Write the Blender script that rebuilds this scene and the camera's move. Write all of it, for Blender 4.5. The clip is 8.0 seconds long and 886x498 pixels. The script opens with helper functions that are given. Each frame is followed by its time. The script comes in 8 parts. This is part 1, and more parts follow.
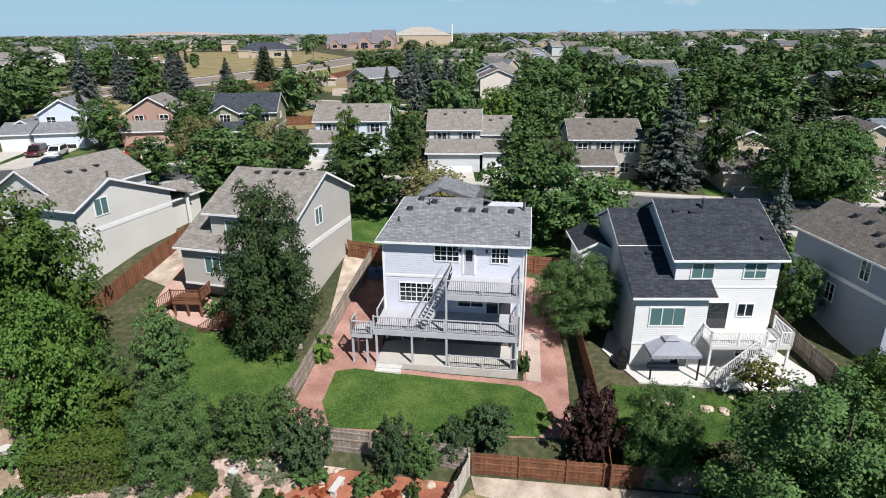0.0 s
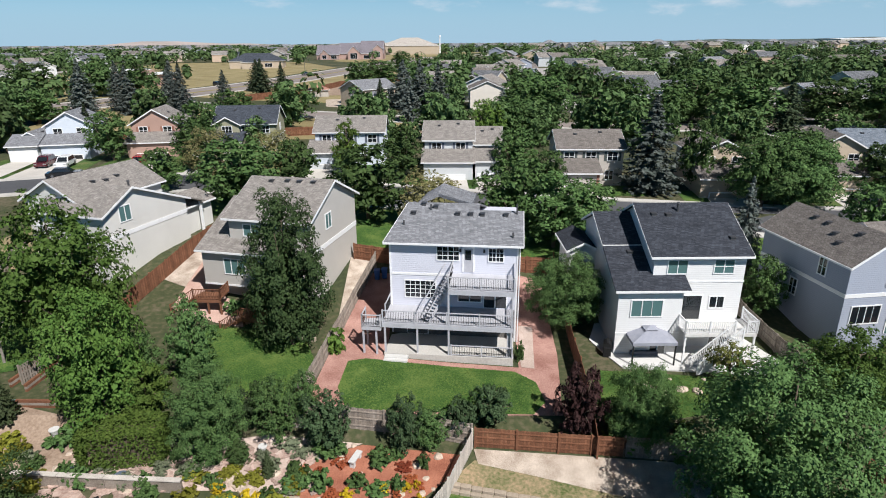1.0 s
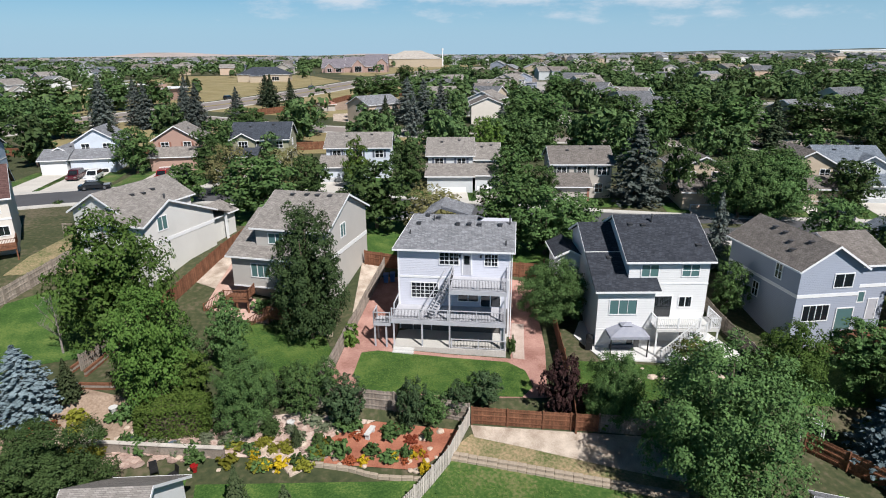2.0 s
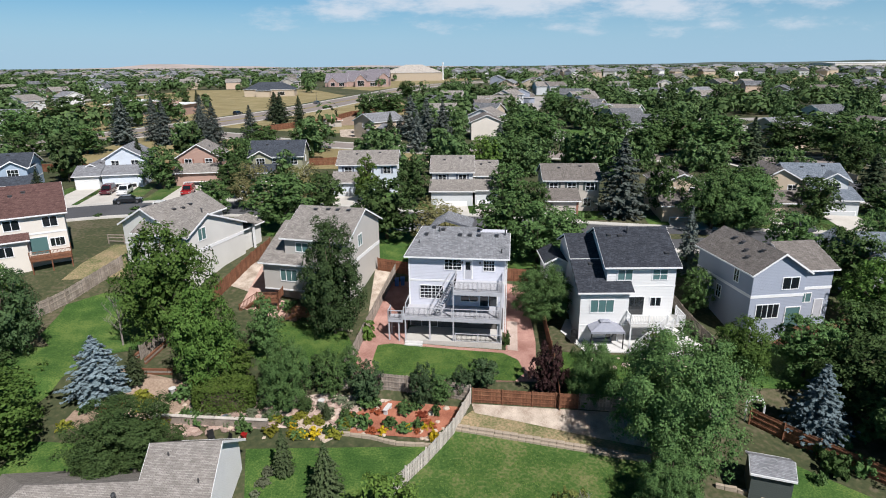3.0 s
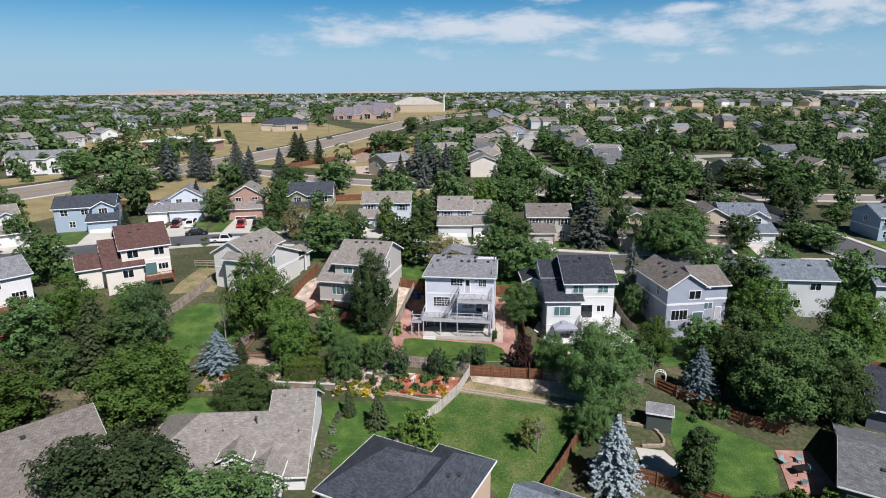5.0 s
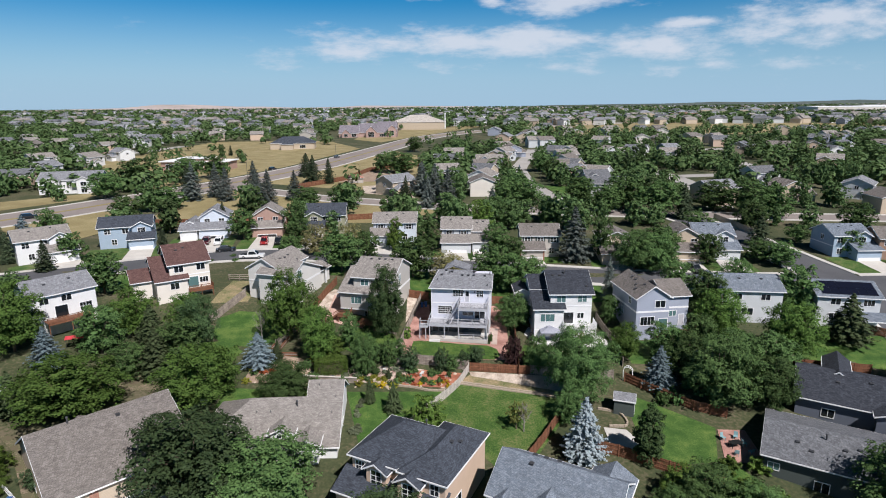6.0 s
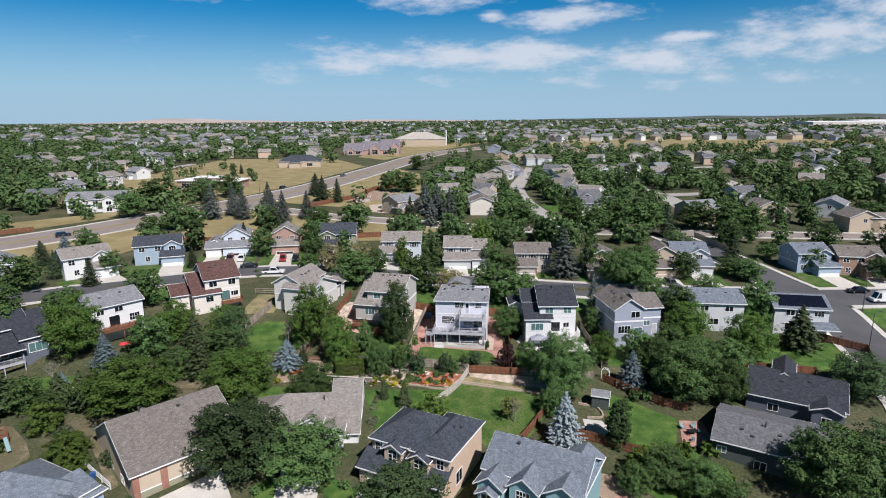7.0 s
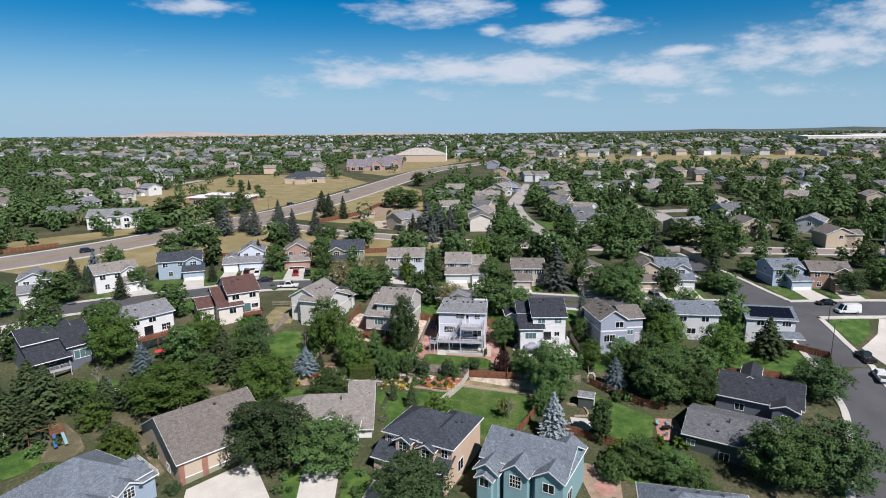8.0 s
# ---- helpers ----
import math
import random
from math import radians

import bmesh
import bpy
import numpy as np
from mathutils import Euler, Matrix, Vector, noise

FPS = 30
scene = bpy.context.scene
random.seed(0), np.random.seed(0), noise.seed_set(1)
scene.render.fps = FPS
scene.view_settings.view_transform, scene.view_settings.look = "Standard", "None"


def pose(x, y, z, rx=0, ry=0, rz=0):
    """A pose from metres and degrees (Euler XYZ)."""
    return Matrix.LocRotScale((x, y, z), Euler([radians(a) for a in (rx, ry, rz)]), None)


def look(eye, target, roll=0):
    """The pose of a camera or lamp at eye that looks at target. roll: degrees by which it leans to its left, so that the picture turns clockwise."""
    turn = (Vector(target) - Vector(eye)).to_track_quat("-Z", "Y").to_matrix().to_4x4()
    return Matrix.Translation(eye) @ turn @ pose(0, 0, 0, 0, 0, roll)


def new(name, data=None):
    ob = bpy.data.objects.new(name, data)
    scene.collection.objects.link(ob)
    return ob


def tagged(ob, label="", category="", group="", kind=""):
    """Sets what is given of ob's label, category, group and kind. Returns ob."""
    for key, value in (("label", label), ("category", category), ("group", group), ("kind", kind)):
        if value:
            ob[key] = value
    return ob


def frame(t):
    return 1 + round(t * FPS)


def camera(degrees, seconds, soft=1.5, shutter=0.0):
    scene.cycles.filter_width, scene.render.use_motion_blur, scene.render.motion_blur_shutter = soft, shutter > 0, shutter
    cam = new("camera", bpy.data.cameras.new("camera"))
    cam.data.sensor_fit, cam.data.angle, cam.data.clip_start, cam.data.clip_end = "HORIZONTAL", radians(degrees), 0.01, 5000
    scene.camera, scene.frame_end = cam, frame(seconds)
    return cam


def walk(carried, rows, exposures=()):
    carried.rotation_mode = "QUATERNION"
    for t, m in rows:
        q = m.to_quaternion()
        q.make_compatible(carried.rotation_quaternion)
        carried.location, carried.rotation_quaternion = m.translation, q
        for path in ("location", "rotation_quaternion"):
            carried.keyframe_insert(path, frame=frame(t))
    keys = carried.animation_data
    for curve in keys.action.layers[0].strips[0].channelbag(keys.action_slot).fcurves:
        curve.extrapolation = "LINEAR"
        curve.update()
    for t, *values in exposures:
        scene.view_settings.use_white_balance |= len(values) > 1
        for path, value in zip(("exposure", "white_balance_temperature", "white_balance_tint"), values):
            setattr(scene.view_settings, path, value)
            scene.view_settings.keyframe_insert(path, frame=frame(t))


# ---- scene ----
from collections import defaultdict

cam = camera(74.41, 8.0, soft=1.0)
ROWS = [
    (0, -0.183, -4.262, 22.221, -0.065, -20.248, 0.400),
    (0.1, -0.248, -4.700, 22.230, -0.163, -20.119, 0.400),
    (0.2, -0.634, -4.971, 22.310, -0.588, -20.118, 0.400),
    (0.3, -1.058, -5.224, 22.413, -1.047, -20.140, 0.400),
    (0.4, -1.327, -5.560, 22.510, -1.345, -20.113, 0.400),
    (0.5, -1.420, -5.993, 22.594, -1.459, -20.028, 0.400),
    (0.6, -1.416, -6.488, 22.683, -1.462, -19.911, 0.400),
    (0.8, -1.324, -7.549, 22.889, -1.368, -19.658, 0.400),
    (1, -1.251, -8.650, 23.144, -1.279, -19.425, 0.400),
    (1.25, -1.186, -10.141, 23.557, -1.171, -19.173, 0.400),
    (1.5, -1.177, -11.719, 24.035, -1.098, -18.943, 0.400),
    (2, -1.317, -15.086, 25.034, -1.027, -18.469, 0.400),
    (2.5, -1.595, -19.017, 26.213, -1.021, -17.989, 0.400),
    (3, -1.962, -23.598, 27.553, -1.042, -17.464, 0.400),
    (3.5, -2.198, -28.715, 29.220, -1.013, -16.997, 0.400),
    (4, -2.484, -34.390, 30.974, -0.967, -16.450, 0.400),
    (4.5, -2.936, -41.126, 33.025, -1.009, -15.851, 0.413),
    (5, -3.357, -48.378, 35.238, -1.022, -15.225, 0.425),
    (5.5, -3.740, -56.002, 37.596, -1.008, -14.592, 0.438),
    (6, -4.074, -63.315, 39.873, -0.973, -13.969, 0.450),
    (6.5, -4.408, -70.728, 42.271, -0.938, -13.355, 0.463),
    (7, -4.726, -77.978, 44.618, -0.897, -12.744, 0.475),
    (7.5, -5.035, -84.641, 46.716, -0.869, -12.143, 0.487),
    (8, -5.473, -90.216, 48.328, -0.921, -11.535, 0.500),
]
walk(cam, [(t, pose(x, y, z, 90 + pitch, roll, yaw)) for t, x, y, z, yaw, pitch, roll in ROWS], [(0.0, 0.30, 6280, 11), (8.0, 0.20, 6220, 15)])

# ---- sky, sun, exposure ----
SUN_EL, SUN_AZ = 50.0, (0.55, -0.835)
world = bpy.data.worlds.new("sky")
scene.world = world
world.use_nodes = True
wt = world.node_tree
wt.nodes.clear()
w_out = wt.nodes.new("ShaderNodeOutputWorld")
w_bg = wt.nodes.new("ShaderNodeBackground")
w_sky = wt.nodes.new("ShaderNodeTexSky")
w_sky.sky_type = "NISHITA"
w_sky.sun_disc = False
w_sky.sun_elevation = radians(SUN_EL)
w_sky.sun_rotation = math.atan2(SUN_AZ[0], SUN_AZ[1])
w_sky.altitude = 600
w_sky.air_density = 1.0
w_sky.dust_density = 0.15
w_sky.ozone_density = 5.0
w_co = wt.nodes.new("ShaderNodeTexCoord")
w_mix = wt.nodes.new("ShaderNodeMixRGB")
w_mix.inputs["Color2"].default_value = (11.4, 12.2, 13.0, 1)
w_sep = wt.nodes.new("ShaderNodeSeparateXYZ")
wt.links.new(w_co.outputs["Generated"], w_sep.inputs[0])
w_low = wt.nodes.new("ShaderNodeMapRange")
w_low.inputs["From Min"].default_value = 0.0
w_low.inputs["From Max"].default_value = 0.17
w_low.inputs["To Min"].default_value = 0.88
w_low.inputs["To Max"].default_value = 0.0
w_low.interpolation_type = "SMOOTHSTEP"
wt.links.new(w_sep.outputs["Z"], w_low.inputs["Value"])
w_haze = wt.nodes.new("ShaderNodeMixRGB")
w_haze.inputs["Color2"].default_value = (5.6, 9.0, 11.7, 1)
wt.links.new(w_low.outputs["Result"], w_haze.inputs["Fac"])
w_deep = wt.nodes.new("ShaderNodeHueSaturation")
w_deep.inputs["Saturation"].default_value = 1.5
w_deep.inputs["Hue"].default_value = 0.493
w_dim = wt.nodes.new("ShaderNodeMapRange")
w_dim.inputs["From Min"].default_value = 0.2
w_dim.inputs["From Max"].default_value = 0.75
w_dim.inputs["To Min"].default_value = 1.3
w_dim.inputs["To Max"].default_value = 0.16
wt.links.new(w_sep.outputs["Z"], w_dim.inputs["Value"])
wt.links.new(w_dim.outputs["Result"], w_deep.inputs["Value"])
wt.links.new(w_sky.outputs["Color"], w_deep.inputs["Color"])
wt.links.new(w_deep.outputs["Color"], w_haze.inputs["Color1"])
wt.links.new(w_haze.outputs["Color"], w_mix.inputs["Color1"])


def sky_math(op, a, b):
    """One arithmetic node of the sky; a and b are numbers or sockets."""
    n = wt.nodes.new("ShaderNodeMath")
    n.operation = op
    for k, v in enumerate((a, b)):
        if isinstance(v, (int, float)):
            n.inputs[k].default_value = v
        else:
            wt.links.new(v, n.inputs[k])
    return n.outputs[0]


# cloud banks: bearing and height (as slopes), half width, half height, density
BANKS = [(0.10, 0.096, 0.33, 0.027, 1.0), (-0.15, 0.080, 0.15, 0.018, 0.75), (0.38, 0.085, 0.20, 0.026, 0.95), (0.50, 0.050, 0.30, 0.015, 0.55), (0.63, 0.112, 0.17, 0.036, 1.0), (0.43, 0.116, 0.10, 0.010, 0.85),
         (0.76, 0.135, 0.13, 0.040, 1.0), (0.0, 0.190, 0.115, 0.026, 1.0), (0.098, 0.159, 0.028, 0.011, 0.95), (0.217, 0.151, 0.10, 0.022, 1.0), (0.23, 0.19, 0.05, 0.020, 0.95), (-0.389, 0.187, 0.09, 0.015, 0.95), (0.09, 0.060, 0.36, 0.016, 0.45),
         (1.1, 0.16, 0.25, 0.05, 0.9), (-0.9, 0.21, 0.2, 0.03, 0.8), (0.35, 0.27, 0.25, 0.03, 0.9)]
w_ahead = sky_math("MAXIMUM", w_sep.outputs["Y"], 0.02)
w_u = sky_math("DIVIDE", w_sep.outputs["X"], w_ahead)
w_v = sky_math("DIVIDE", w_sep.outputs["Z"], sky_math("MAXIMUM", sky_math("SQRT", sky_math("SUBTRACT", 1.0, sky_math("MULTIPLY", w_sep.outputs["Z"], w_sep.outputs["Z"])), 0), 0.05))
w_uv = wt.nodes.new("ShaderNodeCombineXYZ")
wt.links.new(sky_math("MULTIPLY", w_u, 1.0), w_uv.inputs["X"])
wt.links.new(sky_math("MULTIPLY", w_v, 3.2), w_uv.inputs["Y"])
w_big = wt.nodes.new("ShaderNodeTexNoise")
w_big.inputs["Scale"].default_value = 9.0
w_big.inputs["Detail"].default_value = 10.0
w_big.inputs["Roughness"].default_value = 0.62
wt.links.new(w_uv.outputs[0], w_big.inputs["Vector"])
w_sum = 0.0
for cu, cv, ca, cb, dens in BANKS:
    du = sky_math("DIVIDE", sky_math("SUBTRACT", w_u, cu), ca)
    dv = sky_math("DIVIDE", sky_math("SUBTRACT", w_v, cv), cb)
    far = sky_math("SQRT", sky_math("ADD", sky_math("MULTIPLY", du, du), sky_math("MULTIPLY", dv, dv)), 0)
    w_sum = sky_math("MAXIMUM", w_sum, sky_math("MULTIPLY", sky_math("SUBTRACT", 1.5, far), dens))
# behind and overhead the cover goes on as scattered small clouds
w_round = wt.nodes.new("ShaderNodeTexNoise")
w_round.inputs["Scale"].default_value = 3.0
w_round.inputs["Detail"].default_value = 8.0
wt.links.new(w_co.outputs["Generated"], w_round.inputs["Vector"])
w_back = sky_math("MULTIPLY", sky_math("SUBTRACT", w_round.outputs["Fac"], 0.5), sky_math("MULTIPLY", sky_math("MAXIMUM", sky_math("SUBTRACT", 0.25, w_sep.outputs["Y"]), 0.0), 9.0))
w_sum = sky_math("MAXIMUM", w_sum, w_back)
w_edge = sky_math("ADD", w_sum, sky_math("MULTIPLY", sky_math("SUBTRACT", w_big.outputs["Fac"], 0.55), 3.2))
w_ramp = wt.nodes.new("ShaderNodeMapRange")
w_ramp.interpolation_type = "SMOOTHSTEP"
w_ramp.inputs["From Min"].default_value = 0.2
w_ramp.inputs["From Max"].default_value = 1.25
w_ramp.inputs["To Max"].default_value = 0.86
wt.links.new(w_edge, w_ramp.inputs["Value"])
wt.links.new(w_ramp.outputs["Result"], w_mix.inputs["Fac"])
wt.links.new(w_mix.outputs["Color"], w_bg.inputs["Color"])
w_bg.inputs["Strength"].default_value = 0.051
wt.links.new(w_bg.outputs["Background"], w_out.inputs["Surface"])
sun_data = bpy.data.lights.new("sun", "SUN")
sun_data.energy = 5.0
sun_data.angle = radians(0.53)
sun_data.color = (1.0, 0.96, 0.90)
sun = new("sun", sun_data)
ce = math.cos(radians(SUN_EL))
sun.matrix_world = look((200 * SUN_AZ[0] * ce, 200 * SUN_AZ[1] * ce, 200 * math.sin(radians(SUN_EL))), (0, 0, 0))

# ---- materials ----
MATS = {}


def nodes_of(name):
    m = bpy.data.materials.new(name)
    m.use_nodes = True
    return m, m.node_tree, m.node_tree.nodes["Principled BSDF"]


def surface(name, a, b, scale=1.0, fine=12.0, rough=0.85, bump=0.3, metal=0.0, spec=0.3, lines=None, island=0.0, spread=0.0, third=None):
    """Two colours mixed by coarse and fine noise, with bump. lines: (axis, spacing, depth, dark) for siding or boards."""
    if name in MATS:
        return MATS[name]
    m, nt, bsdf = nodes_of(name)
    N, L = nt.nodes, nt.links
    co = N.new("ShaderNodeTexCoord")
    n1 = N.new("ShaderNodeTexNoise")
    n1.inputs["Scale"].default_value = scale
    n1.inputs["Detail"].default_value = 4
    n2 = N.new("ShaderNodeTexNoise")
    n2.inputs["Scale"].default_value = fine
    n2.inputs["Detail"].default_value = 5
    L.new(co.outputs["Object"], n1.inputs["Vector"])
    L.new(co.outputs["Object"], n2.inputs["Vector"])
    add = N.new("ShaderNodeMath")
    add.operation = "ADD"
    half = N.new("ShaderNodeMath")
    half.operation = "MULTIPLY"
    half.inputs[1].default_value = 0.5
    L.new(n1.outputs["Fac"], add.inputs[0])
    L.new(n2.outputs["Fac"], add.inputs[1])
    L.new(add.outputs[0], half.inputs[0])
    ramp = N.new("ShaderNodeValToRGB")
    ramp.color_ramp.elements[0].position = 0.36
    ramp.color_ramp.elements[1].position = 0.64
    ramp.color_ramp.elements[0].color = (*a, 1)
    ramp.color_ramp.elements[1].color = (*b, 1)
    if third:
        e = ramp.color_ramp.elements.new(0.5)
        e.color = (*third, 1)
    L.new(half.outputs[0], ramp.inputs["Fac"])
    colour = ramp.outputs["Color"]
    height = n2.outputs["Fac"]
    if island or spread:
        hsv = N.new("ShaderNodeHueSaturation")
        if island:
            geo = N.new("ShaderNodeNewGeometry")
            src, amount = geo.outputs["Random Per Island"], island
        else:
            inf = N.new("ShaderNodeObjectInfo")
            src, amount = inf.outputs["Random"], spread
        mr = N.new("ShaderNodeMapRange")
        mr.inputs["To Min"].default_value = 1 - amount
        mr.inputs["To Max"].default_value = 1 + amount
        L.new(src, mr.inputs["Value"])
        L.new(mr.outputs["Result"], hsv.inputs["Value"])
        L.new(colour, hsv.inputs["Color"])
        colour = hsv.outputs["Color"]
    if lines:
        axis, spacing, depth, dark = lines
        sep = N.new("ShaderNodeSeparateXYZ")
        L.new(co.outputs["Object"], sep.inputs[0])
        div = N.new("ShaderNodeMath")
        div.operation = "DIVIDE"
        div.inputs[1].default_value = spacing
        L.new(sep.outputs[axis], div.inputs[0])
        fr = N.new("ShaderNodeMath")
        fr.operation = "FRACT"
        L.new(div.outputs[0], fr.inputs[0])
        cr = N.new("ShaderNodeValToRGB")
        cr.color_ramp.elements[0].position = 0.0
        cr.color_ramp.elements[0].color = (1 - dark, 1 - dark, 1 - dark, 1)
        cr.color_ramp.elements[1].position = 0.16
        cr.color_ramp.elements[1].color = (1, 1, 1, 1)
        L.new(fr.outputs[0], cr.inputs["Fac"])
        mul = N.new("ShaderNodeMixRGB")
        mul.blend_type = "MULTIPLY"
        mul.inputs["Fac"].default_value = 1
        L.new(colour, mul.inputs["Color1"])
        L.new(cr.outputs["Color"], mul.inputs["Color2"])
        colour = mul.outputs["Color"]
        mx = N.new("ShaderNodeMath")
        mx.operation = "MULTIPLY_ADD"
        mx.inputs[1].default_value = -depth
        L.new(fr.outputs[0], mx.inputs[0])
        L.new(n2.outputs["Fac"], mx.inputs[2])
        height = mx.outputs[0]
    L.new(colour, bsdf.inputs["Base Color"])
    bsdf.inputs["Roughness"].default_value = rough
    bsdf.inputs["Metallic"].default_value = metal
    bsdf.inputs["Specular IOR Level"].default_value = spec
    if bump:
        bp = N.new("ShaderNodeBump")
        bp.inputs["Strength"].default_value = bump
        bp.inputs["Distance"].default_value = 0.05
        L.new(height, bp.inputs["Height"])
        L.new(bp.outputs["Normal"], bsdf.inputs["Normal"])
    MATS[name] = m
    return m


def shingles(name, a, b):
    """Asphalt shingles: courses along the slope, tabs of varied tone, blotches."""
    if name in MATS:
        return MATS[name]
    m, nt, bsdf = nodes_of(name)
    N, L = nt.nodes, nt.links
    co = N.new("ShaderNodeTexCoord")
    sep = N.new("ShaderNodeSeparateXYZ")
    L.new(co.outputs["Object"], sep.inputs[0])
    add = N.new("ShaderNodeMath")
    add.operation = "ADD"
    L.new(sep.outputs["X"], add.inputs[0])
    L.new(sep.outputs["Y"], add.inputs[1])
    mul = N.new("ShaderNodeMath")
    mul.operation = "MULTIPLY"
    mul.inputs[1].default_value = 2.6
    L.new(sep.outputs["Z"], mul.inputs[0])
    com = N.new("ShaderNodeCombineXYZ")
    L.new(add.outputs[0], com.inputs["X"])
    L.new(mul.outputs[0], com.inputs["Y"])
    br = N.new("ShaderNodeTexBrick")
    br.inputs["Scale"].default_value = 1.0
    br.inputs["Brick Width"].default_value = 0.32
    br.inputs["Row Height"].default_value = 0.145
    br.inputs["Mortar Size"].default_value = 0.012
    br.inputs["Bias"].default_value = -0.1
    br.inputs["Color1"].default_value = (*a, 1)
    br.inputs["Color2"].default_value = (*b, 1)
    br.inputs["Mortar"].default_value = (a[0] * 0.6, a[1] * 0.6, a[2] * 0.6, 1)
    L.new(com.outputs[0], br.inputs["Vector"])
    n1 = N.new("ShaderNodeTexNoise")
    n1.inputs["Scale"].default_value = 1.6
    n1.inputs["Detail"].default_value = 8
    L.new(co.outputs["Object"], n1.inputs["Vector"])
    n2 = N.new("ShaderNodeTexNoise")
    n2.inputs["Scale"].default_value = 11
    L.new(co.outputs["Object"], n2.inputs["Vector"])
    hsv = N.new("ShaderNodeHueSaturation")
    mr = N.new("ShaderNodeMapRange")
    mr.inputs["From Min"].default_value = 0.3
    mr.inputs["From Max"].default_value = 0.7
    mr.inputs["To Min"].default_value = 0.84
    mr.inputs["To Max"].default_value = 1.16
    L.new(n1.outputs["Fac"], mr.inputs["Value"])
    L.new(mr.outputs["Result"], hsv.inputs["Value"])
    L.new(br.outputs["Color"], hsv.inputs["Color"])
    L.new(hsv.outputs["Color"], bsdf.inputs["Base Color"])
    bsdf.inputs["Roughness"].default_value = 0.9
    bsdf.inputs["Specular IOR Level"].default_value = 0.2
    bp = N.new("ShaderNodeBump")
    bp.inputs["Strength"].default_value = 0.5
    bp.inputs["Distance"].default_value = 0.06
    ad2 = N.new("ShaderNodeMath")
    ad2.operation = "SUBTRACT"
    L.new(n2.outputs["Fac"], ad2.inputs[0])
    L.new(br.outputs["Fac"], ad2.inputs[1])
    L.new(ad2.outputs[0], bp.inputs["Height"])
    L.new(bp.outputs["Normal"], bsdf.inputs["Normal"])
    MATS[name] = m
    return m


def foliage(name, a, b, glow=0.06):
    """Leaf colour varied leaf by leaf, with light passing through."""
    if name in MATS:
        return MATS[name]
    m, nt, bsdf = nodes_of(name)
    N, L = nt.nodes, nt.links
    out = N["Material Output"]
    geo = N.new("ShaderNodeNewGeometry")
    inf = N.new("ShaderNodeObjectInfo")
    co = N.new("ShaderNodeTexCoord")
    n1 = N.new("ShaderNodeTexNoise")
    n1.inputs["Scale"].default_value = 0.9
    L.new(co.outputs["Object"], n1.inputs["Vector"])
    add = N.new("ShaderNodeMath")
    add.operation = "ADD"
    soft = N.new("ShaderNodeMath")
    soft.operation = "MULTIPLY_ADD"
    soft.inputs[1].default_value = 0.55
    soft.inputs[2].default_value = 0.22
    L.new(geo.outputs["Random Per Island"], soft.inputs[0])
    L.new(soft.outputs[0], add.inputs[0])
    L.new(n1.outputs["Fac"], add.inputs[1])
    half = N.new("ShaderNodeMath")
    half.operation = "MULTIPLY"
    half.inputs[1].default_value = 0.5
    L.new(add.outputs[0], half.inputs[0])
    ramp = N.new("ShaderNodeValToRGB")
    ramp.color_ramp.elements[0].position = 0.22
    ramp.color_ramp.elements[1].position = 0.76
    ramp.color_ramp.elements[0].color = (*a, 1)
    ramp.color_ramp.elements[1].color = (*b, 1)
    L.new(half.outputs[0], ramp.inputs["Fac"])
    hsv = N.new("ShaderNodeHueSaturation")
    mr = N.new("ShaderNodeMapRange")
    mr.inputs["To Min"].default_value = 0.62
    mr.inputs["To Max"].default_value = 1.3
    L.new(inf.outputs["Random"], mr.inputs["Value"])
    L.new(mr.outputs["Result"], hsv.inputs["Value"])
    mh = N.new("ShaderNodeMapRange")
    mh.inputs["To Min"].default_value = 0.497
    mh.inputs["To Max"].default_value = 0.512
    L.new(inf.outputs["Random"], mh.inputs["Value"])
    L.new(mh.outputs["Result"], hsv.inputs["Hue"])
    L.new(ramp.outputs["Color"], hsv.inputs["Color"])
    L.new(hsv.outputs["Color"], bsdf.inputs["Base Color"])
    bsdf.inputs["Roughness"].default_value = 0.68
    bsdf.inputs["Specular IOR Level"].default_value = 0.1
    tr = N.new("ShaderNodeBsdfTranslucent")
    L.new(hsv.outputs["Color"], tr.inputs["Color"])
    mix = N.new("ShaderNodeMixShader")
    mix.inputs["Fac"].default_value = glow
    L.new(bsdf.outputs[0], mix.inputs[1])
    L.new(tr.outputs[0], mix.inputs[2])
    L.new(mix.outputs[0], out.inputs["Surface"])
    MATS[name] = m
    return m


def glossy(name, colour, rough=0.2, metal=0.0, spec=0.5, coat=0.0):
    if name in MATS:
        return MATS[name]
    m, nt, bsdf = nodes_of(name)
    n1 = nt.nodes.new("ShaderNodeTexNoise")
    n1.inputs["Scale"].default_value = 3
    mr = nt.nodes.new("ShaderNodeMapRange")
    mr.inputs["To Min"].default_value = rough * 0.8
    mr.inputs["To Max"].default_value = min(1, rough * 1.3)
    nt.links.new(n1.outputs["Fac"], mr.inputs["Value"])
    nt.links.new(mr.outputs["Result"], bsdf.inputs["Roughness"])
    bsdf.inputs["Base Color"].default_value = (*colour, 1)
    bsdf.inputs["Metallic"].default_value = metal
    bsdf.inputs["Specular IOR Level"].default_value = spec
    bsdf.inputs["Coat Weight"].default_value = coat
    MATS[name] = m
    return m


def siding(name, c, k=0.93):
    return surface(name, tuple(v * k for v in c), c, 0.6, 9, rough=0.7, bump=0.35, lines=("Z", 0.17, 1.2, 0.22))


def stucco(name, c):
    return surface(name, tuple(v * 0.9 for v in c), c, 0.5, 25, rough=0.9, bump=0.25)


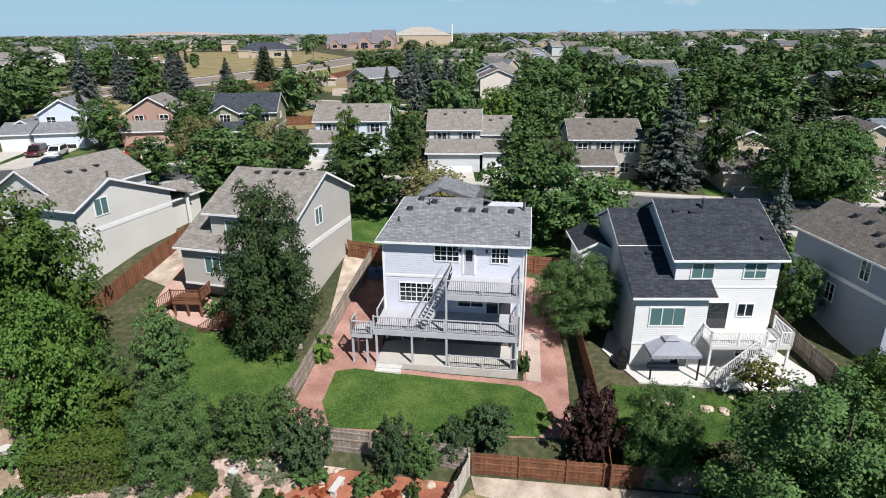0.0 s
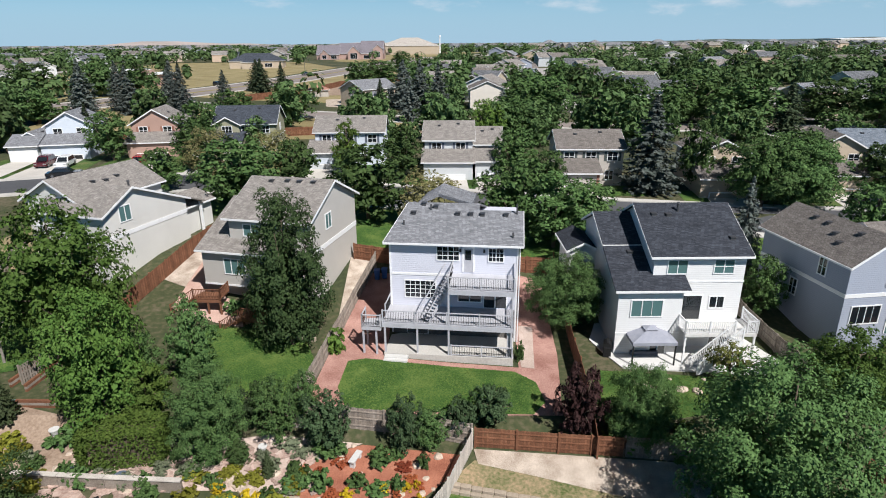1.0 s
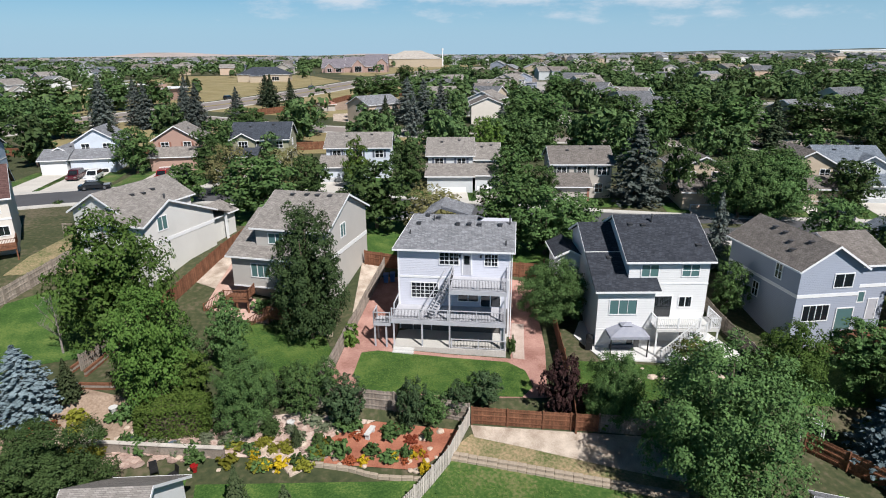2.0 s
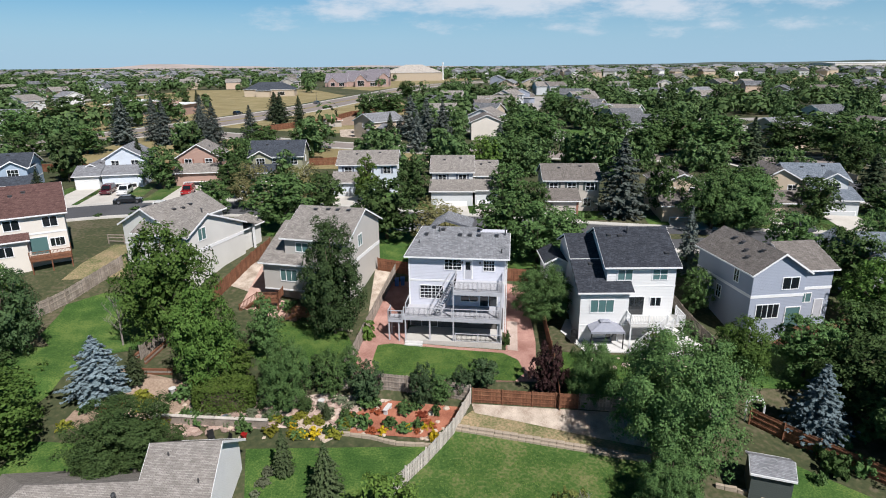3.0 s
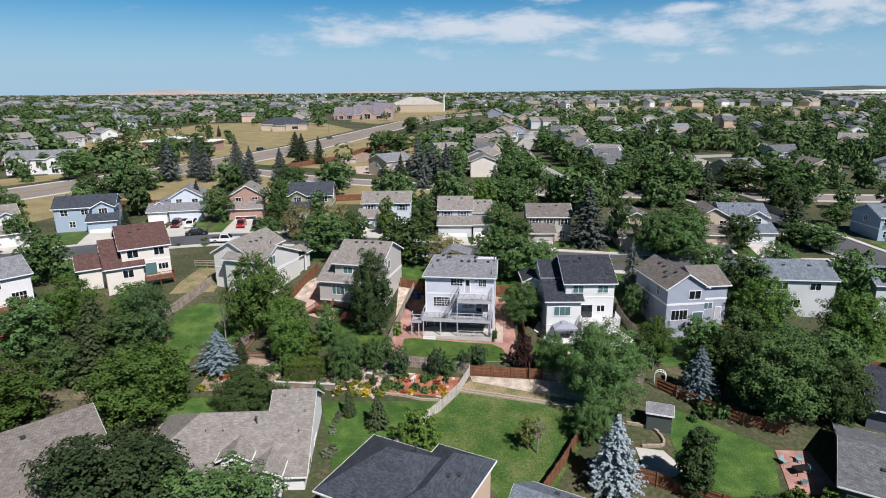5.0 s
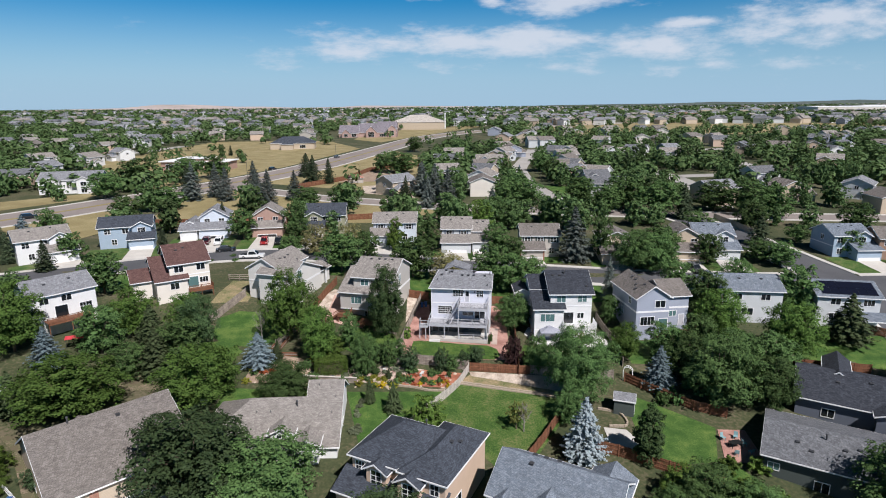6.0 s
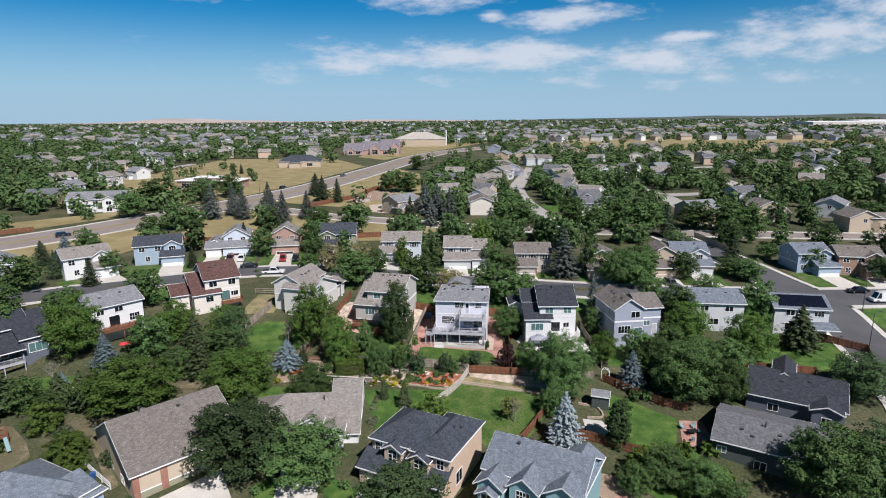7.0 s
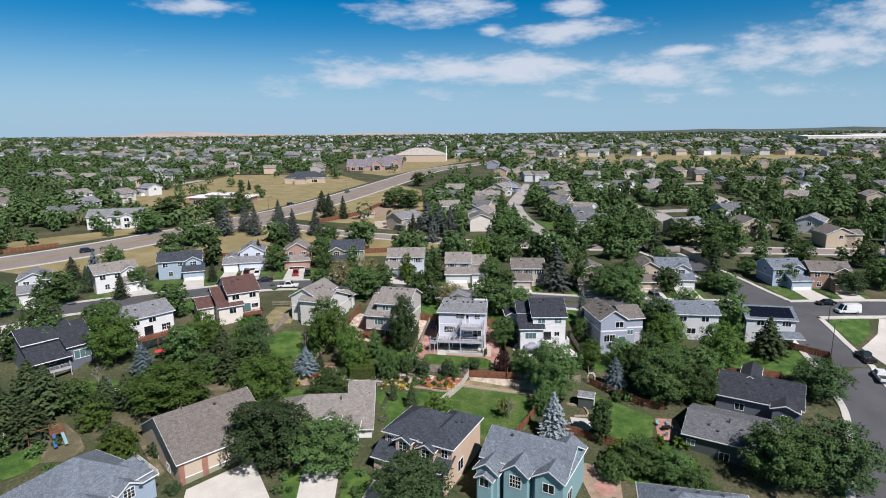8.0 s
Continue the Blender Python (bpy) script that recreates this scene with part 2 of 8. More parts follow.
WHITE = surface("white_paint", (0.74, 0.74, 0.74), (0.82, 0.82, 0.82), 1.5, 20, 0.55, 0.08)
PANE = glossy("window_glass", (0.012, 0.016, 0.02), 0.05, 0, 0.9)
PANE_TEAL = glossy("window_glass_blinds", (0.09, 0.17, 0.17), 0.08, 0, 0.8)
CONCRETE = surface("concrete", (0.42, 0.40, 0.37), (0.56, 0.54, 0.50), 0.4, 8, 0.85, 0.15)
PALE_CONC = surface("pale_concrete", (0.54, 0.53, 0.51), (0.66, 0.65, 0.63), 0.4, 8, 0.8, 0.12)
ASPHALT = surface("asphalt", (0.07, 0.071, 0.078), (0.105, 0.106, 0.112), 0.15, 14, 0.9, 0.2)
ROADGREY = surface("worn_road", (0.20, 0.17, 0.155), (0.27, 0.235, 0.215), 0.1, 9, 0.9, 0.15)
LAWN = surface("lawn_grass", (0.022, 0.064, 0.010), (0.125, 0.180, 0.042), 0.45, 7, 0.9, 1.0, third=(0.052, 0.110, 0.02))
LAWN_DRY = surface("lawn_patchy", (0.026, 0.070, 0.012), (0.165, 0.165, 0.068), 0.35, 4, 0.9, 0.9, third=(0.058, 0.112, 0.022))
DRY = surface("dry_grass", (0.20, 0.155, 0.075), (0.33, 0.27, 0.15), 0.12, 3, 0.95, 0.7, third=(0.25, 0.21, 0.10))
EARTH = surface("ground_soil", (0.034, 0.046, 0.02), (0.13, 0.108, 0.07), 0.1, 2.2, 0.95, 0.8, third=(0.06, 0.068, 0.03))
GRAVEL = surface("tan_gravel", (0.27, 0.205, 0.155), (0.66, 0.57, 0.48), 0.9, 26, 0.95, 0.9)
REDROCK = surface("red_gravel", (0.26, 0.125, 0.10), (0.50, 0.30, 0.25), 0.6, 11, 0.95, 0.9)
MULCH = surface("red_mulch", (0.24, 0.085, 0.052), (0.44, 0.185, 0.115), 0.8, 14, 0.95, 0.8)
STONE = surface("sandstone", (0.33, 0.26, 0.20), (0.52, 0.43, 0.35), 1.2, 8, 0.9, 0.5, island=0.2)
CEDAR = surface("stained_cedar", (0.13, 0.055, 0.03), (0.25, 0.115, 0.065), 1.3, 14, 0.85, 0.4, island=0.22)
WEATHER = surface("weathered_boards", (0.20, 0.165, 0.135), (0.36, 0.31, 0.265), 1.2, 16, 0.9, 0.4, island=0.22)
DECKBOARD = surface("deck_boards", (0.40, 0.39, 0.40), (0.52, 0.51, 0.52), 0.8, 12, 0.75, 0.25, lines=("Y", 0.14, 0.8, 0.3))
GREYPAINT = surface("grey_paint", (0.40, 0.40, 0.43), (0.50, 0.50, 0.53), 1.0, 15, 0.6, 0.1)
BRICK = surface("brick_veneer", (0.24, 0.11, 0.08), (0.36, 0.19, 0.14), 1.0, 12, 0.9, 0.5, lines=("Z", 0.075, 0.6, 0.25))
BARK = surface("bark", (0.075, 0.055, 0.04), (0.16, 0.125, 0.095), 3, 16, 0.95, 0.8)
PALEBARK = surface("aspen_bark", (0.42, 0.40, 0.36), (0.6, 0.58, 0.53), 4, 16, 0.9, 0.4)
METAL = glossy("vent_metal", (0.10, 0.10, 0.105), 0.5, 0.6)
BLACK = surface("black_iron", (0.012, 0.012, 0.013), (0.025, 0.025, 0.026), 2, 20, 0.5, 0.05)
TYRE = surface("tyre_rubber", (0.015, 0.015, 0.016), (0.03, 0.03, 0.03), 4, 30, 0.85, 0.2)
RIM = glossy("alloy_rim", (0.45, 0.45, 0.47), 0.3, 0.9)
R_GREY = shingles("grey_shingles", (0.185, 0.19, 0.205), (0.30, 0.305, 0.325))
R_MID = shingles("mid_grey_shingles", (0.115, 0.12, 0.13), (0.20, 0.205, 0.22))
R_TAN = shingles("tan_shingles", (0.225, 0.205, 0.188), (0.33, 0.305, 0.282))
R_DARK = shingles("charcoal_shingles", (0.032, 0.036, 0.046), (0.066, 0.073, 0.090))
R_SLATE = shingles("slate_shingles", (0.045, 0.052, 0.066), (0.085, 0.097, 0.120))
R_BLUE = shingles("blue_grey_shingles", (0.14, 0.165, 0.20), (0.23, 0.26, 0.30))
R_RED = shingles("red_brown_shingles", (0.095, 0.052, 0.047), (0.165, 0.095, 0.085))
R_BROWN = shingles("brown_shingles", (0.155, 0.138, 0.125), (0.235, 0.212, 0.196))
S_MAIN = siding("lavender_grey_siding", (0.60, 0.61, 0.68))
S_WHITE = siding("white_siding", (0.70, 0.70, 0.695))
S_BEIGE = siding("beige_siding", (0.47, 0.43, 0.385))
S_GREIGE = stucco("greige_stucco", (0.50, 0.475, 0.44))
S_LIGHT = stucco("pale_stucco", (0.66, 0.645, 0.61))
S_GREY = siding("blue_grey_siding", (0.33, 0.36, 0.43))
S_CREAM = stucco("cream_stucco", (0.72, 0.67, 0.60))
S_BLUE = siding("pale_blue_siding", (0.58, 0.63, 0.70))
S_SKY = siding("sky_blue_siding", (0.33, 0.41, 0.50))
S_OLIVE = siding("olive_siding", (0.30, 0.29, 0.20))
S_SALMON = siding("salmon_siding", (0.40, 0.26, 0.21))
S_DGREY = siding("dark_grey_siding", (0.12, 0.135, 0.17))
S_DGREEN = siding("dark_green_siding", (0.07, 0.085, 0.08))
S_TEAL = siding("teal_siding", (0.22, 0.36, 0.38))
S_TAN = siding("tan_siding", (0.50, 0.41, 0.31))
S_PEACH = stucco("peach_stucco", (0.60, 0.45, 0.34))
S_BROWN = stucco("brown_stucco", (0.34, 0.22, 0.16))
S_PALE = siding("pale_grey_siding", (0.55, 0.57, 0.58))

# ---- mesh helpers ----


def box(bm, x0, x1, y0, y1, z0, z1):
    """A plain block between the given limits."""
    vs = [bm.verts.new((x, y, z)) for z in (z0, z1) for x, y in ((x0, y0), (x1, y0), (x1, y1), (x0, y1))]
    for f in ((3, 2, 1, 0), (4, 5, 6, 7), (0, 1, 5, 4), (1, 2, 6, 5), (2, 3, 7, 6), (3, 0, 4, 7)):
        bm.faces.new([vs[i] for i in f])
    return vs


def beam(bm, p, q, w, h):
    """A square bar from p to q."""
    p, q = Vector(p), Vector(q)
    d = (q - p).normalized()
    side = d.cross(Vector((0, 0, 1)))
    side = side.normalized() if side.length > 1e-4 else Vector((1, 0, 0))
    up = side.cross(d)
    ring = [(-w / 2, -h / 2), (w / 2, -h / 2), (w / 2, h / 2), (-w / 2, h / 2)]
    a = [bm.verts.new(p + side * i + up * j) for i, j in ring]
    b = [bm.verts.new(q + side * i + up * j) for i, j in ring]
    for i in range(4):
        j = (i + 1) % 4
        bm.faces.new((a[i], a[j], b[j], b[i]))
    bm.faces.new(a[::-1])
    bm.faces.new(b)


def prism(bm, profile, axis, lo, hi):
    """Extrudes a profile of (s, z) along x or y."""
    mk = (lambda s, z, e: (e, s, z)) if axis == "x" else (lambda s, z, e: (s, e, z))
    a = [bm.verts.new(mk(s, z, lo)) for s, z in profile]
    b = [bm.verts.new(mk(s, z, hi)) for s, z in profile]
    n = len(profile)
    bm.faces.new(a)
    bm.faces.new(b[::-1])
    for i in range(n):
        j = (i + 1) % n
        bm.faces.new((a[j], a[i], b[i], b[j]))


def tube(bm, p, q, r0, r1, n=8):
    p, q = Vector(p), Vector(q)
    d = (q - p).normalized()
    s = d.orthogonal().normalized()
    u = d.cross(s)
    a = [bm.verts.new(p + (s * math.cos(k * math.tau / n) + u * math.sin(k * math.tau / n)) * r0) for k in range(n)]
    b = [bm.verts.new(q + (s * math.cos(k * math.tau / n) + u * math.sin(k * math.tau / n)) * r1) for k in range(n)]
    for i in range(n):
        j = (i + 1) % n
        bm.faces.new((a[i], a[j], b[j], b[i]))
    bm.faces.new(a[::-1])
    bm.faces.new(b)


def mesh_of(name, bm, material, smooth=False):
    bmesh.ops.recalc_face_normals(bm, faces=bm.faces)
    me = bpy.data.meshes.new(name)
    bm.to_mesh(me)
    bm.free()
    me.materials.append(material)
    if smooth:
        me.polygons.foreach_set("use_smooth", [True] * len(me.polygons))
    return me


def part(name, bm, material, parent, label="", smooth=False):
    ob = new(name, mesh_of(name, bm, material, smooth))
    ob.parent = parent
    if label:
        tagged(ob, label)
    return ob


def shared(name, mesh, parent, m):
    ob = new(name, mesh)
    ob.parent = parent
    ob.matrix_basis = m
    return ob


def thing(name, label, category, x, y, z, yaw=0.0, group="", kind=""):
    ob = new(name)
    ob.matrix_basis = pose(x, y, z, 0, 0, yaw)
    return tagged(ob, label, category, group, kind)


# ---- ground ----
PROFILE_Y = [-400, -200, -90, -40, -20, -5, 8, 18, 23.5, 25, 33, 37, 48, 60, 75, 95, 150, 300, 450, 640, 1200, 4900]
PROFILE_Z = [-14, -14, -10, -8.5, -7, -5.6, -4, -2.9, -2.0, -1.1, -0.75, -0.3, 2.2, 3.2, 3.8, 4.2, 6, 9, 12, 14, 14, 14]


def ground(x, y):
    z = float(np.interp(y, PROFILE_Y, PROFILE_Z))
    k = 1.0 if y < 40 else max(0.0, 1 - (y - 40) / 60)
    return z + k * (0.035 * min(80, max(0, -x)) - 0.012 * min(80, max(0, x)))


def build_ground():
    xs = sorted(set(list(range(-120, 121, 4)) + [-4800, -3500, -2500, -1800, -1300, -1000, -800, -650, -500, -420, -340, -280, -230, -190, -160, -140] + [140, 160, 190, 230, 280, 340, 420, 500, 650, 800, 1000, 1300, 1800, 2500, 3500, 4800]))
    ys = sorted(set(list(range(-100, 121, 4)) + PROFILE_Y + [-300, 130, 140, 165, 180, 200, 220, 240, 260, 280, 330, 360, 400, 500, 560, 720, 800, 900, 1000, 1500, 2000, 2800, 3800]))
    vs = [(x, y, ground(x, y)) for y in ys for x in xs]
    n = len(xs)
    fs = [(j * n + i, j * n + i + 1, (j + 1) * n + i + 1, (j + 1) * n + i) for j in range(len(ys) - 1) for i in range(n - 1)]
    me = bpy.data.meshes.new("ground")
    me.from_pydata(vs, [], fs)
    me.materials.append(EARTH)
    tagged(new("ground", me), "dry soil and sparse grass sloping gently down through the suburb", "ground", kind="structure")


build_ground()


def drape(name, label, category, material, outline, lift=0.05, cell=3.0, kind="structure", thick=0.0):
    """A flat outline laid on the slope."""
    bm = bmesh.new()
    bm.faces.new([bm.verts.new((x, y, 0)) for x, y in outline])
    for axis in (0, 1):
        lo, hi = min(p[axis] for p in outline), max(p[axis] for p in outline)
        cuts = list(np.arange(math.ceil(lo / cell) * cell, hi, cell))
        if axis == 1:
            cuts += [c for c in PROFILE_Y if lo < c < hi]
        for c in cuts:
            co, no = [0, 0, 0], [0, 0, 0]
            co[axis], no[axis] = float(c), 1
            bmesh.ops.bisect_plane(bm, geom=bm.verts[:] + bm.edges[:] + bm.faces[:], plane_co=co, plane_no=no)
    for v in bm.verts:
        v.co.z = ground(v.co.x, v.co.y) + lift
    if thick:
        res = bmesh.ops.extrude_face_region(bm, geom=bm.faces[:])
        for v in res["geom"]:
            if isinstance(v, bmesh.types.BMVert):
                v.co.z -= thick
    ob = new(name, mesh_of(name, bm, material))
    return tagged(ob, label, category, kind=kind)


def ribbon(name, label, category, material, line, width, lift=0.05, thick=0.0, kind="structure"):
    """A strip of even width along a line on the ground."""
    bm = bmesh.new()
    pts = []
    for (x0, y0), (x1, y1) in zip(line, line[1:]):
        n = max(1, int(math.hypot(x1 - x0, y1 - y0) / 3))
        pts += [Vector((x0 + (x1 - x0) * k / n, y0 + (y1 - y0) * k / n)) for k in range(n)]
    pts.append(Vector(line[-1]))
    prev = None
    for i, p in enumerate(pts):
        d = (pts[min(i + 1, len(pts) - 1)] - pts[max(i - 1, 0)]).normalized()
        s = Vector((-d.y, d.x)) * width / 2
        row = []
        for q in (p + s, p - s):
            z = ground(q.x, q.y) + lift
            row.append(bm.verts.new((q.x, q.y, z)))
        if thick:
            row += [bm.verts.new((v.co.x, v.co.y, v.co.z - thick)) for v in row[::-1]]
        if prev:
            m = len(row)
            for k in range(m if thick else 1):
                j = (k + 1) % m
                bm.faces.new((prev[k], prev[j], row[j], row[k]))
        prev = row
    ob = new(name, mesh_of(name, bm, material))
    return tagged(ob, label, category, kind=kind)


def curve_line(pts, steps=6):
    """A smooth line through the points."""
    out = []
    P = [pts[0]] + list(pts) + [pts[-1]]
    for i in range(1, len(P) - 2):
        for k in range(steps):
            t = k / steps
            out.append(tuple(0.5 * (2 * P[i][a] + (P[i + 1][a] - P[i - 1][a]) * t + (2 * P[i - 1][a] - 5 * P[i][a] + 4 * P[i + 1][a] - P[i + 2][a]) * t * t + (3 * P[i][a] - P[i - 1][a] - 3 * P[i + 1][a] + P[i + 2][a]) * t ** 3) for a in (0, 1)))
    out.append(pts[-1])
    return out

# ---- house parts ----
WIN_CACHE = {}


def lattice(xs, zs, y0, y1):
    """One joined frame of crossing bars: xs and zs are the (low, high) limits of the upright and level bars."""
    bm = bmesh.new()
    gx = [v for p in xs for v in p]
    gz = [v for p in zs for v in p]
    grid = {}

    def at(i, j):
        if (i, j) not in grid:
            grid[i, j] = bm.verts.new((gx[i], y0, gz[j]))
        return grid[i, j]

    for i in range(len(gx) - 1):
        for j in range(len(gz) - 1):
            if i % 2 == 0 or j % 2 == 0:
                bm.faces.new((at(i, j), at(i + 1, j), at(i + 1, j + 1), at(i, j + 1)))
    res = bmesh.ops.extrude_face_region(bm, geom=bm.faces[:])
    for v in res["geom"]:
        if isinstance(v, bmesh.types.BMVert):
            v.co.y = y1
    return bm


def window_mesh(w, h, cols, rows):
    """A white frame with muntins round an opening w by h, standing on its lower middle, facing -y."""
    key = (round(w, 2), round(h, 2), cols, rows)
    if key not in WIN_CACHE:
        t = 0.09
        xs, zs = [(-w / 2 - t, -w / 2)], [(-t, 0.0)]
        for i in range(1, cols):
            x = -w / 2 + w * i / cols
            e = 0.035 if (cols == 2 or i == cols // 2) else 0.016
            xs.append((x - e, x + e))
        for j in range(1, rows):
            zs.append((h * j / rows - 0.016, h * j / rows + 0.016))
        xs.append((w / 2, w / 2 + t))
        zs.append((h, h + t))
        me = mesh_of("window", lattice(xs, zs, -0.06, 0.02), WHITE)
        bm = bmesh.new()
        box(bm, -w / 2, w / 2, -0.02, 0.01, 0, h)
        WIN_CACHE[key] = (me, mesh_of("pane", bm, PANE), mesh_of("pane", bm2_copy(w, h), PANE_TEAL))
    return WIN_CACHE[key]


def bm2_copy(w, h):
    bm = bmesh.new()
    box(bm, -w / 2, w / 2, -0.02, 0.01, 0, h)
    return bm


def face_pose(vol, face, u, z):
    x0, x1, y0, y1 = vol[:4]
    if face == "s":
        return pose(u, y0, z)
    if face == "n":
        return pose(u, y1, z, 0, 0, 180)
    if face == "e":
        return pose(x1, u, z, 0, 0, 90)
    return pose(x0, u, z, 0, 0, -90)


def roof_height(vol, x, y):
    x0, x1, y0, y1, z0, z1, kind, p = vol[:8]
    if kind == "x" and len(vol) > 9:
        return z1 + p * (y - y0) if y < vol[8] else vol[9] + (z1 + p * (vol[8] - y0) - vol[9]) * (y1 - y) / (y1 - vol[8])
    if kind == "x":
        return z1 + p * (min(y - y0, y1 - y))
    if kind == "y":
        return z1 + p * (min(x - x0, x1 - x))
    if kind == "s":
        return z1 + p * (y - y0)
    return z1 + p * max(0, min(y - y0, y1 - y, x - x0, x1 - x))


def house(label, x, y, yaw, z, walls, roof, vols, wins=(), doors=(), garages=(), bands=(), vents=(), trim=None, name="house", over=0.4, category="house", group=""):
    """A house: volumes (x0, x1, y0, y1, z0, eave, roof kind, pitch) in its own axes, -y to its back garden or street."""
    trim = trim or WHITE
    top = thing(name, label, category, x, y, z, yaw, group)
    for v in vols:
        x0, x1, y0, y1, z0, z1, kind, p = v[:8]
        bm = bmesh.new()
        xm, ym = (x0 + x1) / 2, (y0 + y1) / 2
        if len(v) > 8:
            xm, ym = (v[8], ym) if kind == "y" else (xm, v[8])
        z2 = v[9] if len(v) > 9 else z1
        if kind == "x":
            prism(bm, [(y0, z0), (y1, z0), (y1, z2), (ym, z1 + p * (ym - y0)), (y0, z1)], "x", x0, x1)
        elif kind == "y":
            prism(bm, [(x0, z0), (x1, z0), (x1, z2), (xm, z1 + p * (xm - x0)), (x0, z1)], "y", y0, y1)
        elif kind == "s":
            prism(bm, [(y0, z0), (y1, z0), (y1, z1 + p * (y1 - y0)), (y0, z1)], "x", x0, x1)
        else:
            box(bm, x0, x1, y0, y1, z0, z1)
        part("wall", bm, walls, top)
        o, t = over, 0.15
        bm, boards = bmesh.new(), []

        def plank(make, *args):
            boards.append(bmesh.new())
            make(boards[-1], *args)

        if kind in "xy":
            a0, a1 = (y0, y1) if kind == "x" else (x0, x1)
            e0, e1 = (x0, x1) if kind == "x" else (y0, y1)
            am = ym if kind == "x" else xm
            zl, zr = z1 - o * p, z1 + p * (am - a0)
            zf = z2 - o * (zr - z2) / (a1 - am)
            prism(bm, [(a0 - o, zl + 0.02), (am, zr + 0.02), (a1 + o, zf + 0.02), (a1 + o, zf + t), (am, zr + t), (a0 - o, zl + t)], kind, e0 - o, e1 + o)
            for e in (e0 - o - 0.03, e1 + o):
                plank(prism, [(a0 - o, zl - 0.08), (am, zr - 0.08), (a1 + o, zf - 0.08), (a1 + o, zf + t - 0.02), (am, zr + t - 0.02), (a0 - o, zl + t - 0.02)], kind, e, e + 0.03)
            for a, ze in ((a0 - o - 0.08, zl), (a1 + o, zf)):
                if kind == "x":
                    plank(box, e0 - o, e1 + o, a, a + 0.08, ze - 0.04, ze + t - 0.03)
                else:
                    plank(box, a, a + 0.08, e0 - o, e1 + o, ze - 0.04, ze + t - 0.03)
        elif kind == "s":
            zl, zr = z1 - o * p, z1 + p * (y1 - y0)
            prism(bm, [(y0 - o, zl + 0.02), (y1, zr + 0.02), (y1, zr + t), (y0 - o, zl + t)], "x", x0 - o, x1 + o)
            plank(box, x0 - o, x1 + o, y0 - o - 0.08, y0 - o, zl - 0.04, zl + t - 0.03)
        elif kind == "h":
            half = min(x1 - x0, y1 - y0) / 2 + o
            zl, zr = z1 - o * p, z1 - o * p + half * p
            if x1 - x0 >= y1 - y0:
                r0, r1 = (x0 - o + half, ym), (x1 + o - half, ym)
            else:
                r0, r1 = (xm, y0 - o + half), (xm, y1 + o - half)
            if (Vector(r0) - Vector(r1)).length < 0.05:
                r1 = (r0[0] + 0.05, r0[1] + 0.05)
            base = [bm.verts.new(c) for c in ((x0 - o, y0 - o, zl + t), (x1 + o, y0 - o, zl + t), (x1 + o, y1 + o, zl + t), (x0 - o, y1 + o, zl + t))]
            low = [bm.verts.new((b.co.x, b.co.y, zl)) for b in base]
            ra, rb = bm.verts.new((*r0, zr + t)), bm.verts.new((*r1, zr + t))
            if x1 - x0 >= y1 - y0:
                quads = ((base[0], base[1], rb, ra), (base[1], base[2], rb), (base[2], base[3], ra, rb), (base[3], base[0], ra))
            else:
                quads = ((base[0], base[1], ra), (base[1], base[2], rb, ra), (base[2], base[3], rb), (base[3], base[0], ra, rb))
            for q in quads:
                bm.faces.new(q)
            for i in range(4):
                j = (i + 1) % 4
                bm.faces.new((low[i], low[j], base[j], base[i]))
            bm.faces.new(low[::-1])
            g = 0.08
            plank(box, x0 - o - g, x1 + o + g, y0 - o - g, y0 - o, zl - 0.04, zl + t - 0.03)
            plank(box, x0 - o - g, x1 + o + g, y1 + o, y1 + o + g, zl - 0.04, zl + t - 0.03)
            plank(box, x0 - o - g, x0 - o, y0 - o, y1 + o, zl - 0.04, zl + t - 0.03)
            plank(box, x1 + o, x1 + o + g, y0 - o, y1 + o, zl - 0.04, zl + t - 0.03)
        if len(bm.verts):
            ro = part("roof", bm, roof, top)
            for board in boards:
                part("fascia", board, trim, ro)
        else:
            bm.free()
    for vi, face, u, zz, w, h, *more in wins:
        cols = more[0] if more else 2
        rows = more[1] if len(more) > 1 else 1
        tint = more[2] if len(more) > 2 else 0
        me, pa, pb = window_mesh(w, h, cols, rows)
        wo = shared("window", me, top, face_pose(vols[vi], face, u, zz))
        shared("pane", pb if tint else pa, wo, Matrix())
    for vi, face, u, zz, w, h, material in doors:
        bm = bmesh.new()
        box(bm, -w / 2 - 0.1, -w / 2, -0.06, 0.02, 0, h + 0.1)
        box(bm, w / 2, w / 2 + 0.1, -0.06, 0.02, 0, h + 0.1)
        box(bm, -w / 2, w / 2, -0.06, 0.02, h, h + 0.1)
        fr = part("door_frame", bm, WHITE, top)
        fr.matrix_basis = face_pose(vols[vi], face, u, zz)
        bm = bmesh.new()
        box(bm, -w / 2, w / 2, -0.03, 0.015, 0, h)
        part("door", bm, material, fr)
    for vi, face, u, w, h, material in garages:
        bm = bmesh.new()
        box(bm, -w / 2, w / 2, -0.03, 0.02, 0, h)
        n = max(2, round(w / 1.2))
        for i in range(n):
            for j in range(4):
                cx, cz = -w / 2 + w * (i + 0.5) / n, h * (j + 0.5) / 4
                box(bm, cx - w / n * 0.42, cx + w / n * 0.42, -0.05, -0.028, cz - h * 0.095, cz + h * 0.095)
        gd = part("garage_door", bm, material, top)
        gd.matrix_basis = face_pose(vols[vi], face, u, vols[vi][4] + 0.05)
        bm = bmesh.new()
        box(bm, -w / 2 - 0.14, -w / 2, -0.06, 0.02, 0, h + 0.14)
        box(bm, w / 2, w / 2 + 0.14, -0.06, 0.02, 0, h + 0.14)
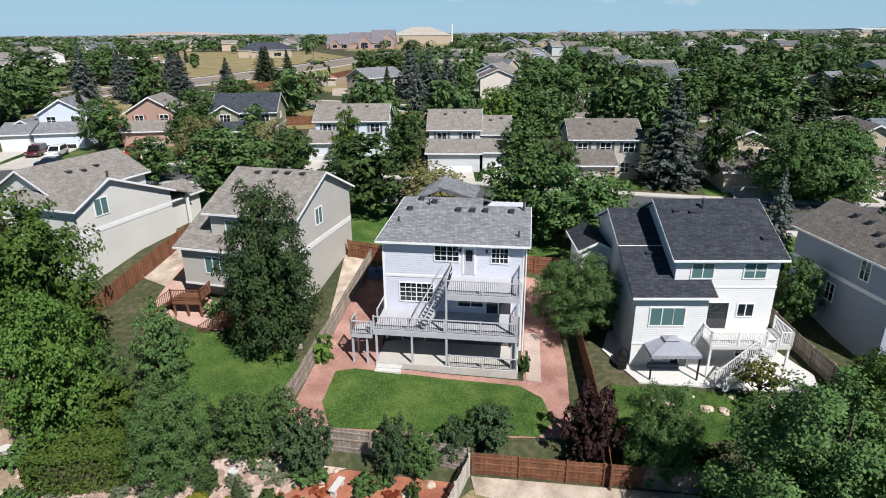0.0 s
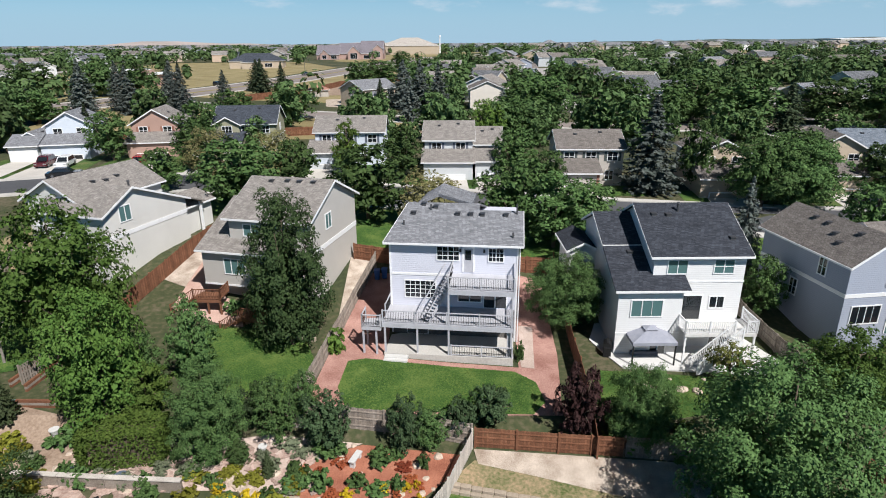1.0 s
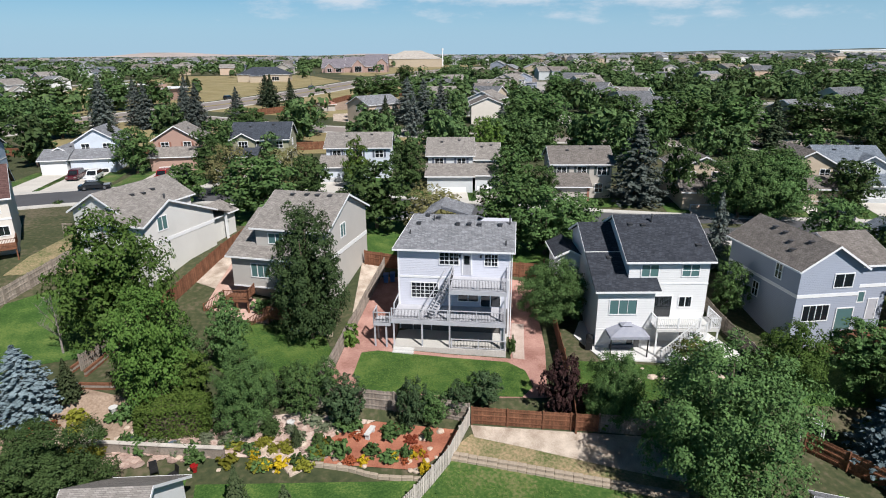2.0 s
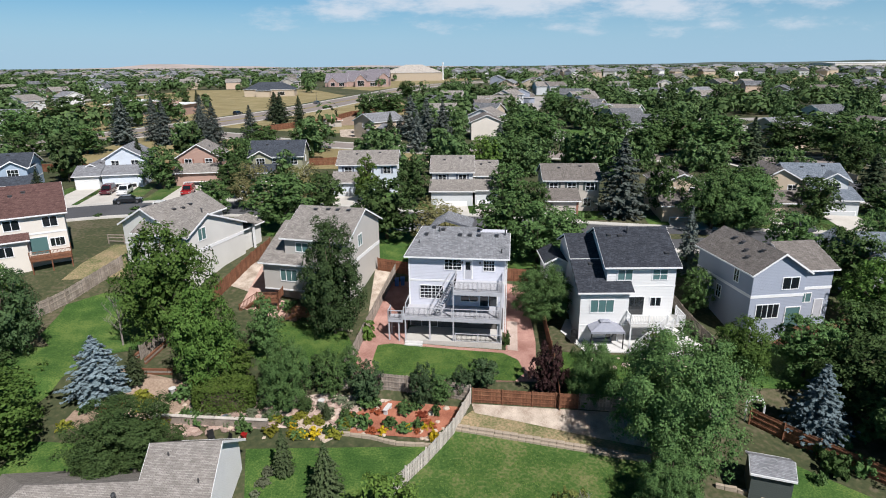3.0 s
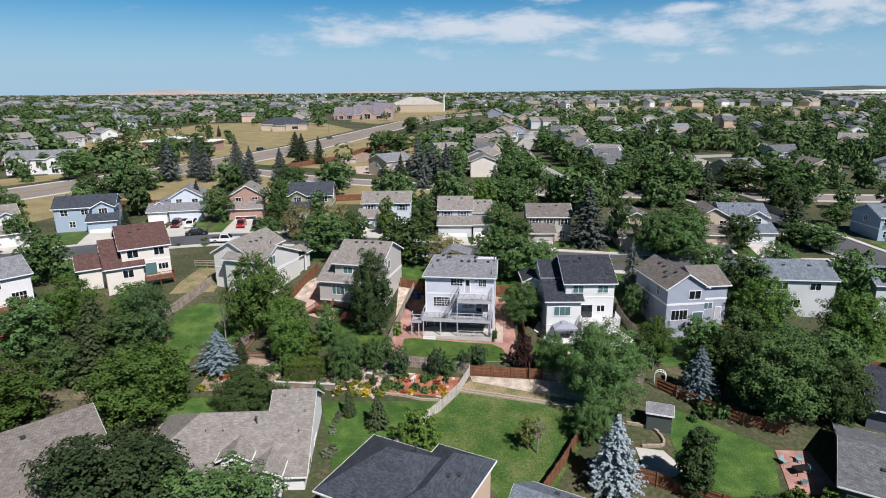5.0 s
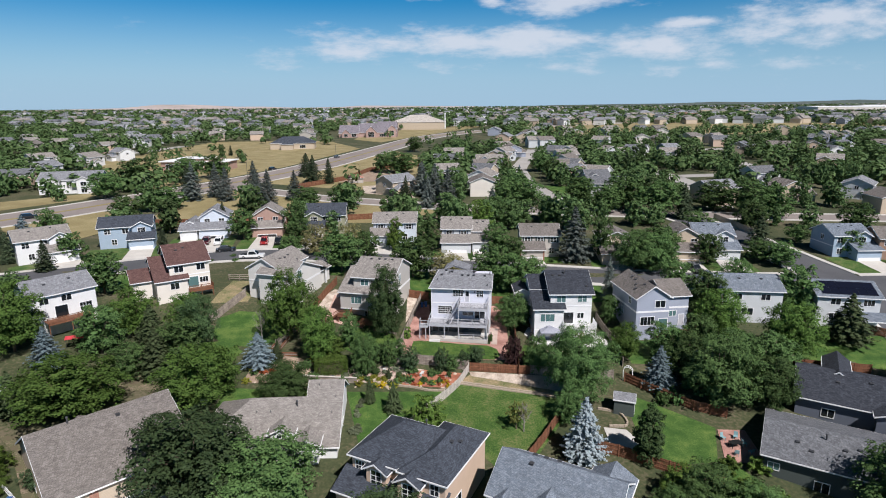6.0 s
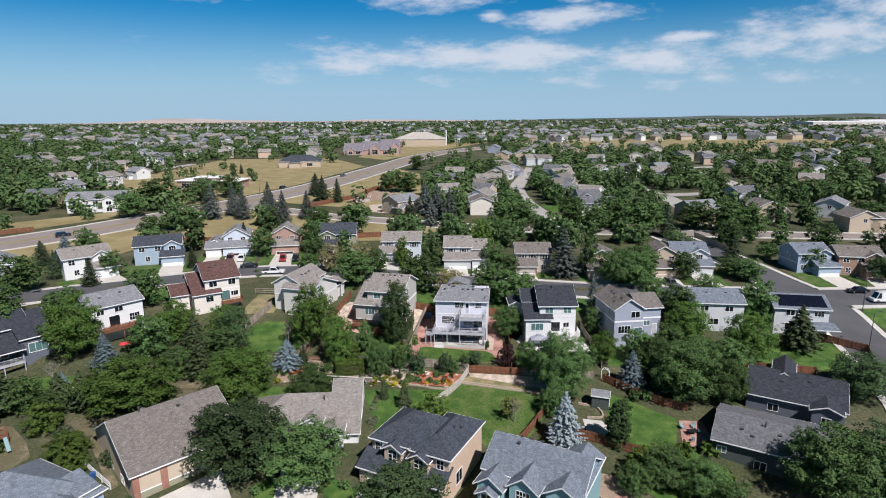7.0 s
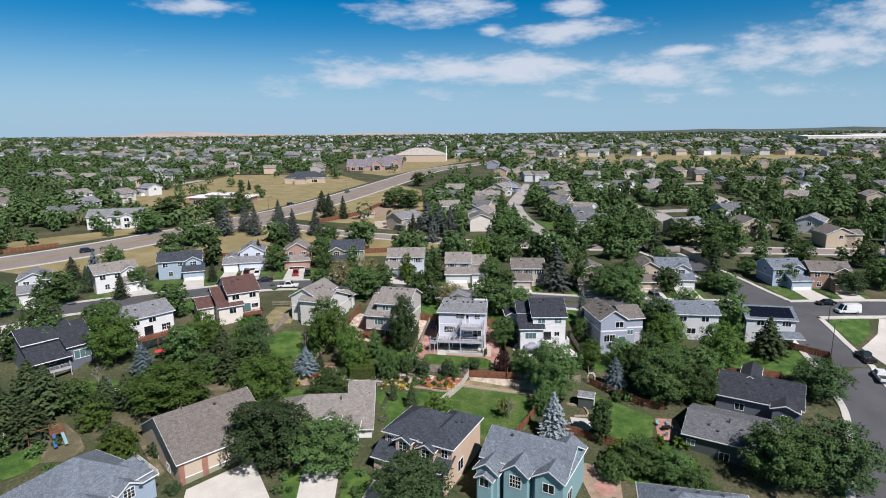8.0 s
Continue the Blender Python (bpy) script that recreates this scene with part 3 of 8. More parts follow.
        box(bm, -w / 2, w / 2, -0.06, 0.02, h, h + 0.14)
        part("trim", bm, WHITE, gd)
    for vi, face, zz, h in bands:
        x0, x1, y0, y1 = vols[vi][:4]
        bm = bmesh.new()
        if face == "s":
            box(bm, x0 - 0.03, x1 + 0.03, y0 - 0.04, y0 + 0.01, zz, zz + h)
        elif face == "e":
            box(bm, x1 - 0.01, x1 + 0.04, y0, y1, zz, zz + h)
        else:
            box(bm, x0 - 0.04, x0 + 0.01, y0, y1, zz, zz + h)
        part("trim_band", bm, trim, top)
    for vi, vx, vy, *more in vents:
        zz = roof_height(vols[vi], vx, vy) + 0.12
        bm = bmesh.new()
        if more and more[0] == "stack":
            tube(bm, (vx, vy, zz - 0.1), (vx, vy, zz + 0.3), 0.07, 0.05)
        elif more and more[0] == "pipe":
            tube(bm, (vx, vy, zz - 0.1), (vx, vy, zz + 0.75), 0.1, 0.1)
            tube(bm, (vx, vy, zz + 0.7), (vx, vy, zz + 0.85), 0.17, 0.1)
        else:
            box(bm, vx - 0.2, vx + 0.2, vy - 0.2, vy + 0.2, zz - 0.12, zz + 0.13)
            box(bm, vx - 0.25, vx + 0.25, vy - 0.25, vy + 0.25, zz + 0.13, zz + 0.17)
        part("roof_vent", bm, METAL, top, "dark metal roof vent")
    return top


def railing(parent, p, q, h=1.0, gap=0.12, material=None, slim=False, post_ends=True):
    """Posts, top and bottom rail and balusters from p to q in the parent's axes."""
    material = material or WHITE
    p, q = Vector(p), Vector(q)
    bm = bmesh.new()
    up = Vector((0, 0, 1))
    beam(bm, p + up * h, q + up * h, 0.09, 0.06)
    rail = part("railing", bm, material, parent)
    bm = bmesh.new()
    beam(bm, p + up * 0.1, q + up * 0.1, 0.05, 0.05)
    part("bottom_rail", bm, material, rail)
    n = max(2, int((q - p).length / gap))
    bm = bmesh.new()
    r = 0.011 if slim else 0.019
    for i in range(1, n):
        c = p.lerp(q, i / n)
        box(bm, c.x - r, c.x + r, c.y - r, c.y + r, c.z + 0.1, c.z + h)
    tagged(part("railing_infill", bm, BLACK if slim else material, rail), kind="stuff")
    m = max(1, round((q - p).length / 2.4))
    for i in range(m + 1):
        if not post_ends and i in (0, m):
            continue
        c = p.lerp(q, i / m)
        bm = bmesh.new()
        box(bm, c.x - 0.05, c.x + 0.05, c.y - 0.05, c.y + 0.05, c.z - 0.05, c.z + h + 0.08)
        part("railing_post", bm, material, rail)
    return rail


def steps(parent, p, q, width, n, material, name="stairs"):
    """Treads and two stringers from the top p to the foot q."""
    p, q = Vector(p), Vector(q)
    d = Vector((q.x - p.x, q.y - p.y, 0)).normalized()
    s = Vector((-d.y, d.x, 0)) * width / 2
    bm = bmesh.new()
    beam(bm, p + s - Vector((0, 0, 0.15)), q + s - Vector((0, 0, 0.05)), 0.06, 0.26)
    beam(bm, p - s - Vector((0, 0, 0.15)), q - s - Vector((0, 0, 0.05)), 0.06, 0.26)
    st = part(name, bm, material, parent)
    for i in range(1, n):
        c = p.lerp(q, i / n)
        bm = bmesh.new()
        beam(bm, c - s, c + s, 0.28, 0.04)
        part("tread", bm, material, st)
    return st


# ---- main house ----
def main_house():
    x, y, yaw = -4.74, 36.39, -7.8
    vols = [(0, 10.45, 0, 10.8, -0.9, 8.15, "f", 0)]
    wins = [
        (0, "s", 4.82, 6.56, 1.75, 1.12, 4, 3), (0, "s", 8.7, 6.55, 1.15, 1.1, 4, 3), (0, "s", 2.5, 3.18, 2.5, 1.45, 6, 4),
        (0, "s", 6.6, 2.95, 1.85, 0.62, 2, 1), (0, "e", 5.0, 3.4, 1.2, 1.2, 2, 2), (0, "w", 5.0, 6.4, 1.0, 1.1, 2, 2),
        (0, "s", 2.2, -0.2, 1.7, 2.0, 2, 1), (0, "s", 7.4, 0.4, 1.5, 1.1, 2, 1),
    ]
    top = house("pale lavender-grey two-storey house with walkout basement and stacked decks", x, y, yaw, 0, S_MAIN, R_GREY, vols, wins, bands=[(0, "s", 5.13, 0.2), (0, "s", 8.0, 0.16)])
    # roof: front slope with a stepped ridge
    o, p = 0.45, 0.315
    bm = bmesh.new()

    def z_of(v):
        return 8.05 + p * (v + o)

    def slab(poly, t=0.16):
        a = [bm.verts.new(c) for c in poly]
        b = [bm.verts.new((c[0], c[1], c[2] - t)) for c in poly]
        bm.faces.new(a)
        bm.faces.new(b[::-1])
        for i in range(len(a)):
            j = (i + 1) % len(a)
            bm.faces.new((a[j], a[i], b[i], b[j]))

    r1, r2 = 5.4, 4.4
    slab([(-0.4, -o, z_of(-o)), (10.85, -o, z_of(-o)), (10.85, r2, z_of(r2)), (7.7, r2, z_of(r2)), (7.1, r2, z_of(r2)), (7.1, r1, z_of(r1)), (0.75, r1, z_of(r1))])
    slab([(0.75, r1, z_of(r1)), (7.1, r1, z_of(r1)), (7.5, 11.2, 8.1), (-0.4, 11.2, 8.1)])
    slab([(-0.4, -o, z_of(-o)), (0.75, r1, z_of(r1)), (-0.4, 11.2, 8.1)])
    slab([(7.12, r2 + 0.01, z_of(r2) - 0.01), (10.85, r2 + 0.01, z_of(r2) - 0.01), (10.85, 9.5, 8.1), (7.12, 9.5, 8.1)])
    slab([(1.6, 5.45, 9.86), (3.2, 7.2, 10.25), (3.2, 11.4, 10.25), (1.6, 11.4, 9.3)], 0.3)
    slab([(3.2, 7.2, 10.25), (6.4, 5.45, 9.86), (6.4, 11.4, 9.3), (3.2, 11.4, 10.25)], 0.3)
    part("roof", bm, R_GREY, top, "mottled grey asphalt shingle roof")
    bm = bmesh.new()
    box(bm, -0.42, 10.87, -o - 0.1, -o, 7.9, 8.04)
    beam(bm, (-0.43, -o, 7.95), (0.72, r1, z_of(r1) - 0.12), 0.05, 0.2)
    beam(bm, (10.88, -o, 7.95), (10.88, r2, z_of(r2) - 0.1), 0.05, 0.2)
    part("gutter", bm, WHITE, top)
    for u, v in ((5.3, 3.6), (6.4, 3.6), (7.4, 3.6), (9.4, 3.6), (1.5, 3.6), (2.2, 5.0), (3.3, 4.6)):
        bm = bmesh.new()
        zz = z_of(v)
        box(bm, u - 0.18, u + 0.18, v - 0.18, v + 0.18, zz - 0.05, zz + 0.2)
        box(bm, u - 0.23, u + 0.23, v - 0.23, v + 0.23, zz + 0.2, zz + 0.24)
        part("roof_vent", bm, METAL, top, "dark metal roof vent")
    for u, v, h in ((10.3, 3.9, 0.9), (10.0, 0.6, 0.45), (0.9, 2.0, 0.4), (2.9, 4.3, 0.5)):
        bm = bmesh.new()
        tube(bm, (u, v, z_of(v) - 0.05), (u, v, z_of(v) + h), 0.07, 0.07)
        part("vent_pipe", bm, METAL, top)
    # corner boards and downpipes
    for u in (0.0, 10.38):
        bm = bmesh.new()
        box(bm, u - 0.03, u + 0.12, -0.03, 0.05, -0.8, 7.9)
        part("corner_board", bm, WHITE, top)
    bm = bmesh.new()
    tube(bm, (10.6, -0.1, -0.7), (10.6, -0.1, 7.9), 0.05, 0.05)
    part("downpipe", bm, WHITE, top)
    # upper door with a glazed top half
    bm = bmesh.new()
    for a, b, c, d in ((5.98, 6.1, 5.55, 7.72), (6.84, 6.96, 5.55, 7.72), (6.1, 6.84, 7.6, 7.72)):
        box(bm, a, b, -0.06, 0.02, c, d)
    fr = part("door_frame", bm, WHITE, top)
    bm = bmesh.new()
    box(bm, 6.1, 6.84, -0.035, 0.02, 5.56, 7.6)
    dr = part("door", bm, GREYPAINT, fr, "grey door with half glass")
    bm = bmesh.new()
    box(bm, 6.22, 6.72, -0.05, -0.03, 6.6, 7.45)
    part("pane", bm, PANE, dr)
    for u in (5.82, 7.75):
        bm = bmesh.new()
        box(bm, u - 0.08, u + 0.08, -0.16, 0.02, 7.3, 7.55)
        part("wall_lamp", bm, BLACK, top)
    # sliding door behind the lower deck
    bm = bmesh.new()
    for a, b in ((7.7, 7.8), (8.65, 8.75), (9.6, 9.7)):
        box(bm, a, b, -0.05, 0.02, 2.42, 4.6)
    box(bm, 7.7, 9.7, -0.05, 0.02, 4.55, 4.65)
    sd = part("sliding_door", bm, WHITE, top)
    bm = bmesh.new()
    box(bm, 7.8, 9.6, -0.02, 0.02, 2.45, 4.55)
    part("pane", bm, PANE, sd)
    # dark panel over the siding; its colour deepens the shade under the deck
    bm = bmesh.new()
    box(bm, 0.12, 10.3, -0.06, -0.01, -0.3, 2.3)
    part("basement_panel", bm, surface("under_deck_dark", (0.085, 0.08, 0.075), (0.15, 0.14, 0.13), 1.2, 10, 0.9, 0.4), top, "dark grey panel over the siding, deepening the shade under the deck")
    # patio slab
    bm = bmesh.new()
    box(bm, 0.0, 10.3, -3.55, 0, -0.95, -0.25)
    part("patio_slab", bm, CONCRETE, top, "pale concrete patio slab")
    bm = bmesh.new()
    box(bm, 0.1, 2.0, -4.35, -3.55, -0.95, -0.45)
    box(bm, 0.1, 2.0, -4.0, -3.55, -0.95, -0.35)
    part("patio_step", bm, PALE_CONC, top)

    def deck(name, u0, u1, z):
        bm = bmesh.new()
        box(bm, u0, u1, 0, 0.1385, z - 0.04, z)
        board = mesh_of("board", bm, GREYPAINT)
        bm = bmesh.new()
        box(bm, u0, u1, -3.42, -3.36, z - 0.42, z - 0.05)
        box(bm, u0, u0 + 0.06, -3.4, 0, z - 0.42, z - 0.05)
        box(bm, u1 - 0.06, u1, -3.4, 0, z - 0.42, z - 0.05)
        base = part(name, bm, GREYPAINT, top, "grey painted board deck")
        bm = bmesh.new()
        box(bm, u0, u0 + 0.05, -3.36, 0, z - 0.3, z - 0.05)
        joist = mesh_of("joist", bm, GREYPAINT)
        for k in range(1, int((u1 - u0) / 0.6)):
            shared("joist", joist, base, pose(k * 0.6, 0, 0))
        for k in range(24):
            shared("board", board, base, pose(0, -3.4 + k * 0.1418, 0))
        return base

    low = deck("lower_deck", -0.1, 10.2, 2.37)
    upp = deck("upper_deck", 5.15, 10.25, 5.4)
    railing(low, (-0.05, -3.35, 2.37), (10.15, -3.35, 2.37), 1.0, 0.13, GREYPAINT, True)
    railing(low, (-0.05, -2.2, 2.37), (-0.05, -0.05, 2.37), 1.0, 0.13, GREYPAINT, True)
    railing(low, (10.15, -3.3, 2.37), (10.15, -0.05, 2.37), 1.0, 0.13, GREYPAINT, True)
    railing(upp, (5.2, -3.35, 5.4), (10.2, -3.35, 5.4), 1.0, 0.13, GREYPAINT, True)
    railing(upp, (5.2, -3.3, 5.4), (5.2, -0.05, 5.4), 1.0, 0.13, GREYPAINT, True)
    railing(upp, (10.2, -3.3, 5.4), (10.2, -0.05, 5.4), 1.0, 0.13, GREYPAINT, True)
    railing(top, (5.4, -3.45, -0.25), (10.2, -3.45, -0.25), 0.9, 0.13, GREYPAINT, True)
    for u, z1 in ((0.1, 1.98), (2.7, 1.98), (5.2, 5.0), (10.1, 5.0)):
        bm = bmesh.new()
        box(bm, u - 0.07, u + 0.07, -3.4, -3.26, -0.3, z1)
        part("deck_post", bm, GREYPAINT, top, "square grey deck post")
    for v in (-3.2, -0.3):
        bm = bmesh.new()
        box(bm, 9.75, 10.1, v, v + 0.12, -0.3, 1.95)
        part("deck_post", bm, GREYPAINT, top)
    # stair from the lower deck to the upper one
    st = steps(top, (5.0, -0.55, 5.35), (3.2, -3.0, 2.4), 0.9, 15, GREYPAINT, "upper_stairs")
    for s in (-0.5, 0.5):
        bm = bmesh.new()
        beam(bm, (5.0 + s * 0.8, -0.55 - s * 0.55, 6.3), (3.2 + s * 0.8, -3.0 - s * 0.55, 3.35), 0.06, 0.08)
        part("handrail", bm, GREYPAINT, st)
    # landing and stair at the side
    bm = bmesh.new()
    box(bm, -1.7, -0.15, -3.5, -2.1, 1.9, 2.0)
    box(bm, -1.75, -0.15, -3.55, -3.45, 1.7, 2.0)
    ld = part("landing", bm, GREYPAINT, top)
    for u, v in ((-1.65, -3.45), (-0.6, -3.45), (-1.65, -2.15)):
        bm = bmesh.new()
        box(bm, u - 0.07, u + 0.07, v, v + 0.14, -0.9, 1.75)
        part("post", bm, GREYPAINT, ld)
    railing(ld, (-1.7, -3.5, 2.0), (-0.2, -3.5, 2.0), 1.0, 0.13, GREYPAINT, True)
    railing(ld, (-1.7, -3.5, 2.0), (-1.7, -2.2, 2.0), 1.0, 0.13, GREYPAINT, True)
    steps(ld, (-1.0, -2.1, 1.95), (-1.0, 1.6, 0.2), 1.1, 10, GREYPAINT)
    return top


main_house()

# ---- neighbours on the same side of the street ----
house("white two-storey house with charcoal shingle roof and low side wing", 16.3, 34.1, -1, 0, S_WHITE, R_DARK,
      [(0.0, 7.3, 0.0, 10.6, -1.3, 7.35, "x", 0.50), (-2.9, 2.2, -1.1, 3.9, -1.3, 4.95, "s", 0.46), (-2.9, 0.2, 3.6, 10.6, 0, 7.15, "x", 0.46), (-5.2, -2.9, 6.5, 11.0, -0.5, 5.6, "y", 0.5)],
      wins=[(0, "s", 1.9, 5.75, 1.5, 1.1, 2, 1, 1), (0, "s", 5.6, 5.75, 1.5, 1.1, 2, 2, 1), (1, "s", -0.6, 2.55, 2.4, 1.35, 3, 1, 1), (0, "s", 5.4, 2.75, 1.1, 0.95, 2, 1), (2, "w", 7.5, 4.4, 0.7, 1.1), (1, "s", 0.6, -0.9, 1.2, 1.2), (0, "s", 6.0, -0.6, 1.5, 1.0)],
      doors=[(0, "s", 3.25, 1.75, 1.8, 2.05, PANE)], vents=[(0, 1.0, 4.0), (0, 3.1, 4.3, "pipe"), (0, 6.6, 1.4), (1, -1.2, 2.4), (0, 2.2, 3.9)], bands=[(0, "s", 4.95, 0.16), (1, "s", 1.0, 0.12)])


def white_deck():
    top = thing("deck", "white railed raised deck with a stair to the patio", "deck", 11.0, 34.2, 0, -1)
    bm = bmesh.new()
    box(bm, 7.4, 13.0, 0, 0.13, 1.66, 1.7)
    board = mesh_of("board", bm, PALE_CONC)
    for k in range(18):
        shared("board", board, top, pose(0, -2.5 + k * 0.14, 0))
    bm = bmesh.new()
    box(bm, 7.4, 13.0, -2.55, -2.48, 1.4, 1.66)
    part("edge_beam", bm, PALE_CONC, top)
    railing(top, (7.4, -2.5, 1.7), (11.2, -2.5, 1.7), 1.0, 0.16)
    railing(top, (7.4, -2.5, 1.7), (7.4, 0, 1.7), 1.0, 0.16)
    railing(top, (13.0, -2.5, 1.7), (13.0, 0, 1.7), 1.0, 0.16)
    railing(top, (12.2, -2.5, 1.7), (13.0, -2.5, 1.7), 1.0, 0.16)
    steps(top, (11.4, -3.0, 1.65), (8.0, -3.4, -1.2), 1.0, 13, WHITE)
    railing(top, (11.2, -2.6, 1.7), (7.9, -2.95, -1.2), 1.0, 0.2)
    railing(top, (11.4, -3.5, 1.7), (8.1, -3.9, -1.2), 1.0, 0.2)
    for u in (7.5, 10.0, 12.9):
        bm = bmesh.new()
        box(bm, u - 0.07, u + 0.07, -2.5, -2.36, -1.3, 1.45)
        part("post", bm, WHITE, top)


white_deck()


def gazebo():
    top = thing("gazebo", "grey fabric canopy gazebo on dark metal posts over the patio", "gazebo", 16.0, 32.6, -1.0, -1)
    bm = bmesh.new()
    rim = [bm.verts.new((x, y, 2.1)) for x, y in ((-1.75, -1.4), (1.75, -1.4), (1.75, 1.4), (-1.75, 1.4))]
    low = [bm.verts.new((v.co.x, v.co.y, 1.85)) for v in rim]
    mid = [bm.verts.new((x, y, 2.62)) for x, y in ((-0.45, -0.38), (0.45, -0.38), (0.45, 0.38), (-0.45, 0.38))]
    for i in range(4):
        j = (i + 1) % 4
        bm.faces.new((rim[i], rim[j], mid[j], mid[i]))
        bm.faces.new((low[i], low[j], rim[j], rim[i]))
    bm.faces.new(mid)
    part("canopy", bm, surface("grey_fabric", (0.26, 0.27, 0.32), (0.33, 0.34, 0.39), 2, 30, 0.9, 0.1), top, "grey fabric canopy")
    bm = bmesh.new()
    rim = [bm.verts.new((x, y, 2.72)) for x, y in ((-0.55, -0.46), (0.55, -0.46), (0.55, 0.46), (-0.55, 0.46))]
    ap = bm.verts.new((0, 0, 2.95))
    for i in range(4):
        bm.faces.new((rim[i], rim[(i + 1) % 4], ap))
    bm.faces.new(rim[::-1])
    part("vent_cap", bm, MATS["grey_fabric"], top)
    for x, y in ((-1.65, -1.3), (1.65, -1.3), (1.65, 1.3), (-1.65, 1.3)):
        bm = bmesh.new()
        box(bm, x - 0.05, x + 0.05, y - 0.05, y + 0.05, 0, 2.05)
        part("post", bm, BLACK, top)
    bm = bmesh.new()
    box(bm, -1.2, 1.0, -0.2, 0.9, 0, 0.45)
    box(bm, -1.2, 1.0, 0.7, 0.95, 0.45, 0.85)
    so = tagged(new("outdoor_sofa", mesh_of("outdoor_sofa", bm, S_DGREY)), "dark outdoor sofa under the canopy", "sofa")
    so.matrix_basis = pose(15.9, 32.9, -0.95, 0, 0, -1)


gazebo()

house("greige two-storey house with tan roof, side gable and low front wing", -19.1, 39.6, -15, 0, S_GREIGE, R_TAN,
      [(-0.6, 7.1, 1.6, 12.1, -0.6, 8.85, "x", 0.46), (-2.9, 3.4, 0.4, 7.0, 2.7, 6.15, "s", 0.46), (-1.8, 3.2, 1.6, 5.0, -0.5, 2.8, "f", 0), (-2.6, 0.0, 6.4, 11.4, 0, 7.5, "x", 0.42)],
      wins=[(1, "s", 0.3, 3.95, 2.0, 1.35, 3, 1, 1), (0, "e", 5.6, 7.15, 1.15, 1.35, 2, 1, 1), (0, "s", 1.6, 7.2, 1.5, 1.0, 2, 1, 1), (0, "s", 5.4, 3.2, 1.5, 1.3, 2, 1), (2, "s", 1.9, 0.5, 0.9, 1.6, 2, 1)],
      bands=[(0, "e", 5.5, 0.45), (0, "s", 5.5, 0.3), (1, "s", 2.75, 0.16)], vents=[(0, 1.4, 6.2), (0, 3.0, 6.3), (0, 4.2, 6.3), (0, 5.6, 6.3)])


def porch_house():
    """Two crossing gables, a long slope to the east and an open porch under its end."""
    top = house("pale greige stucco house with two gables and tan shingle roof", -40.9, 47.1, -18, 0, S_LIGHT, R_TAN,
                [(0.4, 7.2, 0.0, 10.3, 0.2, 9.3, "y", 0.57), (3.6, 11.0, -1.4, 9.3, 0.2, 8.75, "x", 0.5, 2.2, 7.78), (6.0, 10.4, 9.3, 14.0, 0.2, 6.6, "y", 0.4)],
                wins=[(0, "s", 5.2, 7.4, 1.5, 1.2, 2, 1, 1), (0, "s", 3.4, 4.2, 1.9, 1.4, 3, 1, 1), (1, "e", 1.2, 7.6, 1.3, 1.4, 2, 1, 1)],
                bands=[(1, "e", 6.2, 0.4), (0, "s", 6.6, 0.2)], vents=[(0, 5.4, 3.4), (0, 5.6, 4.8), (0, 5.4, 6.4), (1, 8.6, 4.6, "pipe")])
    bm = bmesh.new()
    prism(bm, [(9.2, 7.82), (11.9, 6.77), (11.9, 6.92), (9.2, 7.97)], "x", 6.4, 11.4)
    part("porch_roof", bm, R_TAN, top)
    for u in (10.9, 8.6):
        bm = bmesh.new()
        box(bm, u - 0.12, u + 0.12, 11.5, 11.74, 2.5, 6.85)
        part("porch_post", bm, WHITE, top)


porch_house()
house("cream two-storey house with red-brown shingle roof and rear balcony", -55.1, 45.35, 32, 0, S_CREAM, R_RED,
      [(0.0, 7.3, 0.0, 11.0, 1.5, 10.3, "x", 0.5), (-2.6, 2.9, -0.9, 3.6, 1.5, 7.55, "s", 0.5), (-2.6, 0.1, 3.2, 9.5, 2, 9.2, "x", 0.5), (-6.4, -2.6, 2.4, 9.0, 2, 7.2, "x", 0.5)],
      wins=[(0, "s", 1.7, 8.6, 1.6, 1.2, 2, 1), (0, "s", 5.7, 8.6, 1.5, 1.2, 2, 1), (0, "s", 6.1, 6.0, 1.5, 1.0, 3, 1), (1, "s", 0.6, 5.6, 1.5, 1.2, 2, 1)], doors=[(0, "s", 4.1, 5.2, 1.9, 2.1, PANE_TEAL)], bands=[(0, "s", 7.75, 0.2)], vents=[(0, 2, 3.5), (0, 3.4, 4)])
house("white two-storey house with grey roof and rear deck", -71.7, 30.1, 48, 0, S_WHITE, R_GREY,
      [(0, 10.0, 0, 9.0, 1.2, 8.9, "x", 0.42), (1.5, 8.5, -2.6, 0, 4.3, 4.45, "f", 0)],
      wins=[(0, "s", 5.4, 7.3, 1.5, 1.0), (0, "s", 2.0, 7.3, 1.3, 1.0), (0, "s", 8.2, 4.9, 1.9, 1.4, 4, 2)], doors=[(0, "s", 4.4, 4.5, 1.9, 2.1, PANE)], vents=[(0, 3, 2.5), (0, 7, 3)])
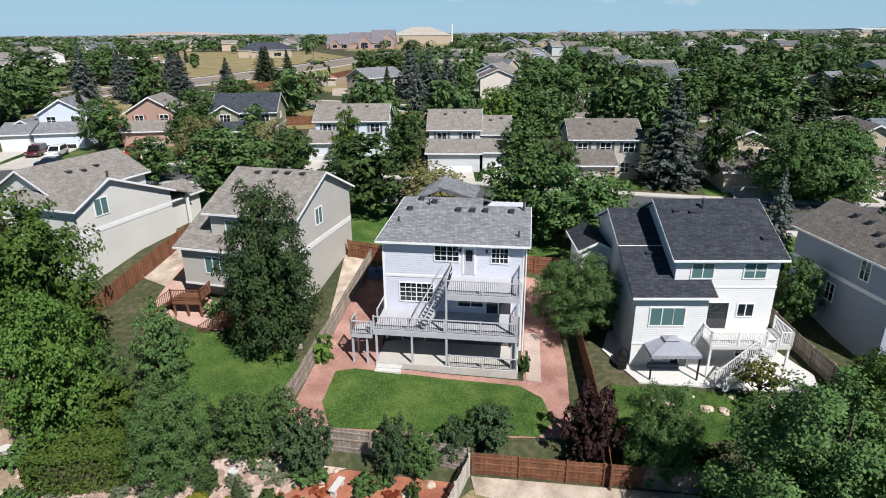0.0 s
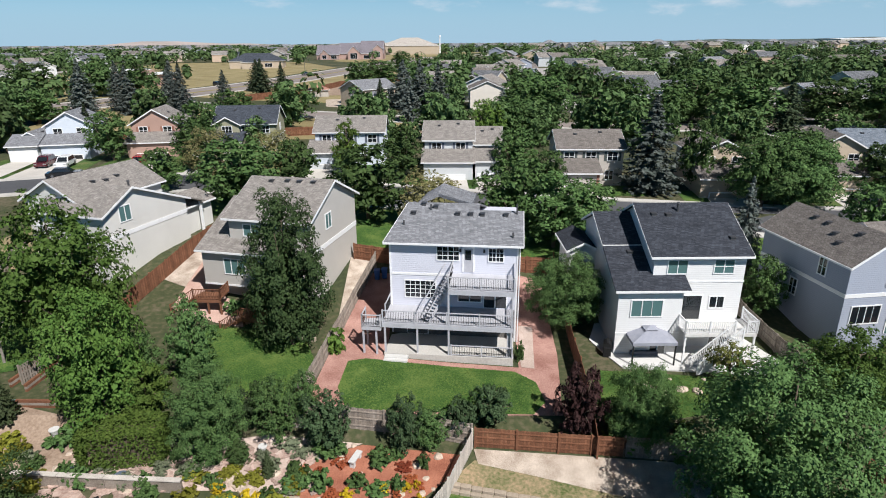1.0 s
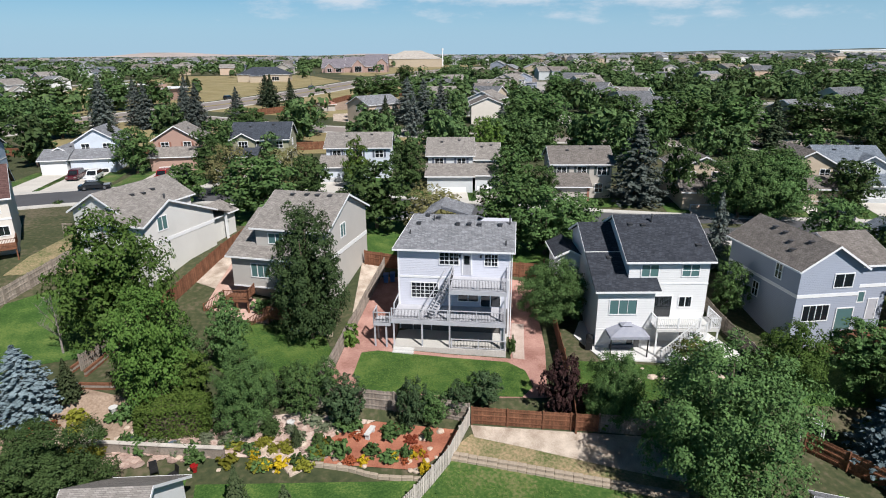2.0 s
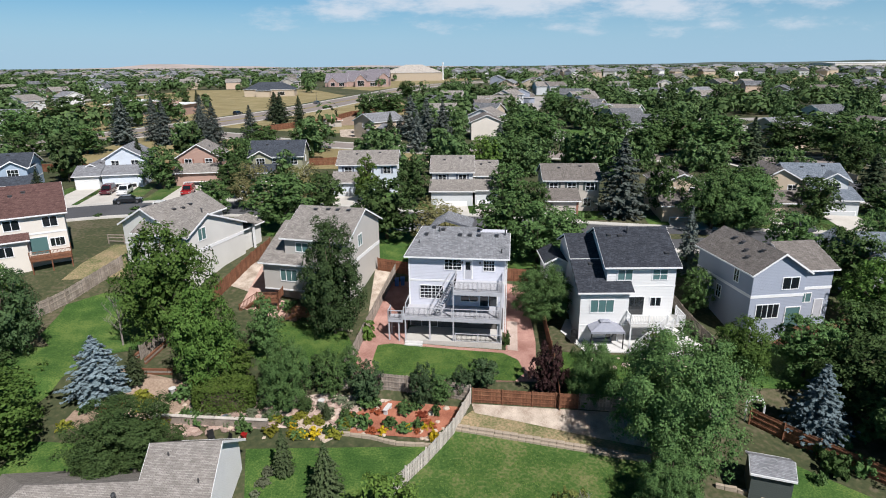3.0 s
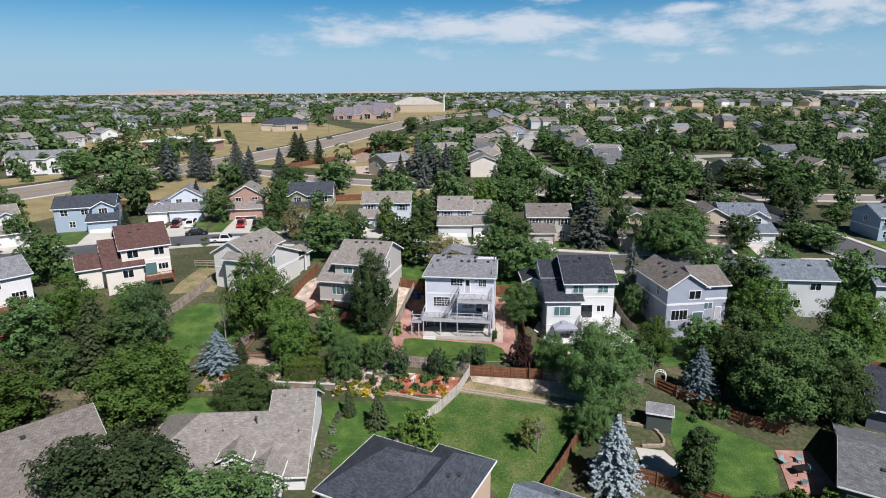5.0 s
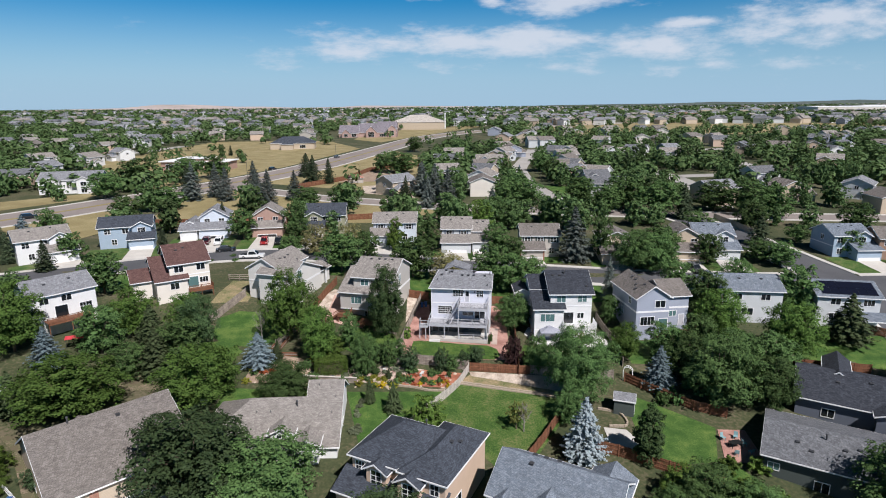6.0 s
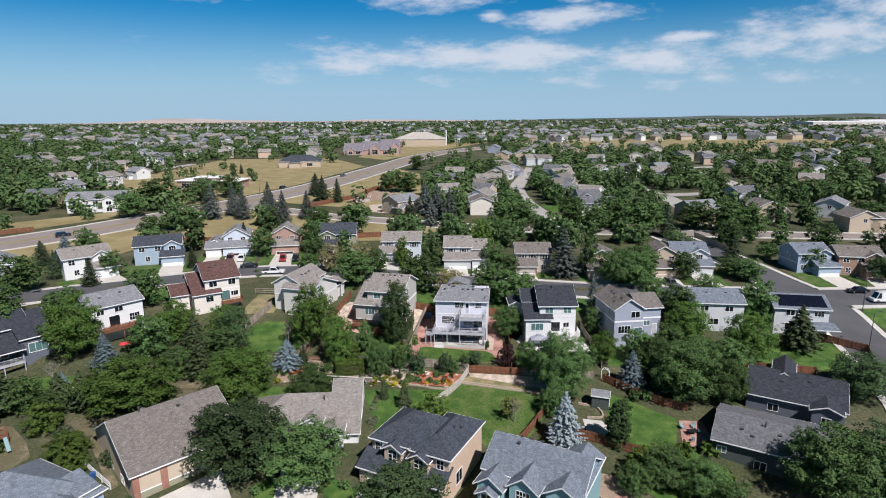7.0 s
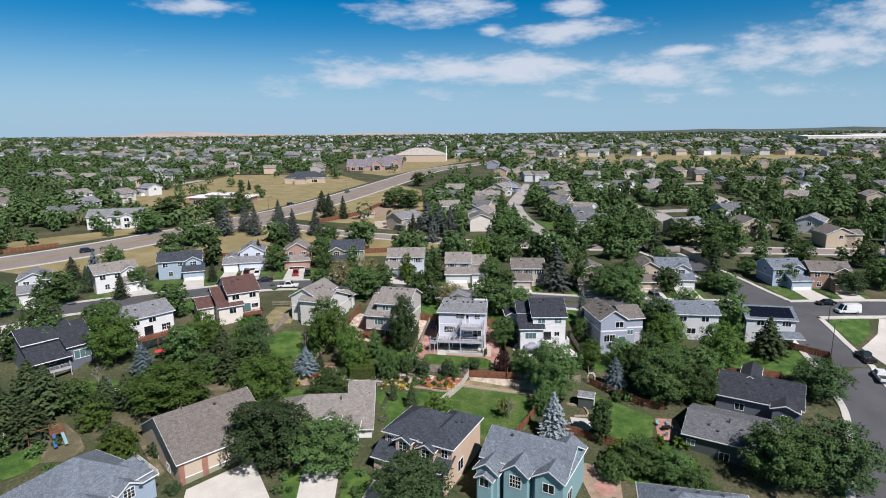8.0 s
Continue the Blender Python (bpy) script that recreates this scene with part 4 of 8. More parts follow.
house("dark grey three-level house with deck and slate roof", -87.2, 20.2, 49, 0, S_DGREY, R_DARK,
      [(0, 9.0, 0, 9.0, -0.8, 7.35, "x", 0.45), (6.6, 11.6, -3.6, 2.2, -0.8, 5.9, "s", 0.42), (8.6, 12.4, 2.0, 9.4, -0.8, 6.9, "x", 0.42), (0.1, 6.6, -4.4, 0.1, 4.15, 4.4, "s", 0.5)],
      wins=[(0, "s", 2.6, 5.85, 2.0, 1.1, 2, 1, 1), (0, "s", 7.2, 5.95, 1.8, 1.0, 2, 1, 1), (1, "s", 9.2, 3.0, 3.0, 1.7, 3, 1, 1), (0, "s", 4.0, 2.0, 2.4, 1.9, 2, 1)], vents=[(0, 4.5, 4.2, "pipe"), (0, 7, 3.5)])
house("blue-grey two-storey house with white trim and brown-grey roof", 31.2, 32.7, 6, 0, S_GREY, R_BROWN,
      [(0, 6.0, 0, 10.4, -1.6, 6.8, "y", 0.66), (6.0, 10.5, 1.6, 10.0, -1.6, 6.35, "x", 0.42)],
      wins=[(0, "s", 4.3, 4.85, 1.8, 1.25, 2, 1), (0, "s", 2.1, 1.65, 2.5, 1.5, 4, 1), (0, "w", 2.8, 4.9, 0.8, 1.4, 2, 2), (0, "w", 5.6, 2.0, 0.8, 1.4, 2, 2), (0, "w", 8.0, 1.7, 0.5, 1.6), (1, "s", 7.6, 2.5, 1.3, 1.0, 2, 1, 1)],
      doors=[(0, "s", 5.05, 0.6, 1.6, 2.1, PANE_TEAL), (1, "s", 9.3, 0.6, 0.9, 2.1, GREYPAINT)], bands=[(0, "s", 3.95, 0.32), (0, "w", 3.95, 0.32), (1, "s", 3.95, 0.32)], vents=[(0, 1.6, 4), (0, 2.2, 5.6), (0, 2.3, 7.2), (0, 2.3, 2.2), (0, 1.0, 2.8)])


def wood_deck(x, y, yaw, z, w, d, material, label, stair=True):
    top = thing("deck", label, "deck", x, y, z, yaw)
    bm = bmesh.new()
    box(bm, 0, w, -d - 0.04, -d, -0.28, -0.02)
    part("edge_beam", bm, material, top)
    bm = bmesh.new()
    box(bm, 0, w, 0, 0.13, -0.04, 0)
    board = mesh_of("board", bm, material)
    for k in range(int(d / 0.14)):
        shared("board", board, top, pose(0, -d + k * 0.14, 0))
    railing(top, (0, -d, 0), (w, -d, 0), 0.95, 0.14, material)
    railing(top, (w, -d, 0), (w, 0, 0), 0.95, 0.14, material)
    if stair:
        steps(top, (0, -d / 2, 0), (-2.2, -d / 2, -1.5), 1.1, 8, material)
        railing(top, (0, -d, 0), (-2.2, -d, -1.5), 0.95, 0.2, material)
    for u in (0.1, w / 2, w - 0.1):
        bm = bmesh.new()
        box(bm, u - 0.07, u + 0.07, -d + 0.02, -d + 0.16, -2.2, -0.05)
        part("post", bm, material, top)
    return top


wood_deck(35.9, 33.1, 6, 0.55, 6.4, 3.0, CEDAR, "brown stained wooden deck with open railing and stair")
wood_deck(-16.6, 38.4, -15, 1.5, 2.6, 2.6, CEDAR, "brown wooden deck with a stair to the lawn")
wood_deck(-70.7, 31.2, 48, 4.5, 7.0, 2.6, CEDAR, "dark wooden rear deck on posts", False)
wood_deck(-83.9, 17.4, 49, 2.2, 6.4, 0.9, GREYPAINT, "grey upper balcony deck on posts", False)
wood_deck(-52.6, 46.9, 32, 5.1, 4.4, 2.2, CEDAR, "wooden rear balcony with planters", False)

house("pale house with blue-grey shingle roof", 49.3, 38.8, -8, -0.2, S_PALE, R_BLUE,
      [(0, 11.0, 1.0, 10.0, -1.4, 6.0, "x", 0.42), (-1.5, 3.0, 4, 12, -1.4, 5.2, "y", 0.6)],
      wins=[(0, "s", 3.0, 4.2, 1.6, 1.1), (0, "s", 8.0, 4.2, 1.6, 1.1), (0, "s", 5.0, 1.2, 2.0, 1.3)], vents=[(0, 4, 4), (0, 8, 4)])


def solar_house():
    vols = [(0, 10.4, 1.0, 10.0, -1.6, 5.6, "x", 0.40), (4, 11.0, -2.2, 1.0, 2.0, 2.2, "s", 0.15)]
    top = house("pale green house with dark solar panels on its roof", 66.4, 36.8, -12, -0.5, S_PALE, R_BLUE, vols,
                wins=[(0, "s", 3.0, 4.0, 1.6, 1.1), (0, "s", 8.5, 4.0, 1.8, 1.1, 3, 1), (0, "s", 3.0, 1.0, 1.6, 1.3)])
    for i in range(6):
        for j in range(2):
            bm = bmesh.new()
            y0 = 1.3 + j * 1.8
            u = 0.8 + i * 1.55
            pr = [(y0, roof_height(vols[0], 1, y0) + 0.2), (y0 + 1.7, roof_height(vols[0], 1, y0 + 1.7) + 0.2), (y0 + 1.7, roof_height(vols[0], 1, y0 + 1.7) + 0.25), (y0, roof_height(vols[0], 1, y0) + 0.25)]
            prism(bm, pr, "x", u, u + 1.5)
            part("solar_panel", bm, glossy("solar_cells", (0.008, 0.01, 0.02), 0.15), top, "dark glossy solar panel")


solar_house()

# ---- lower row, nearest the end of the flight ----
brick_front = house("brown-roofed single-storey house with brick garage front", -44.2, -10.3, 43.5, -4.4, S_TAN, R_BROWN,
      [(0, 15.0, 0.6, 16.8, -1.4, 3.9, "x", 0.56), (9.5, 15.6, 0.0, 6.0, -0.5, 3.6, "x", 0.42), (4.4, 9.0, 10, 16.8, -1.4, 3.6, "y", 0.5)],
      garages=[(0, "s", 2.2, 2.7, 2.3, S_OLIVE), (0, "s", 6.9, 4.9, 2.3, S_OLIVE)], wins=[(0, "w", 5, 0.6, 1.2, 1.2), (0, "w", 10, 0.6, 1.2, 1.2)], vents=[(0, 4, 8.5, "pipe"), (0, 9, 7.5)])
for u0, u1 in ((0.0, 0.85), (3.55, 4.45), (9.35, 9.6)):
    bm = bmesh.new()
    box(bm, u0, u1, 0.5, 0.585, -1.3, 3.85)
    part("brick_pier", bm, BRICK, brick_front, "red-brown brick pier")
house("white house with tan shingle roof and an arched front window", -31.8, 1.6, 2, -4.6, S_WHITE, R_TAN,
      [(3.6, 11.0, 0.8, 12.8, -1.5, 2.5, "x", 0.6), (10.9, 15.0, 0.8, 13.2, -1.5, 2.515, "x", 0.6, 9.0, 4.6), (10.2, 12.8, -0.3, 3.0, -1.5, 3.4, "y", 0.45), (1.0, 6.0, -2.0, 1.0, -1.5, 1.7, "s", 0.3), (6.6, 9.4, 1.6, 6, 2.0, 4.0, "y", 0.5), (-2.8, 9.6, 0.8, 12.8, -1.5, 2.515, "h", 0.6)],
      wins=[(2, "s", 11.5, 1.0, 1.2, 1.9, 4, 4), (4, "s", 8.0, 2.7, 1.2, 1.0, 2, 2), (1, "e", 4.0, 0.5, 1.4, 1.5), (1, "e", 8.0, 0.5, 1.4, 1.5)], garages=[(3, "s", 3.5, 4.4, 1.9, WHITE)],
      vents=[(0, 4.2, 4.9, "stack"), (0, 6.0, 4.9, "stack"), (0, 9.4, 5.6, "pipe"), (1, 12, 8.2, "stack"), (1, 14.4, 6.6, "stack"), (1, 14.0, 4.6, "stack")])
house("peach stucco two-storey house with charcoal roof and front dormers", -13.9, -3.2, -28, -4.7, S_PEACH, R_SLATE,
      [(6.9, 12.3, -0.4, 10.4, -1.8, 5.6, "h", 0.60), (0.0, 10.5, 0.0, 9.0, -1.8, 5.5, "h", 0.62), (2.6, 5.2, -1.0, 3.0, 0, 5.0, "y", 0.6), (7.0, 9.6, -1.5, 3.0, 0, 5.0, "y", 0.6), (-0.6, 9.4, -2.6, 0.2, -1.8, 2.2, "s", 0.5), (9.6, 12.2, -2.4, 0.4, -1.8, 2.4, "s", 0.5)],
      wins=[(2, "s", 3.9, 3.0, 1.3, 1.8, 2, 3), (3, "s", 8.3, 3.0, 1.3, 1.8, 2, 3), (1, "s", 1.3, 3.5, 1.6, 1.2, 4, 2), (0, "s", 11.0, 3.6, 1.0, 1.3, 2, 2), (0, "e", 2.6, 0.3, 1.8, 1.8, 2, 1), (5, "s", 10.9, -0.6, 1.6, 1.8, 2, 2)],
      garages=[(4, "s", 3.2, 4.8, 2.2, BRICK)], vents=[(0, 11.0, 6.0), (0, 10.4, 5.0), (0, 8.0, 7.2), (1, 6.6, 6.0, "pipe")], name="house")
house("teal sided house with blue-grey hip and gable roof", 0.9, -10.35, -30, -5.2, S_TEAL, R_BLUE,
      [(0.0, 13.0, 1.0, 9.8, -1.8, 5.0, "x", 0.62), (0.2, 3.6, -1.6, 3.0, -1.8, 4.4, "y", 0.7), (4.4, 8.0, -1.0, 4.0, -1.8, 5.0, "y", 0.75), (9.0, 13.1, -0.4, 10.3, -1.8, 5.15, "y", 0.62), (0.8, 3.0, -2.4, 1.0, -1.8, 3.6, "y", 0.6)],
      wins=[(4, "s", 1.9, 2.2, 1.4, 1.3, 2, 1), (2, "s", 6.2, 2.6, 1.7, 1.8, 4, 3), (3, "s", 11.0, 2.9, 1.6, 1.3, 2, 1), (3, "e", 3.0, 0.0, 2.0, 2.0, 2, 1)],
      vents=[(0, 3.0, 6.8), (0, 4.4, 6.4), (0, 3.4, 4.6), (0, 5.6, 7.4), (3, 10.0, 6.0), (3, 12.0, 5.0)])
house("blue-grey roofed house at the cul-de-sac", 20.3, -28.0, -14, -6.4, S_SKY, R_BLUE,
      [(0, 14.0, 3.0, 13.0, -1.5, 4.8, "h", 0.5), (8.5, 13.0, 0.0, 9.0, -1.5, 4.0, "y", 0.6)], wins=[(0, "s", 4, 2, 1.6, 1.2)], vents=[(0, 4, 9), (0, 7, 9), (0, 10, 9)])
house("low house with dark green siding and grey roof", 36.65, 0.4, -32, -5.4, S_DGREEN, R_MID,
      [(0, 17.0, 0, 12.2, -1.8, 2.75, "x", 0.29)],
      wins=[(0, "s", 6.4, -0.6, 1.5, 1.4, 2, 1), (0, "s", 1.2, 0.9, 1.2, 0.9, 2, 1, 1), (0, "w", 4.0, 0.4, 1.2, 1.1, 2, 1)], vents=[(0, 3.5, 3.0), (0, 6.5, 4.5, "pipe"), (0, 8.5, 3.4), (0, 10.0, 4.0), (0, 5.0, 2.0)])
house("low house with charcoal roof and dark siding", 47.95, 12.5, -32, -3.9, S_DGREY, R_DARK,
      [(0, 14.0, 0, 13.0, -1.8, 2.55, "x", 0.34), (9.4, 13.4, -1.6, 4.0, -1.8, 2.7, "y", 0.4), (3.6, 6.6, 6.0, 14.0, -1, 3.9, "y", 0.7)], wins=[(0, "s", 4, 0.2, 1.5, 1.2), (1, "s", 11.4, 0.2, 1.2, 1.3)], vents=[(0, 5, 4), (0, 9, 5)])
house("slate blue roofed house with white dormers", -54.2, -25.2, 62, -4.4, S_SKY, R_BLUE,
      [(0, 15.0, 0.0, 14.0, -1.8, 3.6, "h", 0.62), (9.0, 12.0, -0.6, 5.0, -1.0, 4.0, "y", 0.6), (12.2, 14.4, 0.4, 4.0, 1, 4.2, "s", 0.3), (4.0, 7.6, -1.0, 5.0, -1.0, 4.0, "y", 0.6)],
      wins=[(1, "s", 10.5, 2.4, 1.6, 1.5, 3, 3), (2, "s", 13.3, 3.0, 1.8, 0.9, 3, 1), (3, "s", 5.8, 2.4, 1.6, 1.3, 2, 2)], vents=[(0, 8, 8)])
shed_body = house("small grey garden shed with a shingle roof", 21.5, 12.4, -20, -3.75, S_DGREEN, R_GREY, [(0, 2.8, 0, 2.4, -0.4, 2.25, "x", 0.5)], doors=[(0, "e", 1.2, 0.0, 1.0, 1.8, WHITE)], name="garden_shed", over=0.15, category="shed")


drape("dirt_yard", "bare tan soil yard behind the fence", "yard", surface("tan_soil", (0.22, 0.155, 0.11), (0.38, 0.29, 0.22), 0.6, 6, 0.95, 0.7), [(17, -3), (24, -5), (22, -14), (17.8, -13)], 0.05)
drape("round_patio", "round red paver patio beside the teal house", "patio", REDROCK, [(20.4 + 1.7 * math.cos(k * math.tau / 20), -9.6 + 1.7 * math.sin(k * math.tau / 20)) for k in range(20)], 0.1)

# ---- lines of the roads ----
STREET = curve_line([(-150, 26), (-110, 47), (-84, 59), (-72, 65.5), (-56, 73.5), (-40, 75.5), (-24, 73), (0, 66.5), (30, 59.5), (60, 55.5), (84, 54)], 12)
CROSS = curve_line([(38, -52), (52, -32), (63.2, -13.5), (70.8, -2.3), (77.9, 10.2), (82, 27), (84.3, 38.6), (84.5, 52), (82, 67), (80, 82), (77, 100), (72, 120)], 12)
EAST = curve_line([(86, 53.3), (104, 53.3), (120, 52.5), (150, 49), (220, 42)], 12)
LOWER = curve_line([(-120, -38), (-70, -40), (-44, -32), (-26, -24), (-12, -24), (14, -38), (40, -50)], 12)
ARTERY = curve_line([(-260, 40), (-180, 88), (-145, 116), (-118, 150), (-94, 190), (-67, 250), (-37, 353), (-8, 450), (44, 534), (130, 620), (260, 720), (420, 820)], 12)
AWAY = curve_line([(36, 126), (39, 142), (38, 160), (36.3, 186), (38.3, 226), (45, 258), (55, 297), (63, 331)], 12)
BACKROAD = curve_line([(-94, 185), (-62, 164), (-46, 153), (-24, 143.5), (8, 131.5), (40, 124), (76, 118), (120, 112), (190, 104)], 12)
PAVED = []

# ---- houses across the street ----
DRIVE = surface("drive_concrete", (0.46, 0.43, 0.39), (0.60, 0.57, 0.52), 0.3, 6, 0.85, 0.12)


def street_house(label, x, y, yaw, walls, roof, w, ridge="x", wing=-1, garage=WHITE, shutter=None, depth=9.5, gable=True, eave=5.4, pitch=0.45, brick=False):
    """A two-storey house with a lower garage wing to the street (-y), the garage door at x, y. wing: -1 left, 1 right, 0 whole width."""
    z = ground(x, y) + 0.1
    w *= 0.87
    depth *= 0.92
    ww = min(w, 5.8)
    if wing == 0:
        gx0, gx1 = 0, w
    elif wing < 0:
        gx0, gx1 = -0.6, -0.6 + ww
    else:
        gx0, gx1 = w + 0.6 - ww, w + 0.6
    vols = [(0, w, 0, depth, -1.5, eave, ridge, pitch), (gx0, gx1, -3.6, 0.4, -1.5, 2.65, "s", 0.34)]
    wins = []
    n = 2 if w < 8.5 else 3
    for i in range(n):
        wins.append((0, "s", w * (i + 0.5) / n + (0.4 if wing < 0 else -0.4) * 0, eave - 1.75, 1.35, 1.2, 2, 2))
    if wing:
        fx0, fx1 = (gx1 + 0.3, w) if wing < 0 else (0, gx0 - 0.3)
        if fx1 - fx0 > 1.2:
            wins.append((0, "s", (fx0 + fx1) / 2, 0.9, 1.1, 1.3, 2, 2))
    wins.append((0, "e", depth * 0.5, eave - 1.7, 1.0, 1.2))
    wins.append((0, "w", depth * 0.5, eave - 1.7, 1.0, 1.2))
    gw = min(4.9, gx1 - gx0 - 0.9)
    if gable:
        gm = (gx0 + gx1) / 2
        if ridge == "x":
            vols.append((gm - 2.2, gm + 2.2, -0.5, 4.0, 2.6, eave - 0.1, "y", 0.55))
            wins = [q for q in wins if not (q[0] == 0 and q[1] == "s" and abs(q[2] - gm) < 2.6 and q[3] > 2)]
            wins.append((2, "s", gm, eave - 1.75, 1.7, 1.3, 3, 2))
    c, sn = math.cos(radians(yaw)), math.sin(radians(yaw))
    gc = (gx0 + gx1) / 2
    ox, oy = x - gc * c - 3.6 * sn, y - gc * sn + 3.6 * c
    run = max(3.0, min(math.hypot(x - px, y - py) for ln in (STREET, EAST) for px, py in ln) - 5.0)

    def yard(pts):
        return [(ox + u * c - v * sn, oy + u * sn + v * c) for u, v in pts]

    drive = yard([(gc - gw / 2 - 0.3, -3.5), (gc + gw / 2 + 0.3, -3.5), (gc + gw / 2 + 0.6, -3.5 - run), (gc - gw / 2 - 0.6, -3.5 - run)])
    drape("driveway", "pale concrete drive from the garage to the street", "driveway", DRIVE, drive, 0.1)
    PAVED.append(drive)
    drape("lawn", "green front lawn beside the drive", "lawn", LAWN_DRY if abs(x) > 45 else LAWN, yard([(-2.2, -0.3), (w + 2.2, -0.3), (w + 2.4, -2.2 - run), (-2.4, -2.2 - run)]), 0.05, 2.0)
    top = house(label, ox, oy, yaw, z, walls, roof, vols, wins, garages=[(1, "s", (gx0 + gx1) / 2, gw, 2.1, garage)], bands=[(0, "e", 2.7, 0.2), (0, "w", 2.7, 0.2)], vents=[(0, w * 0.3, depth * 0.35), (0, w * 0.7, depth * 0.4)])
    if brick:
        for u in (gx0 - 0.02, gx1 - 0.33):
            bm = bmesh.new()
            box(bm, u, u + 0.35, -3.68, -3.3, -0.6, 2.5)
            part("brick_pier", bm, BRICK, top)
    if shutter:
        for q in wins:
            if q[1] == "s" and q[3] > 2:
                for s in (-1, 1):
                    cx = q[2] + s * (q[4] / 2 + 0.32)
                    yy = vols[q[0]][2]
                    bm = bmesh.new()
                    box(bm, cx - 0.17, cx + 0.17, yy - 0.06, yy + 0.01, q[3] - 0.05, q[3] + q[5] + 0.05)
                    part("shutter", bm, shutter, top)
    return top


# black doors on two houses stand in for shaded open garage interiors
street_house("pale blue house with a white gable and black panel for its shaded open garage", -64.6, 94.0, 12, S_BLUE, R_GREY, 8.6, "y", 0, BLACK, None, gable=False, pitch=0.6)
street_house("white side wing house with a small gable", -70.6, 92.0, 12, S_WHITE, R_GREY, 5.0, "y", 0, WHITE, None, gable=False, eave=3.2, pitch=0.55)
street_house("salmon gabled house with dark shutters and black panel for its shaded open garage", -50.4, 95.5, 8, S_SALMON, R_TAN, 9.4, "y", 0, BLACK, BRICK, gable=False, pitch=0.6)
street_house("olive-grey house with a slate roof and white window trim", -37.6, 95.0, 3, S_OLIVE, R_SLATE, 12.4, "x", -1, S_TAN, None, pitch=0.6)
street_house("pale blue-white house with tan roof and garage wing", -17.8, 84.3, 0, S_BLUE, R_TAN, 12.8, "x", -1, S_PALE, S_DGREY, gable=False)
street_house("pale grey house with three shuttered upper windows", 1.3, 77.0, -3, S_PALE, R_TAN, 8.4, "x", 0, WHITE, S_DGREY, gable=False, pitch=0.5)
street_house("grey side wing with tan roof", 7.4, 77.6, -3, S_PALE, R_TAN, 4.6, "x", 0, WHITE, None, gable=False, eave=4.6)
street_house("beige house with brown roof, dark shutters and brick garage piers", 19.0, 70.0, -3, S_BEIGE, R_BROWN, 10.6, "x", -1, S_BEIGE, S_DGREEN, gable=False, brick=True)
street_house("tan house partly hidden behind trees with a front gable", 38.5, 66.5, -6, S_TAN, R_BROWN, 8.6, "y", 0, S_TAN, None, gable=False)
street_house("beige gabled house with a tan roof", 55.5, 68.0, -8, S_TAN, R_BROWN, 8.8, "y", 0, S_TAN, None, gable=False, pitch=0.55)
street_house("pale grey house with blue-grey roof and front gable", 65.4, 69.5, -8, S_PALE, R_BLUE, 10.4, "x", 1, S_PALE, None)
street_house("sky blue house with grey roof beside the street corner", 98.3, 67.9, 0, S_SKY, R_BLUE, 10.0, "x", 1, WHITE, None)
street_house("brown stucco house with brown roof", 108.5, 64.0, -12, S_BROWN, R_BROWN, 12.0, "x", 1, S_BROWN, None)
street_house("tan house with a brown roof by the corner", 126.0, 62.0, -12, S_TAN, R_BROWN, 11.0, "x", -1, WHITE, None)
street_house("slate blue house with twin white gables and wide garage", -77.9, 81.0, 19, S_SKY, R_SLATE, 14.0, "x", 1, WHITE, None)
street_house("beige house with white gable and garage wing", -89.3, 68.5, 42, S_WHITE, R_TAN, 12.5, "x", 1, WHITE, None)
street_house("pale house with grey roof at the bend of the street", -110.2, 58.5, 30, S_PALE, R_GREY, 8.0, "y", 0, WHITE, None, gable=False)
street_house("dark grey house by the street corner", 128.1, 33.8, 60, S_DGREY, R_SLATE, 11.0, "x", -1, WHITE, None)
street_house("tan roofed house on the bend of the street", -100.2, 29.0, 200, S_CREAM, R_TAN, 10.0, "x", -1, WHITE, None)

# ---- roads, kerbs, drives ----
FAR_STREETS = [curve_line(q, 8) for q in ([(92, 128), (100, 160), (104, 200), (96, 250)], [(104, 200), (150, 206), (200, 204), (260, 190)], [(150, 206), (160, 250), (164, 320)], [(66, 320), (120, 318), (164, 320), (230, 330), (320, 320)], [(-250, 250), (-215, 300), (-190, 380)], [(-330, 330), (-215, 300)], [(110, 400), (200, 410), (330, 400)], [(230, 330), (240, 400), (236, 470)])]
for line in FAR_STREETS:
    ribbon("road", "pale concrete street among the far houses", "road", surface("pale_street", (0.30, 0.285, 0.265), (0.40, 0.38, 0.36), 0.1, 9, 0.9, 0.15), line, 8.5, 0.06)
OTHERS = [(ln, 5.6 if ln is not ARTERY else 11.0) for ln in (STREET, CROSS, EAST, LOWER, ARTERY, AWAY, BACKROAD)]
